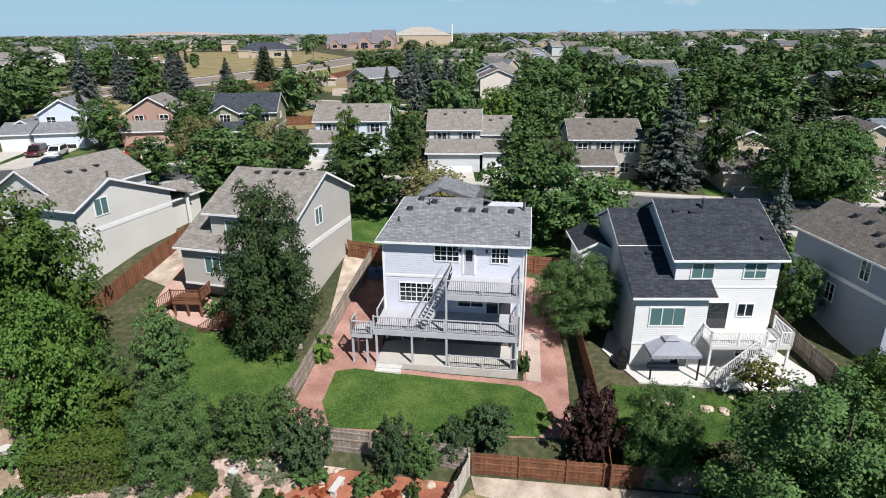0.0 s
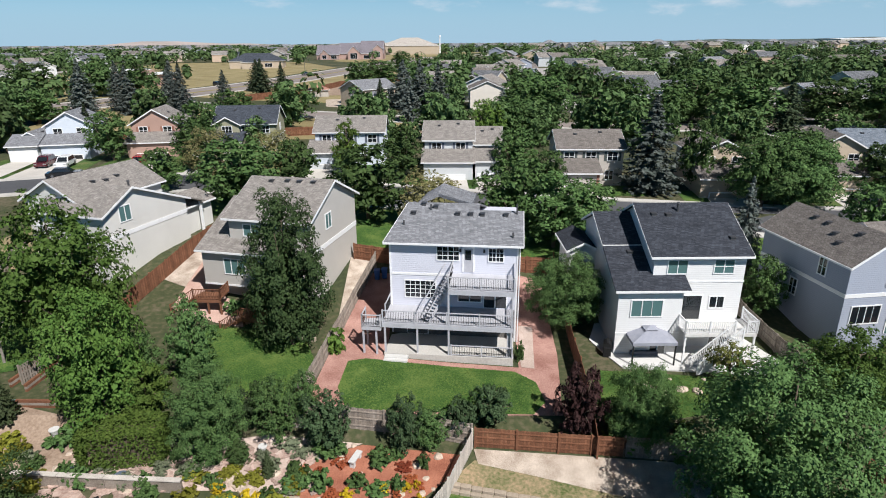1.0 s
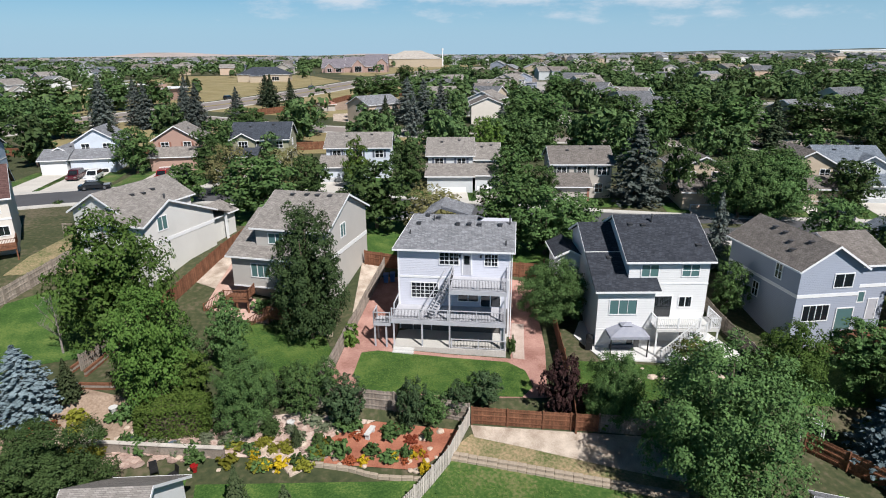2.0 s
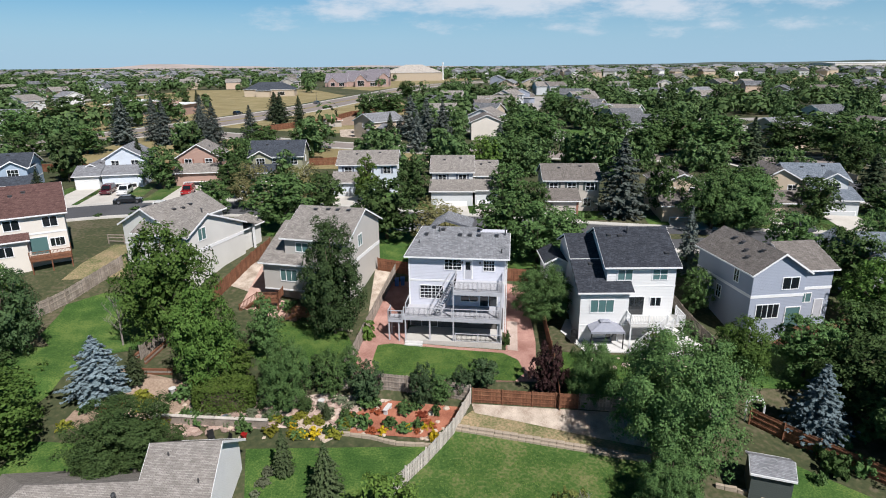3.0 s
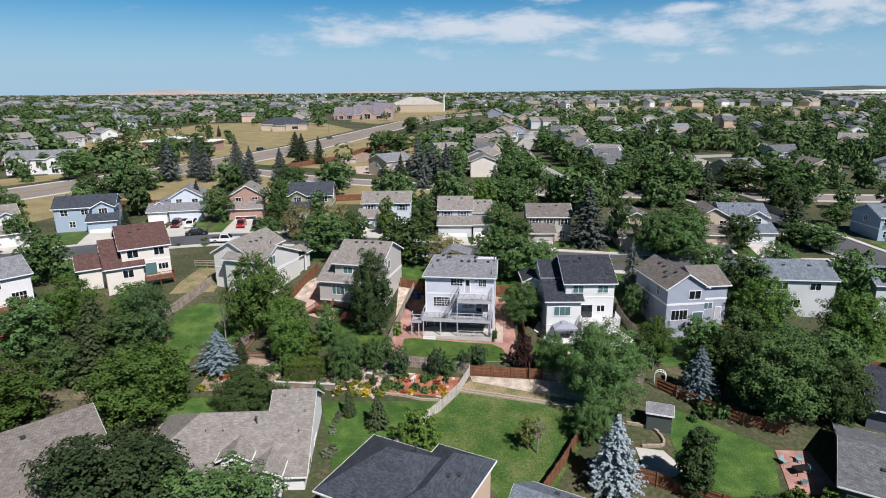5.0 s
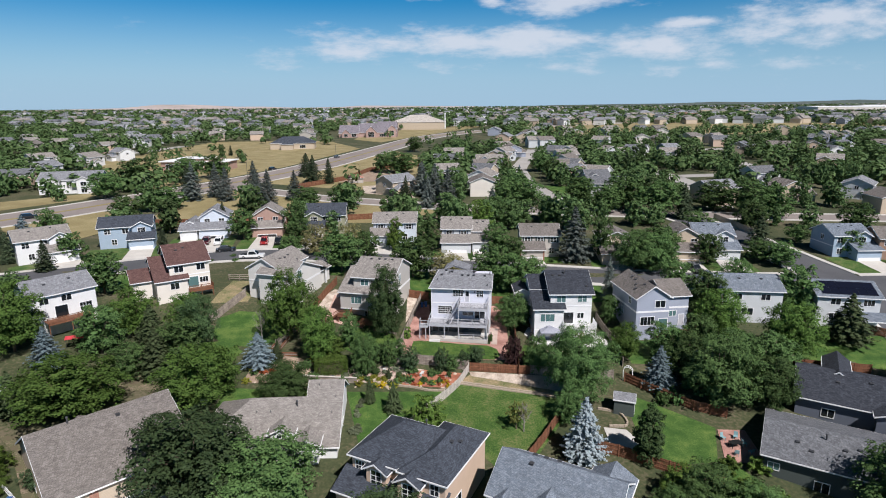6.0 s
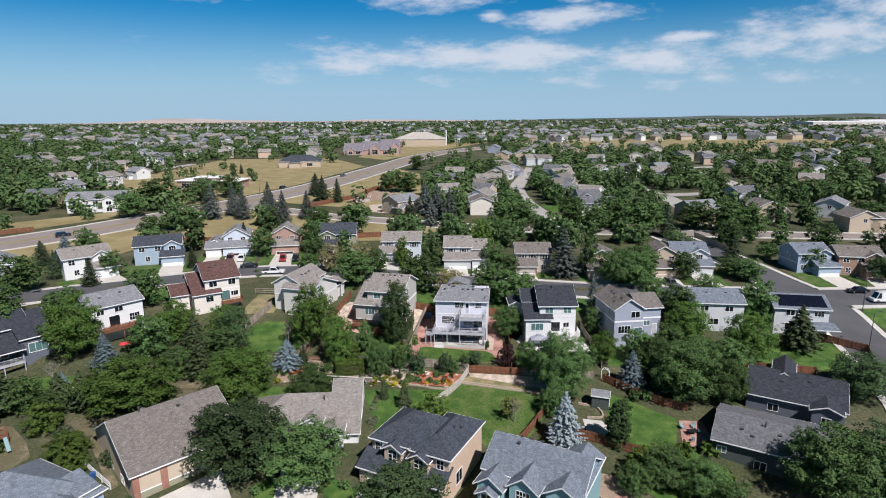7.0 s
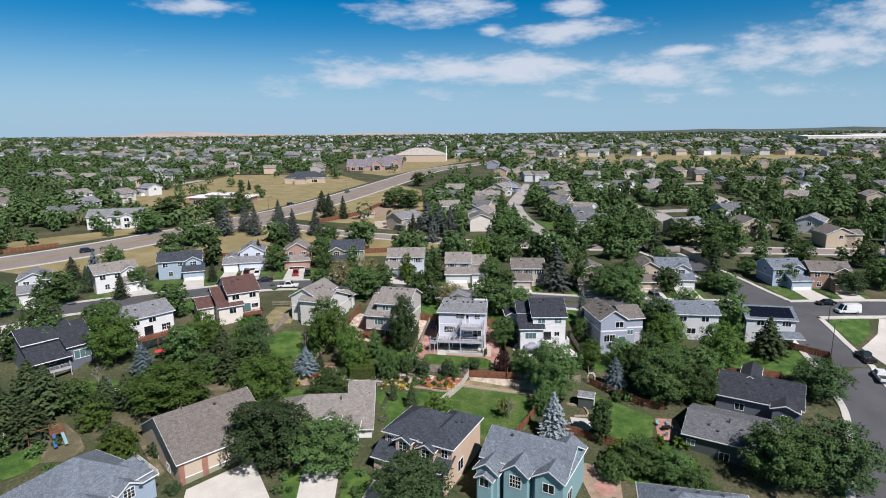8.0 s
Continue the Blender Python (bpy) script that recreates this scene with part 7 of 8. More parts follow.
def fence(label, line, h, material, style="boards"):
    """Board fence along ground points: posts, and a panel of boards and rails for each bay."""
    pts = []
    for (x0, y0), (x1, y1) in zip(line, line[1:]):
        n = max(1, round(math.hypot(x1 - x0, y1 - y0) / 2.4))
        pts += [(x0 + (x1 - x0) * k / n, y0 + (y1 - y0) * k / n) for k in range(n)]
    pts.append(line[-1])
    top = thing("fence", label, "fence", 0, 0, 0)
    rng = np.random.default_rng(int(abs(line[0][0] * 31 + line[0][1] * 7)))
    key = (material.name, h)
    if key not in POST_MESH:
        bm = bmesh.new()
        box(bm, -0.06, 0.06, -0.06, 0.06, -0.5, h + 0.08)
        POST_MESH[key] = mesh_of("post", bm, material)
    for x, y in pts:
        shared("post", POST_MESH[key], top, pose(x, y, ground(x, y)))
    for (x0, y0), (x1, y1) in zip(pts, pts[1:]):
        a, b = Vector((x0, y0, ground(x0, y0))), Vector((x1, y1, ground(x1, y1)))
        d = (b - a)
        L = d.length
        bm = bmesh.new()
        up = Vector((0, 0, 1))
        for z in (0.35, h * 0.55, h - 0.25) if style != "rail" else (0.4, h * 0.7, h):
            beam(bm, a + up * z, b + up * z, 0.05, 0.1 if style != "rail" else 0.14)
        if style != "rail":
            pitch = 0.15 if style == "boards" else 0.19
            n = max(2, int(L / pitch))
            flat = Vector((d.x, d.y, 0)).normalized()
            side = Vector((-flat.y, flat.x, 0)) * 0.035
            for i in range(n):
                c = a.lerp(b, (i + 0.5) / n) + side
                hw = flat * (L / n * (0.47 if style == "boards" else 0.33))
                z1 = h + rng.uniform(-0.03, 0.03)
                q = [c - hw, c + hw]
                th = side * 0.5
                vs = [bm.verts.new(p + o + up * z) for z in (0.03, z1) for p, o in ((q[0], -th), (q[1], -th), (q[1], th), (q[0], th))]
                for f in ((4, 5, 6, 7), (0, 1, 5, 4), (1, 2, 6, 5), (2, 3, 7, 6), (3, 0, 4, 7)):
                    bm.faces.new([vs[k] for k in f])
        tagged(part("fence_panel", bm, material, top), kind="stuff")
    return top


fence("weathered brown board fence between two gardens", [(-11.3, 24.4), (-10.2, 28.5), (-9.5, 34), (-8.4, 39.5), (-6.9, 46)], 1.7, WEATHER)
fence("stained cedar fence beside the side path", [(-24.6, 54), (-25.6, 48.5), (-26.7, 44.0), (-29.1, 35.0)], 1.7, CEDAR)
fence("grey weathered board fence behind the lawn", [(-11.3, 24.4), (-7, 24.4), (-2.2, 24.0), (1.2, 23.4)], 1.7, WEATHER)
fence("stained brown cedar fence above the gravel yard", [(1.4, 23.3), (6.8, 22.75), (11, 22.35)], 1.5, CEDAR)
fence("weathered board fence beside the dark trees", [(11, 22.35), (16.5, 21.7), (24, 21)], 1.6, WEATHER)
fence("pale spaced picket fence running down the slope", [(1.2, 23.2), (-0.5, 19.4), (-2.8, 16.0), (-5.9, 12.0), (-8, 8.8)], 1.5, surface("pale_boards", (0.42, 0.38, 0.34), (0.66, 0.61, 0.55), 1.2, 16, 0.9, 0.4, island=0.15), "spaced")
fence("dark cedar fence beside the white house", [(9.2, 22.2), (9.9, 30), (10.4, 38), (10.9, 46)], 1.7, CEDAR)
fence("cedar board fence below the shaded garden", [(25.6, 20.4), (29.5, 16.6), (33.4, 13.0), (37.4, 11.2)], 1.6, CEDAR)
fence("cedar board fence between lawns", [(14.0, 12.0), (10.5, 6.5), (6.6, 1.0), (4.6, -2.0)], 1.7, CEDAR)
fence("cedar board fence behind the teal house", [(16.5, 4.6), (19.5, 3.4), (25.0, 0.4), (30.5, -2.4)], 1.7, CEDAR)
fence("weathered fence above the lawn", [(-46.0, 36), (-44.1, 39.2), (-41.4, 47.0)], 1.7, WEATHER)
fence("weathered rail fence by the street", [(-47.5, 55.5), (-38.5, 55.2)], 1.3, WEATHER, "rail")
fence("stained cedar fence by the house", [(-9.2, 47.5), (-5.4, 46.6)], 1.7, CEDAR)
fence("stained cedar fence beside the path", [(5.8, 45.5), (10.4, 45)], 1.7, CEDAR)
fence("weathered fence between gardens", [(26.2, 40), (27.0, 31), (26.4, 24)], 1.6, WEATHER)
fence("white rail fence beside the brick garage house", [(-54.5, -3.4), (-48.9, -7.6)], 1.1, WHITE, "rail")
fence("white rail fence beside the play area", [(-78.2, 0.6), (-79.4, 5.2)], 1.1, WHITE, "rail")
fence("white rail fence below the dark grey house", [(-69.6, 13.6), (-66.6, 15.5)], 1.1, WHITE, "rail")
fence("cedar fence behind the lawns", [(44, 24), (56, 23.5), (66, 22)], 1.7, CEDAR)
fence("cedar fence at the corner garden", [(74, 36), (81, 29.5), (77, 22)], 1.7, CEDAR)
fence("pale picket fence beside the ramp", [(-29.1, 35), (-30.9, 28.5)], 1.5, WEATHER, "spaced")
fence("cedar fence along the back road", [(-60, 176), (-42, 200), (-36, 228), (-10, 250), (-8, 190)], 2.0, CEDAR)
fence("cedar fence behind the far row of houses", [(-100, 112), (-70, 112), (-42, 114), (-20, 118)], 1.8, CEDAR)
fence("cedar fence along the arterial road", [(-230, 84), (-178, 112), (-150, 132)], 1.8, CEDAR)
fence("tan fence along the side street", [(84, 92), (82, 112)], 1.8, surface("tan_boards", (0.42, 0.34, 0.25), (0.56, 0.47, 0.36), 1.2, 16, 0.9, 0.4))
fence("tan fence behind the houses", [(-4, 118), (12, 116)], 1.8, MATS["tan_boards"])


# ---- vehicles ----
def wheel_meshes():
    bm = bmesh.new()
    tube(bm, (0, -0.11, 0), (0, 0.11, 0), 0.34, 0.34, 18)
    a = mesh_of("wheel", bm, TYRE, True)
    bm = bmesh.new()
    tube(bm, (0, -0.12, 0), (0, 0.12, 0), 0.2, 0.2, 14)
    return a, mesh_of("rim", bm, RIM)


WHEELS = wheel_meshes()


def car(label, x, y, yaw, paint, kind="suv", name="car"):
    """A vehicle along its own +x: lower body, cabin, windows, lamps and wheels."""
    top = thing(name, label, "car" if name == "car" else name, x, y, ground(x, y) + 0.1, yaw)
    L, W, H = {"suv": (4.7, 1.85, 1.7), "sedan": (4.7, 1.8, 1.42), "pickup": (5.8, 1.95, 1.85), "van": (5.6, 2.0, 2.4)}[kind]
    low = 0.95 if kind in ("suv", "pickup", "van") else 0.82

    def shell(profile, half, taper):
        bm = bmesh.new()
        prism(bm, profile, "y", -half, half)
        for v in bm.verts:
            if v.co.z > low + 0.02:
                v.co.y *= taper
        bmesh.ops.bevel(bm, geom=bm.edges[:], offset=0.06, segments=2, affect="EDGES")
        return bm

    part("body", shell([(-L / 2, 0.32), (L / 2, 0.32), (L / 2, low - 0.12), (L / 2 - 0.1, low), (-L / 2, low)], W / 2, 1), paint, top, smooth=False)
    cab = {"suv": (-L / 2 + 0.05, -L / 2 + 0.35, 0.55, 1.25), "sedan": (-L / 2 + 0.5, -L / 2 + 1.2, 0.45, 1.25), "pickup": (-0.9, -0.7, 0.75, 1.5), "van": (0.8, 0.85, 1.5, 2.25)}[kind]
    part("cabin", shell([(cab[0], low - 0.03), (cab[3], low - 0.03), (cab[2], H), (cab[1], H)], W / 2 - 0.04, 0.86), paint, top)

    def glass(corners, nm):
        bm = bmesh.new()
        bm.faces.new([bm.verts.new(c) for c in corners])
        res = bmesh.ops.extrude_face_region(bm, geom=bm.faces[:])
        for v in res["geom"]:
            if isinstance(v, bmesh.types.BMVert):
                v.co += Vector((0.01, 0.012 if v.co.y > 0 else -0.012, 0.012))
        part(nm, bm, PANE, top)

    for s in (-1, 1):
        y0 = s * (W / 2 - 0.045)
        y1 = s * ((W / 2 - 0.04) * 0.86 + 0.012)
        q = [(cab[0] + 0.25, y0, low + 0.08), (cab[3] - 0.2, y0, low + 0.08), (cab[2] - 0.05, y1, H - 0.12), (cab[1] + 0.15, y1, H - 0.12)]
        glass(q, "side_window")
    q = [(cab[3] - 0.02, -W / 2 + 0.2, low + 0.06), (cab[3] - 0.02, W / 2 - 0.2, low + 0.06), (cab[2] + 0.05, W / 2 - 0.3, H - 0.08), (cab[2] + 0.05, -W / 2 + 0.3, H - 0.08)]
    glass(q, "windscreen")
    for sx in (-1, 1):
        for sy in (-1, 1):
            w = shared("wheel", WHEELS[0], top, pose(sx * L * 0.31, sy * (W / 2 - 0.1), 0.34))
            shared("rim", WHEELS[1], w, Matrix())
    for sy in (-1, 1):
        bm = bmesh.new()
        box(bm, L / 2 - 0.06, L / 2 + 0.02, sy * W * 0.36 - 0.2, sy * W * 0.36 + 0.2, low - 0.32, low - 0.14)
        part("headlight", bm, RIM, top)
    if kind == "van":
        part("cargo_box", shell([(-L / 2 + 0.03, low - 0.04), (0.95, low - 0.04), (0.95, H + 0.05), (-L / 2 + 0.1, H + 0.05)], W / 2 - 0.02, 0.92), paint, top)
    if kind == "pickup":
        bm = bmesh.new()
        box(bm, -L / 2 + 0.12, -1.0, -W / 2 + 0.14, W / 2 - 0.14, low + 0.01, low + 0.03)
        part("cargo_bed", bm, BLACK, top)
    return top


P_WHITE = glossy("white_car_paint", (0.75, 0.75, 0.75), 0.25, 0, 0.5, 0.6)
P_RED = glossy("red_car_paint", (0.30, 0.012, 0.015), 0.25, 0, 0.5, 0.6)
P_MAROON = glossy("maroon_car_paint", (0.075, 0.008, 0.016), 0.25, 0, 0.5, 0.6)
P_DARK = glossy("black_car_paint", (0.015, 0.017, 0.02), 0.22, 0, 0.5, 0.6)
P_GREY = glossy("grey_car_paint", (0.10, 0.11, 0.12), 0.25, 0.3, 0.5, 0.6)
car("maroon sport utility car parked on the drive", -64.2, 87.4, -78, P_MAROON)
car("white sport utility car parked on the drive", -60.8, 87.0, -78, P_WHITE)
car("red car parked in front of the open garage", -48.8, 87.0, -80, P_RED)
car("dark sport utility car parked on the drive", -45.2, 87.2, -80, P_DARK)
car("white pickup truck parked along the street", -47.6, 72.2, 3, P_WHITE, "pickup", "pickup_truck")
car("dark car parked along the street", -56.0, 78.6, 18, P_DARK, "sedan")
car("grey sport utility car on the drive", 54.3, 62.0, -80, P_GREY)
car("white delivery van parked at the street corner", 99.6, 50.6, 178, P_WHITE, "van", "van")
car("black car parked at the kerb", 97.6, 56.2, 178, P_DARK, "sedan")
car("dark pickup truck on the drive by the street", 88.6, 28.8, 78, P_DARK, "pickup", "pickup_truck")
car("white pickup truck at the kerb", 86.9, 22.0, 72, P_WHITE, "pickup", "pickup_truck")
car("dark car driving on the arterial road", -134, 123, 40, P_DARK, "suv")
car("dark car driving on the arterial road", -86, 236, 70, P_DARK, "suv")
car("grey car driving on the arterial road", -62, 290, 75, P_GREY, "suv")

# ---- landmarks in the distance ----
house("large pink and brown hall with steep gables and grey roof", -86, 455, -2, 11.6, siding("dusty_pink_siding", (0.44, 0.30, 0.26)), shingles("mauve_shingles", (0.17, 0.155, 0.175), (0.26, 0.235, 0.26)),
      [(0, 17, 0, 16, -1, 4.2, "x", 0.8), (16, 33, 2, 18, -1, 4.8, "x", 0.9), (24, 33, -3, 10, -1, 5.6, "y", 0.95), (33, 50, 0, 18, -1, 5.0, "x", 0.95), (43, 50, -2, 10, -1, 8.0, "y", 0.8), (3, 10, -3, 8, -1, 4.4, "y", 0.9)],
      wins=[(2, "s", 28.5, 1.0, 5, 4, 4, 2), (0, "s", 13, 1.0, 4, 2.4, 3, 1), (3, "s", 38, 1.0, 5, 2.5, 3, 1), (4, "s", 46.5, 2.0, 3, 4, 3, 2), (5, "s", 6.5, 1.0, 3, 2.6, 2, 1)], name="hall", category="building")
house("long hall with a broad pale roof", -48, 572, 0, 13.2, S_TAN, shingles("pale_roof", (0.42, 0.38, 0.34), (0.52, 0.48, 0.43)), [(0, 56, 0, 40, -1, 8, "h", 0.36), (-12, 0, 4, 24, -1, 6, "h", 0.3)], name="hall", category="building")
house("tan clinic with a hipped grey-green roof", -117, 348, 6, 9.8, S_TAN, R_SLATE, [(0, 30, 0, 16, -1, 4.5, "h", 0.5), (8, 16, -6, 4, -1, 4, "h", 0.5)], wins=[(0, "s", 22, 1, 4, 2, 3, 1)], name="clinic", category="building")


def glass_block():
    top = house("low modern building with white flat roof and dark glass", -143, 238, -6, 7.6, S_SALMON, R_GREY, [(0, 34, 0, 14, -1, 4.6, "f", 0), (8, 24, 3, 12, -1, 6.0, "f", 0), (26, 31, -1, 4, -1, 6.4, "f", 0)],
                wins=[(0, "s", 6, 0.8, 7, 2.6, 5, 1), (0, "s", 18, 0.8, 9, 2.6, 6, 1), (2, "s", 28.5, 1, 3, 3, 2, 1)], name="office", category="building")
    bm = bmesh.new()
    box(bm, -0.8, 34.8, -0.8, 14.8, 4.6, 5.0)
    box(bm, 7.4, 24.6, 2.4, 12.6, 6.0, 6.4)
    part("flat_roof", bm, WHITE, top, "white flat roof with overhang")


glass_block()
house("white two-storey apartment house with grey roof and solar panels", -159, 167, 14, 6.3, S_WHITE, R_GREY, [(0, 22, 0, 12, -1, 5.6, "x", 0.45), (3, 8, -2, 6, -1, 5.6, "y", 0.5), (14, 19, -2, 6, -1, 5.6, "y", 0.5)],
      wins=[(1, "s", 5.5, 3.4, 2, 1.4, 2, 1), (2, "s", 16.5, 3.4, 2, 1.4, 2, 1), (0, "s", 11, 3.4, 2, 1.4, 2, 1), (1, "s", 5.5, 0.6, 2, 1.6, 2, 1), (2, "s", 16.5, 0.6, 2, 1.6, 2, 1)], name="apartment_house", category="house")
house("cream house with a brown gabled roof by the back road", 9.6, 153.2, -2, 6.1, S_CREAM, R_BROWN, [(0, 9.2, 0, 12, -1, 5.4, "y", 0.42)], wins=[(0, "w", 6, 3.4, 1.2, 1.2)])
house("small salmon roofed pump house in the dry field", -41, 189, 10, 6.9, S_BEIGE, surface("clay_roof", (0.30, 0.15, 0.11), (0.42, 0.23, 0.17), 1, 8, 0.9, 0.4), [(0, 6.5, 0, 5, -1, 2.2, "h", 0.42)], name="pump_house", category="building")
for i, (x, y, w, d, h) in enumerate([(880, 1300, 300, 110, 12), (1080, 1420, 360, 120, 13)]):
    house("very long white warehouse roof in the far distance", x, y, -6, 14, S_CREAM, WHITE, [(0, w, 0, d, -1, h, "x", 0.03)], name="warehouse", category="building")
for x, y, w in ((150, 900, 60), (230, 930, 50), (330, 960, 70), (420, 1000, 50), (560, 1250, 90), (700, 1300, 80)):
    house("low brick shopping building in the distance", x, y, 3, 14, S_BROWN if w < 60 else S_TAN, R_GREY, [(0, w, 0, 22, -1, 7, "x", 0.1), (w * 0.3, w * 0.6, -4, 10, -1, 9, "h", 0.5)], name="shop_building", category="building")


def mast(label, x, y, h, r, material=WHITE, name="mast"):
    top = thing(name, label, "pole", x, y, ground(x, y))
    bm = bmesh.new()
    tube(bm, (0, 0, -0.5), (0, 0, h), r, r * 0.8, 12)
    part("pole", bm, material, top)
    bm = bmesh.new()
    tube(bm, (0, 0, h * 0.9), (0, 0, h), r * 1.3, r * 1.3, 12)
    part("collar", bm, material, top)


mast("tall white slender mast beside the hall", 9.0, 588, 17.0, 0.7)


def street_lamp(x, y, yaw):
    top = thing("street_lamp", "grey street lamp with a curved arm beside the road", "street lamp", x, y, ground(x, y), yaw)
    bm = bmesh.new()
    tube(bm, (0, 0, 0), (0, 0, 7.5), 0.1, 0.06, 8)
    part("pole", bm, METAL, top)
    bm = bmesh.new()
    tube(bm, (0, 0, 7.4), (1.6, 0, 7.9), 0.05, 0.04, 6)
    part("arm", bm, METAL, top)
    bm = bmesh.new()
    box(bm, 1.5, 2.1, -0.14, 0.14, 7.8, 7.95)
    part("lamp_head", bm, METAL, top)


for x, y, a in ((91.6, 46.0, 150), (82.5, 31.0, 20), (-118, 168, 30), (-92, 214, 30), (-64, 300, 20)):
    street_lamp(x, y, a)


# ---- garden things ----
def hedge(label, x, y, yaw, w, d, h, kind="m"):
    rng = np.random.default_rng(int(abs(x * 13 + y)))
    n = int(5200 * max(1, w * d / 8))
    p = rng.uniform(-1, 1, (n, 3))
    ax = rng.integers(0, 3, n)
    sg = np.where(rng.random(n) < 0.5, -1.0, 1.0)
    sg = np.where(ax == 2, 1.0, sg)
    for k in range(3):
        p[ax == k, k] = sg[ax == k] * rng.uniform(0.88, 1.03, (ax == k).sum())
    nr = np.zeros((n, 3))
    nr[np.arange(n), ax] = sg
    rad = np.linalg.norm(p, axis=1)[:, None]
    p = p * (1 - 0.10 * (rad - 1))
    p = p * np.array([w / 2, d / 2, h / 2]) + np.array([0, 0, h / 2])
    p[:, 2] += 0.08 * np.sin(p[:, 0] * 2.1) + 0.06 * np.sin(p[:, 1] * 3.0)
    me = cards_mesh("foliage", p, unit(nr + rng.normal(size=(n, 3)) * 0.5), rng.uniform(0.05, 0.09, n), LEAF[kind], rng)
    top = thing("hedge", label, "hedge", x, y, ground(x, y) - 0.05, yaw)
    ob = new("foliage", me)
    ob.parent = top
    bm = bmesh.new()
    box(bm, -w * 0.36, w * 0.36, -d * 0.34, d * 0.34, 0.05, h * 0.7)
    part("twig_core", bm, BARK, top)


hedge("large clipped green hedge with a flat sloping top", -20.7, 22.4, 6, 5.2, 2.6, 2.5, "lt")

SHRUB = {}


def shrub(kind, x, y, h, r, label, name="shrub"):
    """Low garden bush."""
    key = kind
    if key not in SHRUB:
        SHRUB[key] = leafy(900 + len(SHRUB), 640, 1.2, 0.8, LEAF[kind], 0.078, 0.02, 24, 0.85)[0]
    top = thing(name, label, name.replace("_", " "), x, y, ground(x, y) - 0.03, (x * 57 + y * 31) % 360)
    ob = shared("foliage", SHRUB[key], top, Matrix.Diagonal((r / 0.8, r / 0.8, h / 1.2, 1)))
    return top


LEAF["yel"] = foliage("yellow_flowers", (0.45, 0.30, 0.01), (0.65, 0.48, 0.03), 0.1)
LEAF["redf"] = foliage("rust_flowers", (0.22, 0.04, 0.02), (0.36, 0.10, 0.05), 0.1)
LEAF["gold"] = foliage("gold_foliage", (0.16, 0.17, 0.02), (0.30, 0.28, 0.05), 0.3)
LEAF["sage"] = foliage("sage_foliage", (0.10, 0.12, 0.07), (0.2, 0.22, 0.14), 0.2)
bed_rng = random.Random(5)


def on_paving(x, y):
    for pts in PAVED:
        inside = False
        for (x0, y0), (x1, y1) in zip(pts, pts[1:] + pts[:1]):
            if (y0 > y) != (y1 > y) and x < x0 + (y - y0) * (x1 - x0) / (y1 - y0):
                inside = not inside
        if inside:
            return True
    return False


def free_spot(area):
    for k in range(30):
        x, y = bed_rng.uniform(area[0], area[1]), bed_rng.uniform(area[2], area[3])
        if not on_paving(x, y):
            return x, y
    return area[0], area[2]


for kind, label, n, area, hs, rs in (
    ("m", "green garden shrub in the mulch bed", 10, (-10, -1.5, 19.4, 22.8), (0.6, 1.3), (0.4, 0.9)),
    ("redf", "rust-coloured perennial clump in the garden bed", 8, (-8.5, -1.5, 19.3, 22.0), (0.35, 0.6), (0.3, 0.7)),
    ("yel", "yellow flowering clump in the garden bed", 4, (-7.0, -2.0, 19.0, 20.2), (0.5, 0.9), (0.25, 0.45)),
    ("gold", "golden-leaved shrub beside the garden path", 14, (-16.5, -9.5, 18.6, 21.0), (0.5, 1.0), (0.4, 0.8)),
    ("sage", "sage-grey perennial clump on the slope", 26, (-27, -8, 19.8, 24.0), (0.4, 0.9), (0.4, 0.8)),
    ("m", "green shrub on the garden terrace", 24, (-33, -9, 18.5, 24.3), (0.5, 1.3), (0.35, 0.8)),
    ("gold", "golden shrub on the slope", 9, (-34, -24, 19, 24.5), (0.6, 1.2), (0.5, 0.9)),
    ("sage", "sage-grey clump beside the wall", 8, (-15.6, -14.4, 6.5, 15.5), (0.5, 1.0), (0.4, 0.7)),
    ("m", "green shrub against the fence", 14, (26.5, 40, 13.5, 22), (0.8, 2.0), (0.6, 1.3)),
    ("m", "dark garden shrub beside the house", 10, (-17, -10.6, 35.2, 37.6), (0.6, 1.3), (0.5, 0.9)),
    ("lt", "light green shrub by the fence", 8, (10.5, 24, 22.2, 24.5), (0.8, 1.6), (0.6, 1.0)),
    ("m", "green shrub by the front porch", 24, (-60, 80, 68.5, 74), (0.6, 1.3), (0.5, 1.0)),
    ("m", "green shrub beside the lower houses", 9, (-31, -14.5, -13.5, -6), (0.7, 1.5), (0.6, 1.1)),
    ("lt", "light shrub beside the lower house", 8, (24, 37, -8, 1.5), (1.0, 2.4), (0.9, 1.6)),
    ("m", "green shrub in the corner garden", 10, (-72, -52, -12, 6), (0.8, 2.0), (0.7, 1.3)),
):
    for i in range(n):
        px, py = free_spot(area)
        shrub(kind, px, py, bed_rng.uniform(*hs), bed_rng.uniform(*rs), label, "flower_clump" if kind in ("yel", "redf") else "shrub")
shrub("m", -18.6, 38.6, 1.4, 1.0, "rounded green shrub beside the deck stair")
shrub("lt", -9.2, 33.4, 2.2, 0.9, "yellow-green climbing shrub at the fence corner")
shrub("m", 5.6, 32.2, 1.9, 0.4, "narrow climbing shrub at the patio corner")
shrub("yel", -2.2, 18.7, 1.1, 0.5, "bright yellow flowering shrub by the picket fence", "flower_clump")

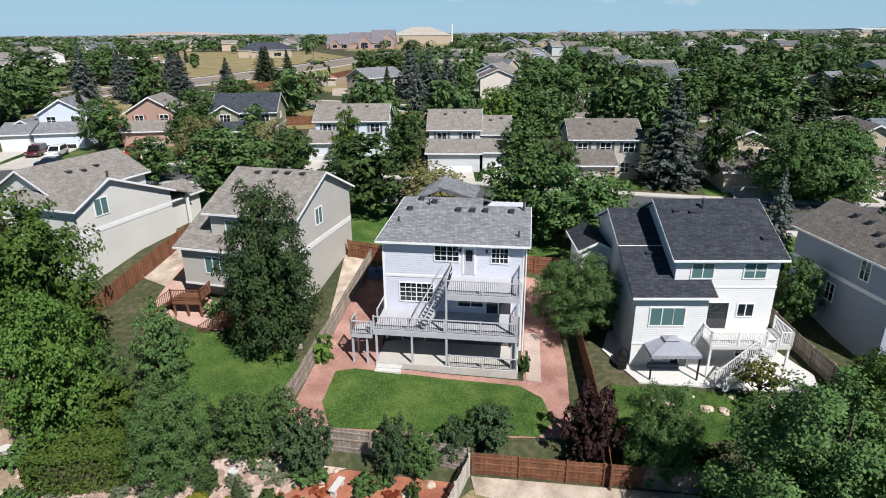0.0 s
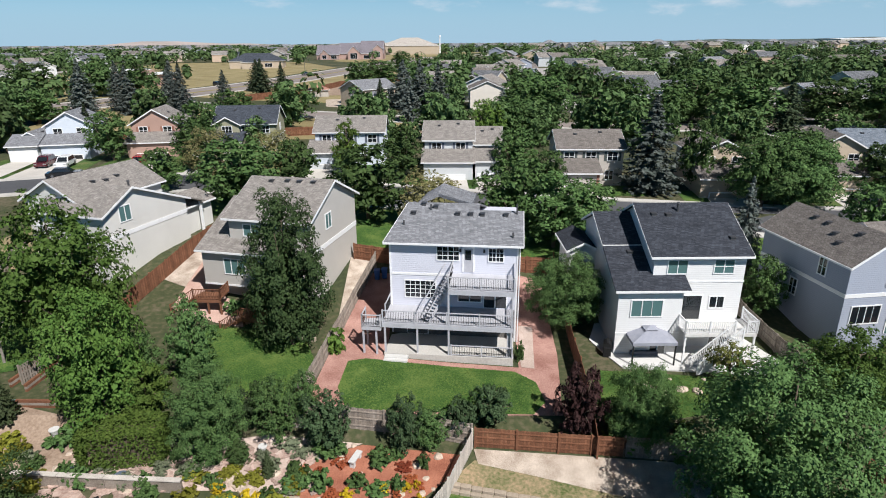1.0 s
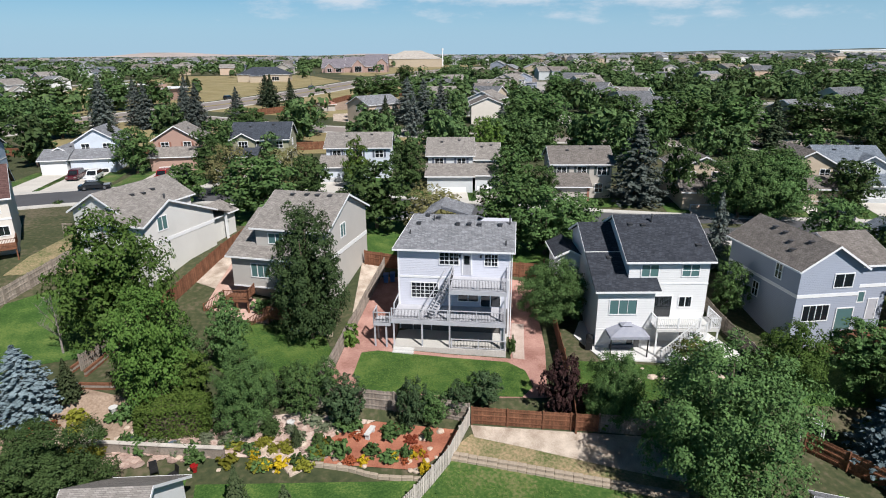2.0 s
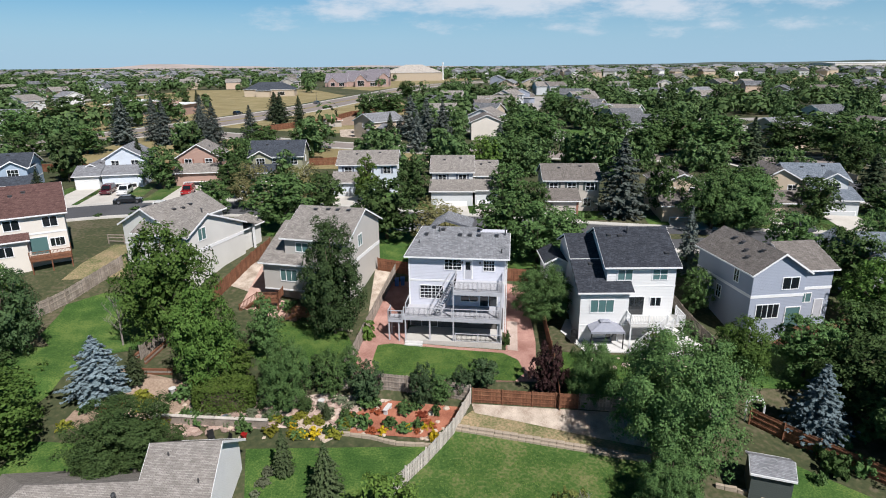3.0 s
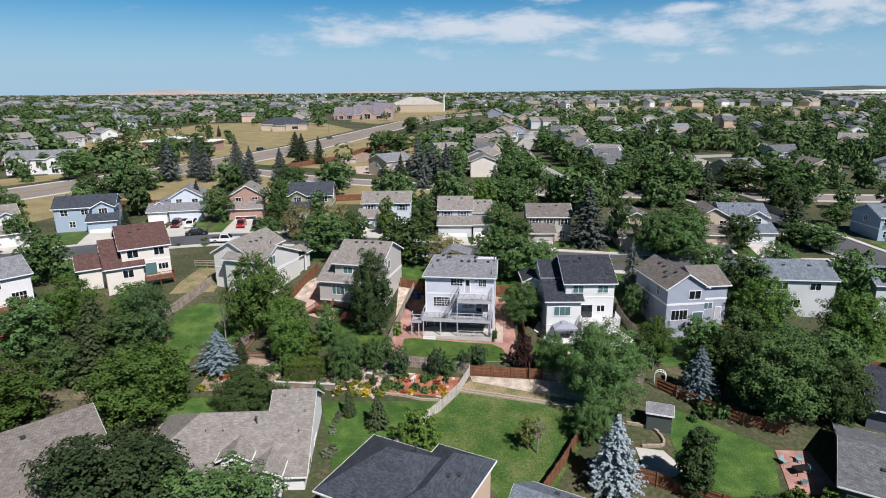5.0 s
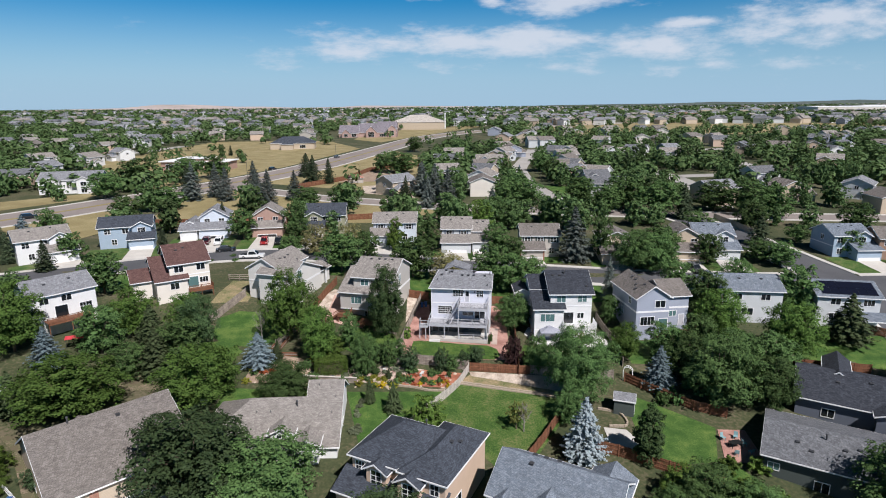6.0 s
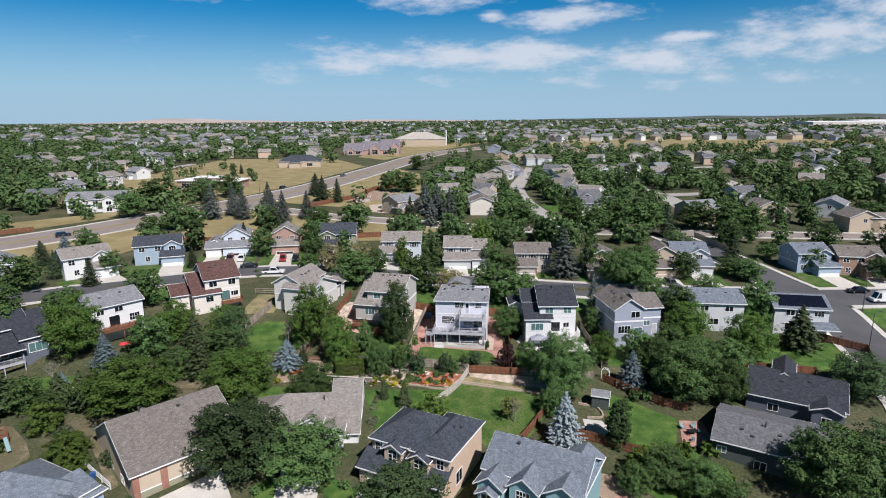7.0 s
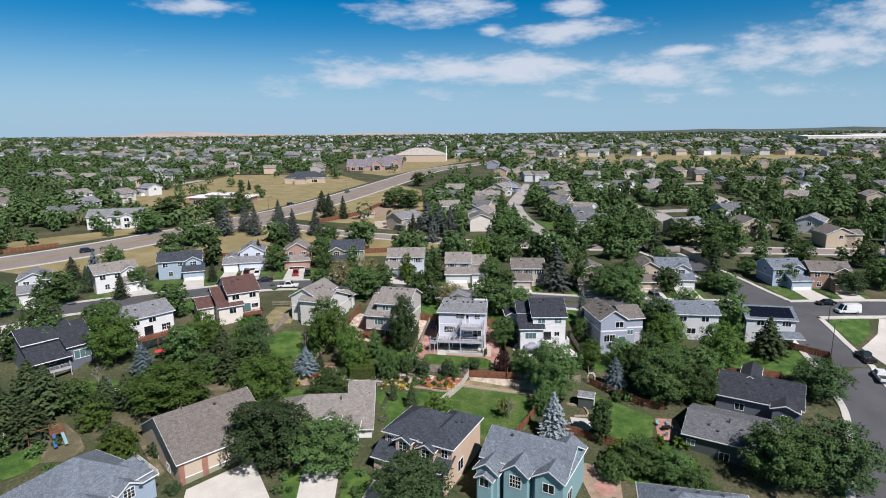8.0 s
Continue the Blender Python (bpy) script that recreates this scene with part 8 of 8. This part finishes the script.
ROCK = []
for s in range(4):
    bm = bmesh.new()
    bmesh.ops.create_icosphere(bm, subdivisions=2, radius=1)
    for v in bm.verts:
        v.co *= 1 + 0.28 * noise.noise(v.co * 1.4 + Vector((s * 7, 0, 0)))
        v.co.z *= 0.6
    ROCK.append(mesh_of("boulder", bm, STONE))


def boulder(x, y, r):
    ob = new("boulder", ROCK[int(abs(x * 10)) % 4])
    ob.matrix_basis = pose(x, y, ground(x, y) + r * 0.15, 0, 0, (x * 77) % 360) @ Matrix.Scale(r, 4)
    tagged(ob, "rough tan garden boulder lying in the bed", "boulder", "garden boulders")


for i in range(70):
    boulder(bed_rng.uniform(-33, -1), bed_rng.uniform(18.4, 23.8), bed_rng.uniform(0.12, 0.36))
for i in range(18):
    boulder(bed_rng.uniform(14, 26), bed_rng.uniform(27.6, 29.6), bed_rng.uniform(0.15, 0.4))


def stone_edge(label, line, h=0.35, w=0.28):
    """Low wall of separate stones along a line."""
    top = thing("stone_edging", label, "edging", 0, 0, 0)
    k = 0
    for (x0, y0), (x1, y1) in zip(line, line[1:]):
        L = math.hypot(x1 - x0, y1 - y0)
        n = max(1, int(L / 0.5))
        a = math.degrees(math.atan2(y1 - y0, x1 - x0))
        for i in range(n):
            f = (i + 0.5) / n
            x, y = x0 + (x1 - x0) * f, y0 + (y1 - y0) * f
            k += 1
            shared("stone", BLOCKS[k % 3], top, pose(x, y, ground(x, y) + 0.1, 0, 0, a + (k * 37 % 5) - 2) @ Matrix.Diagonal((L / n / 0.475, w / 0.28, h / 0.35, 1)))


BLOCKS = []
for s in range(3):
    bm = bmesh.new()
    box(bm, -0.235, 0.235, -0.14, 0.14, -0.25, 0.25 + 0.03 * s)
    bmesh.ops.bevel(bm, geom=bm.edges[:], offset=0.035, segments=1, affect="EDGES")
    BLOCKS.append(mesh_of("stone", bm, surface("tan_edging", (0.29, 0.235, 0.18), (0.44, 0.37, 0.29), 1.5, 8, 0.9, 0.4)))
stone_edge("curved row of sandstone blocks between gravel and lawn", curve_line([(-0.6, 20.35), (4.4, 19.2), (9.5, 17.95), (15.5, 16.4)], 4), 0.2, 0.34)
stone_edge("second row of sandstone blocks along the lawn", curve_line([(-0.7, 19.95), (4.3, 18.8), (9.4, 17.55), (15.4, 16.0)], 4), 0.16, 0.3)
stone_edge("low sandstone edging along the mulch bed", curve_line([(-10.8, 19.3), (-7.5, 18.8), (-5.4, 18.2), (-2.4, 18.0)], 4), 0.22)


def terrace_wall(line, h):
    """A long low wall of weathered timbers with a pale cap."""
    top = thing("retaining_wall", "weathered pale timber retaining wall with a flat cap", "retaining wall", 0, 0, 0)
    for (x0, y0), (x1, y1) in zip(line, line[1:]):
        n = max(1, round(math.hypot(x1 - x0, y1 - y0) / 2.4))
        for i in range(n):
            a = (x0 + (x1 - x0) * i / n, y0 + (y1 - y0) * i / n)
            b = (x0 + (x1 - x0) * (i + 0.985) / n, y0 + (y1 - y0) * (i + 0.985) / n)
            for k in range(4):
                bm = bmesh.new()
                beam(bm, (*a, ground(*a) - 0.1 + (k + 0.5) * h / 4), (*b, ground(*b) - 0.1 + (k + 0.5) * h / 4), 0.2 + 0.01 * (k % 2), h / 4 - 0.012)
                part("timber", bm, WEATHER, top)
            bm = bmesh.new()
            beam(bm, (*a, ground(*a) + h - 0.08), (*b, ground(*b) + h - 0.08), 0.36, 0.06)
            part("cap", bm, MATS["pale_boards"], top)


terrace_wall([(-26.5, 20.25), (-20.9, 19.95), (-16.3, 19.75)], 0.95)
stone_edge("stone edging round the shrub bed", curve_line([(-17, 36.2), (-14, 35.4), (-11, 34.8)], 4), 0.25)
stone_edge("stone edging beside the shed", curve_line([(19.5, 13.5), (22.4, 12.2), (22.6, 9.6), (20, 9.4)], 4), 0.3)


def arch(x, y):
    top = thing("garden_arch", "white metal garden arch at the bed", "garden arch", x, y, ground(x, y), -25)
    for s in (-0.3, 0.3):
        bm = bmesh.new()
        pts = [(-0.7, s, 0), (-0.7, s, 1.6)] + [(-0.7 * math.cos(k * math.pi / 8), s, 1.6 + 0.7 * math.sin(k * math.pi / 8)) for k in range(1, 8)] + [(0.7, s, 1.6), (0.7, s, 0)]
        for a, b in zip(pts, pts[1:]):
            tube(bm, a, b, 0.045, 0.045, 6)
        part("hoop", bm, WHITE, top)
    for k in range(7):
        a = k * math.pi / 6
        bm = bmesh.new()
        p = (-0.7 * math.cos(a), 1.6 + 0.7 * math.sin(a))
        tube(bm, (p[0], -0.3, p[1]), (p[0], 0.3, p[1]), 0.03, 0.03, 6)
        part("rung", bm, WHITE, top)


arch(26.2, 20.8)


def chair(x, y, z, yaw, label, material):
    top = thing("garden_chair", label, "chair", x, y, z, yaw, "garden chairs")
    bm = bmesh.new()
    box(bm, -0.26, 0.26, -0.26, 0.26, 0.40, 0.45)
    part("seat", bm, material, top)
    bm = bmesh.new()
    beam(bm, (0, 0.26, 0.44), (0, 0.36, 0.95), 0.5, 0.04)
    part("backrest", bm, material, top)
    for sx in (-0.23, 0.23):
        for sy in (-0.23, 0.23):
            bm = bmesh.new()
            box(bm, sx - 0.025, sx + 0.025, sy - 0.025, sy + 0.025, 0, 0.41)
            part("leg", bm, material, top)


chair(-20.6, 18.2, ground(-20.6, 18.2), 30, "dark metal garden chair on the terrace", BLACK)
chair(-19.2, 17.9, ground(-19.2, 17.9), -40, "dark metal garden chair on the terrace", BLACK)
for i, (x, y, a) in enumerate([(34.6, 6.4, 20), (36.4, 6.6, -30), (35.0, 3.4, 160), (37.0, 3.6, 200), (36.9, 5.2, 90)]):
    chair(x, y, ground(x, y) + 0.08, a, "teal garden chair on the red paver patio", S_TEAL)


def table(x, y, z, yaw, label, w, d, material):
    top = thing("garden_table", label, "table", x, y, z, yaw)
    bm = bmesh.new()
    box(bm, -w / 2, w / 2, -d / 2, d / 2, 0.70, 0.75)
    part("tabletop", bm, material, top)
    for sx in (-1, 1):
        for sy in (-1, 1):
            bm = bmesh.new()
            box(bm, sx * (w / 2 - 0.08) - 0.03, sx * (w / 2 - 0.08) + 0.03, sy * (d / 2 - 0.08) - 0.03, sy * (d / 2 - 0.08) + 0.03, 0, 0.71)
            part("leg", bm, material, top)


table(35.6, 5.0, ground(35.6, 5.0) + 0.08, 10, "dark garden table on the red paver patio", 1.6, 0.95, BLACK)


def bench(x, y, yaw):
    top = thing("stone_bench", "pale stone garden bench beside the path", "bench", x, y, ground(x, y), yaw)
    bm = bmesh.new()
    box(bm, -0.6, 0.6, -0.2, 0.2, 0.42, 0.52)
    part("seat", bm, PALE_CONC, top)
    for s in (-0.42, 0.42):
        bm = bmesh.new()
        box(bm, s - 0.1, s + 0.1, -0.16, 0.16, 0, 0.43)
        part("leg", bm, PALE_CONC, top)


bench(-6.3, 22.0, 70)


def grill(x, y, z, yaw):
    top = thing("barbecue_grill", "black covered barbecue grill on the patio", "grill", x, y, z, yaw)
    bm = bmesh.new()
    box(bm, -0.6, 0.6, -0.3, 0.3, 0.05, 0.85)
    part("cabinet", bm, BLACK, top)
    bm = bmesh.new()
    prism(bm, [(-0.32, 0.85), (0.32, 0.85), (0.3, 1.1), (0.1, 1.25), (-0.1, 1.25), (-0.3, 1.1)], "x", -0.45, 0.45)
    part("lid", bm, BLACK, top)


grill(12.9, 33.2, -0.95, 75)
grill(43.8, 34.8, 0.4, 10)


def bin_(x, y, material, label):
    top = thing("wheeled_bin", label, "bin", x, y, ground(x, y) + 0.05)
    bm = bmesh.new()
    vs = box(bm, -0.26, 0.26, -0.3, 0.3, 0.05, 0.95)
    for v in vs[:4]:
        v.co.x *= 0.82
        v.co.y *= 0.82
    part("body", bm, material, top)
    bm = bmesh.new()
    box(bm, -0.28, 0.28, -0.33, 0.33, 0.95, 1.03)
    part("lid", bm, material, top)


P_BLUE = surface("blue_plastic", (0.03, 0.09, 0.25), (0.05, 0.13, 0.33), 2, 20, 0.5, 0.05)
bin_(-6.6, 44.0, P_BLUE, "blue wheeled bin beside the house")
bin_(-5.9, 44.2, P_BLUE, "blue wheeled bin beside the house")
bin_(-52.3, -5.6, P_BLUE, "blue wheeled bin beside the garage")


def playset(x, y, yaw):
    top = thing("playset", "wooden playset with blue and green slides on bark", "playset", x, y, ground(x, y), yaw)
    for sx in (-1.0, 1.0):
        for sy in (-0.8, 0.8):
            bm = bmesh.new()
            box(bm, sx - 0.06, sx + 0.06, sy - 0.06, sy + 0.06, -0.3, 2.6)
            part("post", bm, CEDAR, top)
    bm = bmesh.new()
    box(bm, -1.1, 1.1, -0.9, 0.9, 1.3, 1.38)
    part("platform", bm, CEDAR, top)
    for sy in (-0.8, 0.8):
        for z in (1.7, 2.1, 2.5):
            if sy > 0 or z > 2.2:
                bm = bmesh.new()
                beam(bm, (-1.0, sy, z), (1.0, sy, z), 0.06, 0.1)
                part("rail", bm, CEDAR, top)
    bm = bmesh.new()
    beam(bm, (-1.0, 0, 2.5), (-4.2, 0, 2.5), 0.12, 0.14)
    part("swing_beam", bm, CEDAR, top)
    for sy in (-0.9, 0.9):
        bm = bmesh.new()
        beam(bm, (-4.1, 0, 2.45), (-4.1, sy, -0.1), 0.09, 0.09)
        part("post", bm, CEDAR, top)
    for sx in (-2.0, -3.1):
        bm = bmesh.new()
        for dx in (-0.22, 0.22):
            tube(bm, (sx + dx, 0, 2.45), (sx + dx, 0, 0.5), 0.012, 0.012, 4)
        box(bm, sx - 0.25, sx + 0.25, -0.08, 0.08, 0.46, 0.5)
        part("swing", bm, P_BLUE, top, "blue plastic swing seat on two ropes")
    for sx, mt in ((-0.6, P_BLUE), (0.6, S_TEAL)):
        bm = bmesh.new()
        beam(bm, (sx, -0.85, 1.4), (sx * 1.3, -3.2, 0.15), 0.5, 0.06)
        part("slide", bm, mt, top)


playset(-69.6, 1.2, 40)


def dish(x, y, z):
    top = thing("satellite_dish", "grey satellite dish on the side wall", "dish", x, y, z, -40)
    bm = bmesh.new()
    bmesh.ops.create_cone(bm, cap_ends=True, segments=16, radius1=0.08, radius2=0.42, depth=0.16)
    bmesh.ops.rotate(bm, verts=bm.verts, matrix=Matrix.Rotation(radians(60), 3, "X"))
    part("reflector", bm, GREYPAINT, top)
    bm = bmesh.new()
    tube(bm, (0, 0.1, -0.6), (0, 0.05, 0), 0.03, 0.03, 6)
    part("mount", bm, METAL, top)


dish(-23.0, 45.5, 3.6)


def ac_unit(x, y, yaw=0):
    top = thing("air_conditioner", "grey air conditioner box beside the house", "air conditioner", x, y, ground(x, y), yaw)
    bm = bmesh.new()
    box(bm, -0.42, 0.42, -0.42, 0.42, 0.05, 0.8)
    part("case", bm, GREYPAINT, top)
    bm = bmesh.new()
    tube(bm, (0, 0, 0.8), (0, 0, 0.84), 0.34, 0.34, 16)
    part("fan_grille", bm, BLACK, top)


ac_unit(5.2, -5.6, -16)
ac_unit(19.6, -14.2, -20)


TWIG = surface("grey_twigs", (0.19, 0.17, 0.15), (0.30, 0.27, 0.24), 4, 16, 0.9, 0.4)


def bare_tree(x, y, h):
    """A leafless tree: pale trunk, limbs and fine twigs."""
    rng = np.random.default_rng(int(abs(x * 10)))
    top = thing("bare_tree", "leafless pale grey tree on the lawn", "tree", x, y, ground(x, y), 40)
    bm = bmesh.new()
    tube(bm, (0, 0, -0.3), (0.05, 0, h * 0.4), 0.11, 0.07, 7)
    tube(bm, (0.05, 0, h * 0.4), (0, 0.1, h), 0.07, 0.012, 6)
    part("trunk", bm, TWIG, top)
    for i in range(17):
        z0 = h * rng.uniform(0.22, 0.85)
        a = i * 2.4
        L = (h - z0) * rng.uniform(0.35, 0.6) + 0.5
        tip = Vector((math.cos(a) * L * 0.6, math.sin(a) * L * 0.6, z0 + L * 0.8))
        bm = bmesh.new()
        tube(bm, (0.03, 0.02, z0), tuple(tip), 0.035, 0.01, 5)
        for k in range(16):
            s = Vector((0.03, 0.02, z0)).lerp(tip, rng.uniform(0.3, 0.95))
            e = s + Vector((rng.uniform(-0.4, 0.4), rng.uniform(-0.4, 0.4), rng.uniform(0.2, 0.6))) * L * 0.5
            tube(bm, tuple(s), tuple(e), 0.011, 0.005, 3)
        part("limb", bm, TWIG, top)


bare_tree(-34.0, 31.2, 6.0)
bare_tree(7.9, 8.4, 4.2)
bare_tree(-70.4, 15.6, 5.5)


# ---- garden ornaments and steps ----
def planter(x, y, r, material, label):
    top = thing("planter", label, "planter", x, y, ground(x, y) + 0.05)
    bm = bmesh.new()
    tube(bm, (0, 0, 0), (0, 0, 0.12), r * 0.55, r * 0.45, 14)
    tube(bm, (0, 0, 0.12), (0, 0, 0.5), r * 0.6, r, 14)
    part("bowl", bm, material, top)
    bm = bmesh.new()
    tube(bm, (0, 0, 0.47), (0, 0, 0.53), r * 1.08, r * 1.08, 14)
    part("rim", bm, material, top)


BLUEGLAZE = glossy("blue_grey_glaze", (0.10, 0.13, 0.17), 0.35)
planter(-23.4, 20.7, 0.42, BLUEGLAZE, "blue-grey glazed planter on the garden terrace")
planter(-20.2, 20.4, 0.36, BLUEGLAZE, "blue-grey glazed planter on the garden terrace")
planter(-18.0, 18.5, 0.25, P_RED, "small red glazed pot beside the lawn edge")
planter(-26.0, 23.8, 0.3, PALE_CONC, "pale stone birdbath beside the slope path")
planter(-12.3, 22.7, 0.28, PALE_CONC, "pale stone urn beside the garden path")

SLAB = []
for s in range(3):
    bm = bmesh.new()
    box(bm, -0.42, 0.42, -0.24, 0.24, -0.2, 0.08)
    bmesh.ops.bevel(bm, geom=bm.edges[:], offset=0.03, segments=1, affect="EDGES")
    for v in bm.verts:
        v.co.x *= 1 + 0.12 * math.sin(v.co.y * 9 + s * 2)
    SLAB.append(mesh_of("slab", bm, STONE))
flight = thing("garden_steps", "pale stone slab steps down through the flower bed", "steps", 0, 0, 0)
for i in range(9):
    f = i / 8
    x, y = -14.2 + 3.0 * f, 20.9 - 2.3 * f ** 1.2
    shared("slab", SLAB[i % 3], flight, pose(x, y, ground(x, y) + 0.06, 0, 0, 38 + 9 * math.sin(i * 2)))
flags = thing("flagstone_path", "irregular pink flagstones laid along the terrace", "path", 0, 0, 0)
FLAG = []
for s in range(4):
    bm = bmesh.new()
    n = 6 + s % 2
    lo = [bm.verts.new((0.48 * (1 + 0.2 * math.sin(k * 2.7 + s)) * math.cos(k * math.tau / n), 0.38 * (1 + 0.2 * math.cos(k * 1.9 + s)) * math.sin(k * math.tau / n), 0)) for k in range(n)]
    face = bm.faces.new(lo)
    res = bmesh.ops.extrude_face_region(bm, geom=[face])
    for v in res["geom"]:
        if isinstance(v, bmesh.types.BMVert):
            v.co.z += 0.07
    FLAG.append(mesh_of("flagstone", bm, surface("flag_stone", (0.30, 0.20, 0.165), (0.52, 0.40, 0.34), 1.0, 8, 0.9, 0.4, spread=0.25)))
for i in range(150):
    x, y = bed_rng.uniform(-24.5, -8.5), 0
    y = 21.0 + 1.6 * math.sin(x * 0.35) * 0.5 + bed_rng.uniform(-1.3, 1.5)
    shared("flagstone", FLAG[i % 4], flags, pose(x, y, ground(x, y) + 0.045, 0, 0, bed_rng.uniform(0, 360)))
for x, y, h, r, k, lab in ((-11.5, 20.9, 1.9, 0.5, "con", 0), (-13.5, 21.8, 1.7, 0.8, "m", 0)):
    tree(k, x, y, h, r)
for kind, x, y, h, r, lab in (
    ("yel", -14.3, 19.8, 0.7, 0.5, "yellow flowering clump beside the steps"), ("yel", -12.3, 19.0, 0.9, 0.7, "yellow flowering clump beside the steps"), ("yel", -13.3, 18.9, 0.6, 0.5, "yellow flowering clump beside the steps"),
    ("gold", -28.6, 23.3, 0.9, 0.9, "bright golden shrub on the slope"), ("gold", -27.5, 22.6, 0.8, 0.7, "bright golden shrub on the slope"), ("m", -24.7, 23.3, 1.6, 1.0, "rounded green shrub beside the hedge"),
    ("sage", -10.7, 23.2, 0.6, 0.8, "pale grass-like clump beside the path"), ("sage", -9.9, 22.6, 0.5, 0.7, "pale grass-like clump beside the path"), ("sage", -9.0, 23.0, 0.5, 0.6, "pale grass-like clump beside the path"), ("gold", -13.8, 21.2, 0.6, 0.6, "golden clump beside the flagstones"),
    ("redf", -30.0, 22.4, 0.5, 0.7, "rust-red groundcover on the slope"), ("redf", -31.2, 22.0, 0.4, 0.8, "rust-red groundcover on the slope")):
    shrub(kind, x, y, h, r, lab, "flower_clump" if kind in ("yel", "redf") else "shrub")


def timber_terrace():
    """Two long timber walls stepping down the slope beside the ramp."""
    top = thing("timber_terrace", "weathered timber retaining walls stepping down the slope", "retaining wall", 0, 0, 0)
    for a, b in (((-31.5, 28.1), (-30.7, 32.4)), ((-30.1, 27.6), (-29.5, 32.6)), ((-29.6, 25.9), (-26.8, 25.9))):
        for k in range(4):
            bm = bmesh.new()
            za, zb = ground(*a) - 0.1 + k * 0.2, ground(*b) - 0.1 + k * 0.2
            beam(bm, (a[0], a[1], za), (b[0], b[1], zb), 0.18, 0.19)
            part("timber", bm, CEDAR if k % 2 else WEATHER, top)


timber_terrace()
wood_deck(-22.0, 40.2, -4, 2.2, 2.4, 1.8, CEDAR, "brown wooden landing with a stair to the stone patio")

# ---- grass ----
def grass(label, polygon, n, lift=0.05, seed=3):
    """Upright tufts over a lawn."""
    rng = np.random.default_rng(seed)
    xs, ys = [p[0] for p in polygon], [p[1] for p in polygon]
    got = []
    while len(got) < n:
        x, y = rng.uniform(min(xs), max(xs)), rng.uniform(min(ys), max(ys))
        inside = False
        for (x0, y0), (x1, y1) in zip(polygon, polygon[1:] + polygon[:1]):
            if (y0 > y) != (y1 > y) and x < x0 + (y - y0) * (x1 - x0) / (y1 - y0):
                inside = not inside
        if inside and noise.noise(Vector((x * 0.9, y * 1.6, seed))) > rng.uniform(-0.9, 0.45):
            got.append((x, y, ground(x, y) + lift + 0.02))
    c = np.array(got)
    nr = unit(rng.normal(size=(n, 3)) * np.array([0.6, 0.6, 0.2]) + np.array([0, 0, 1.0]))
    me = cards_mesh("grass", c, nr, rng.uniform(0.02, 0.05, n), foliage("grass_blades", (0.045, 0.10, 0.016), (0.16, 0.21, 0.055), 0.1), rng, 1.6)
    tagged(new("grass", me), label, "grass", kind="stuff")


grass("uneven tufts of green grass on the lawn behind the house", [(-8.0, 32.0), (-6.6, 32.4), (5.0, 30.6), (6.4, 29.2), (6.7, 26.8), (5.6, 25.4), (-7.4, 26.0), (-8.3, 28.5)], 9000, 0.08, 3)
grass("uneven tufts of green grass on the shaded garden lawn", [(-20.5, 37.0), (-12.0, 35.4), (-10.2, 31.0), (-11.0, 26.0), (-16.0, 25.5), (-21.0, 30.0)], 9000, 0.04, 4)
grass("uneven tufts of grass on the patchy lawn", [(-0.7, 19.4), (9.4, 16.4), (16, 16.0), (13.6, 10.4), (7.8, 1.6), (3.2, 1.8), (-5.0, 12.6)], 12000, 0.05, 5)
grass("uneven tufts of green grass behind the white house", [(11.2, 30.8), (13.6, 30.6), (24, 29.2), (25.5, 26.5), (13.0, 24.5), (10.0, 26.5)], 6000, 0.04, 6)


def shade_canopy(x, y, yaw):
    top = thing("shade_canopy", "red fabric shade canopy on four posts below the deck", "canopy", x, y, ground(x, y), yaw)
    for sx in (-1.2, 1.2):
        for sy in (-0.8, 0.8):
            bm = bmesh.new()
            tube(bm, (sx, sy, -0.1), (sx, sy, 1.9), 0.03, 0.03, 6)
            part("post", bm, METAL, top)
    bm = bmesh.new()
    prism(bm, [(-0.9, 1.86), (0.9, 1.86), (0.92, 1.9), (0, 2.2), (-0.92, 1.9)], "x", -1.35, 1.35)
    part("cover", bm, surface("red_fabric", (0.42, 0.03, 0.045), (0.55, 0.06, 0.07), 2, 30, 0.85, 0.1), top, "red fabric cover")


shade_canopy(-63.4, 27.4, 20)
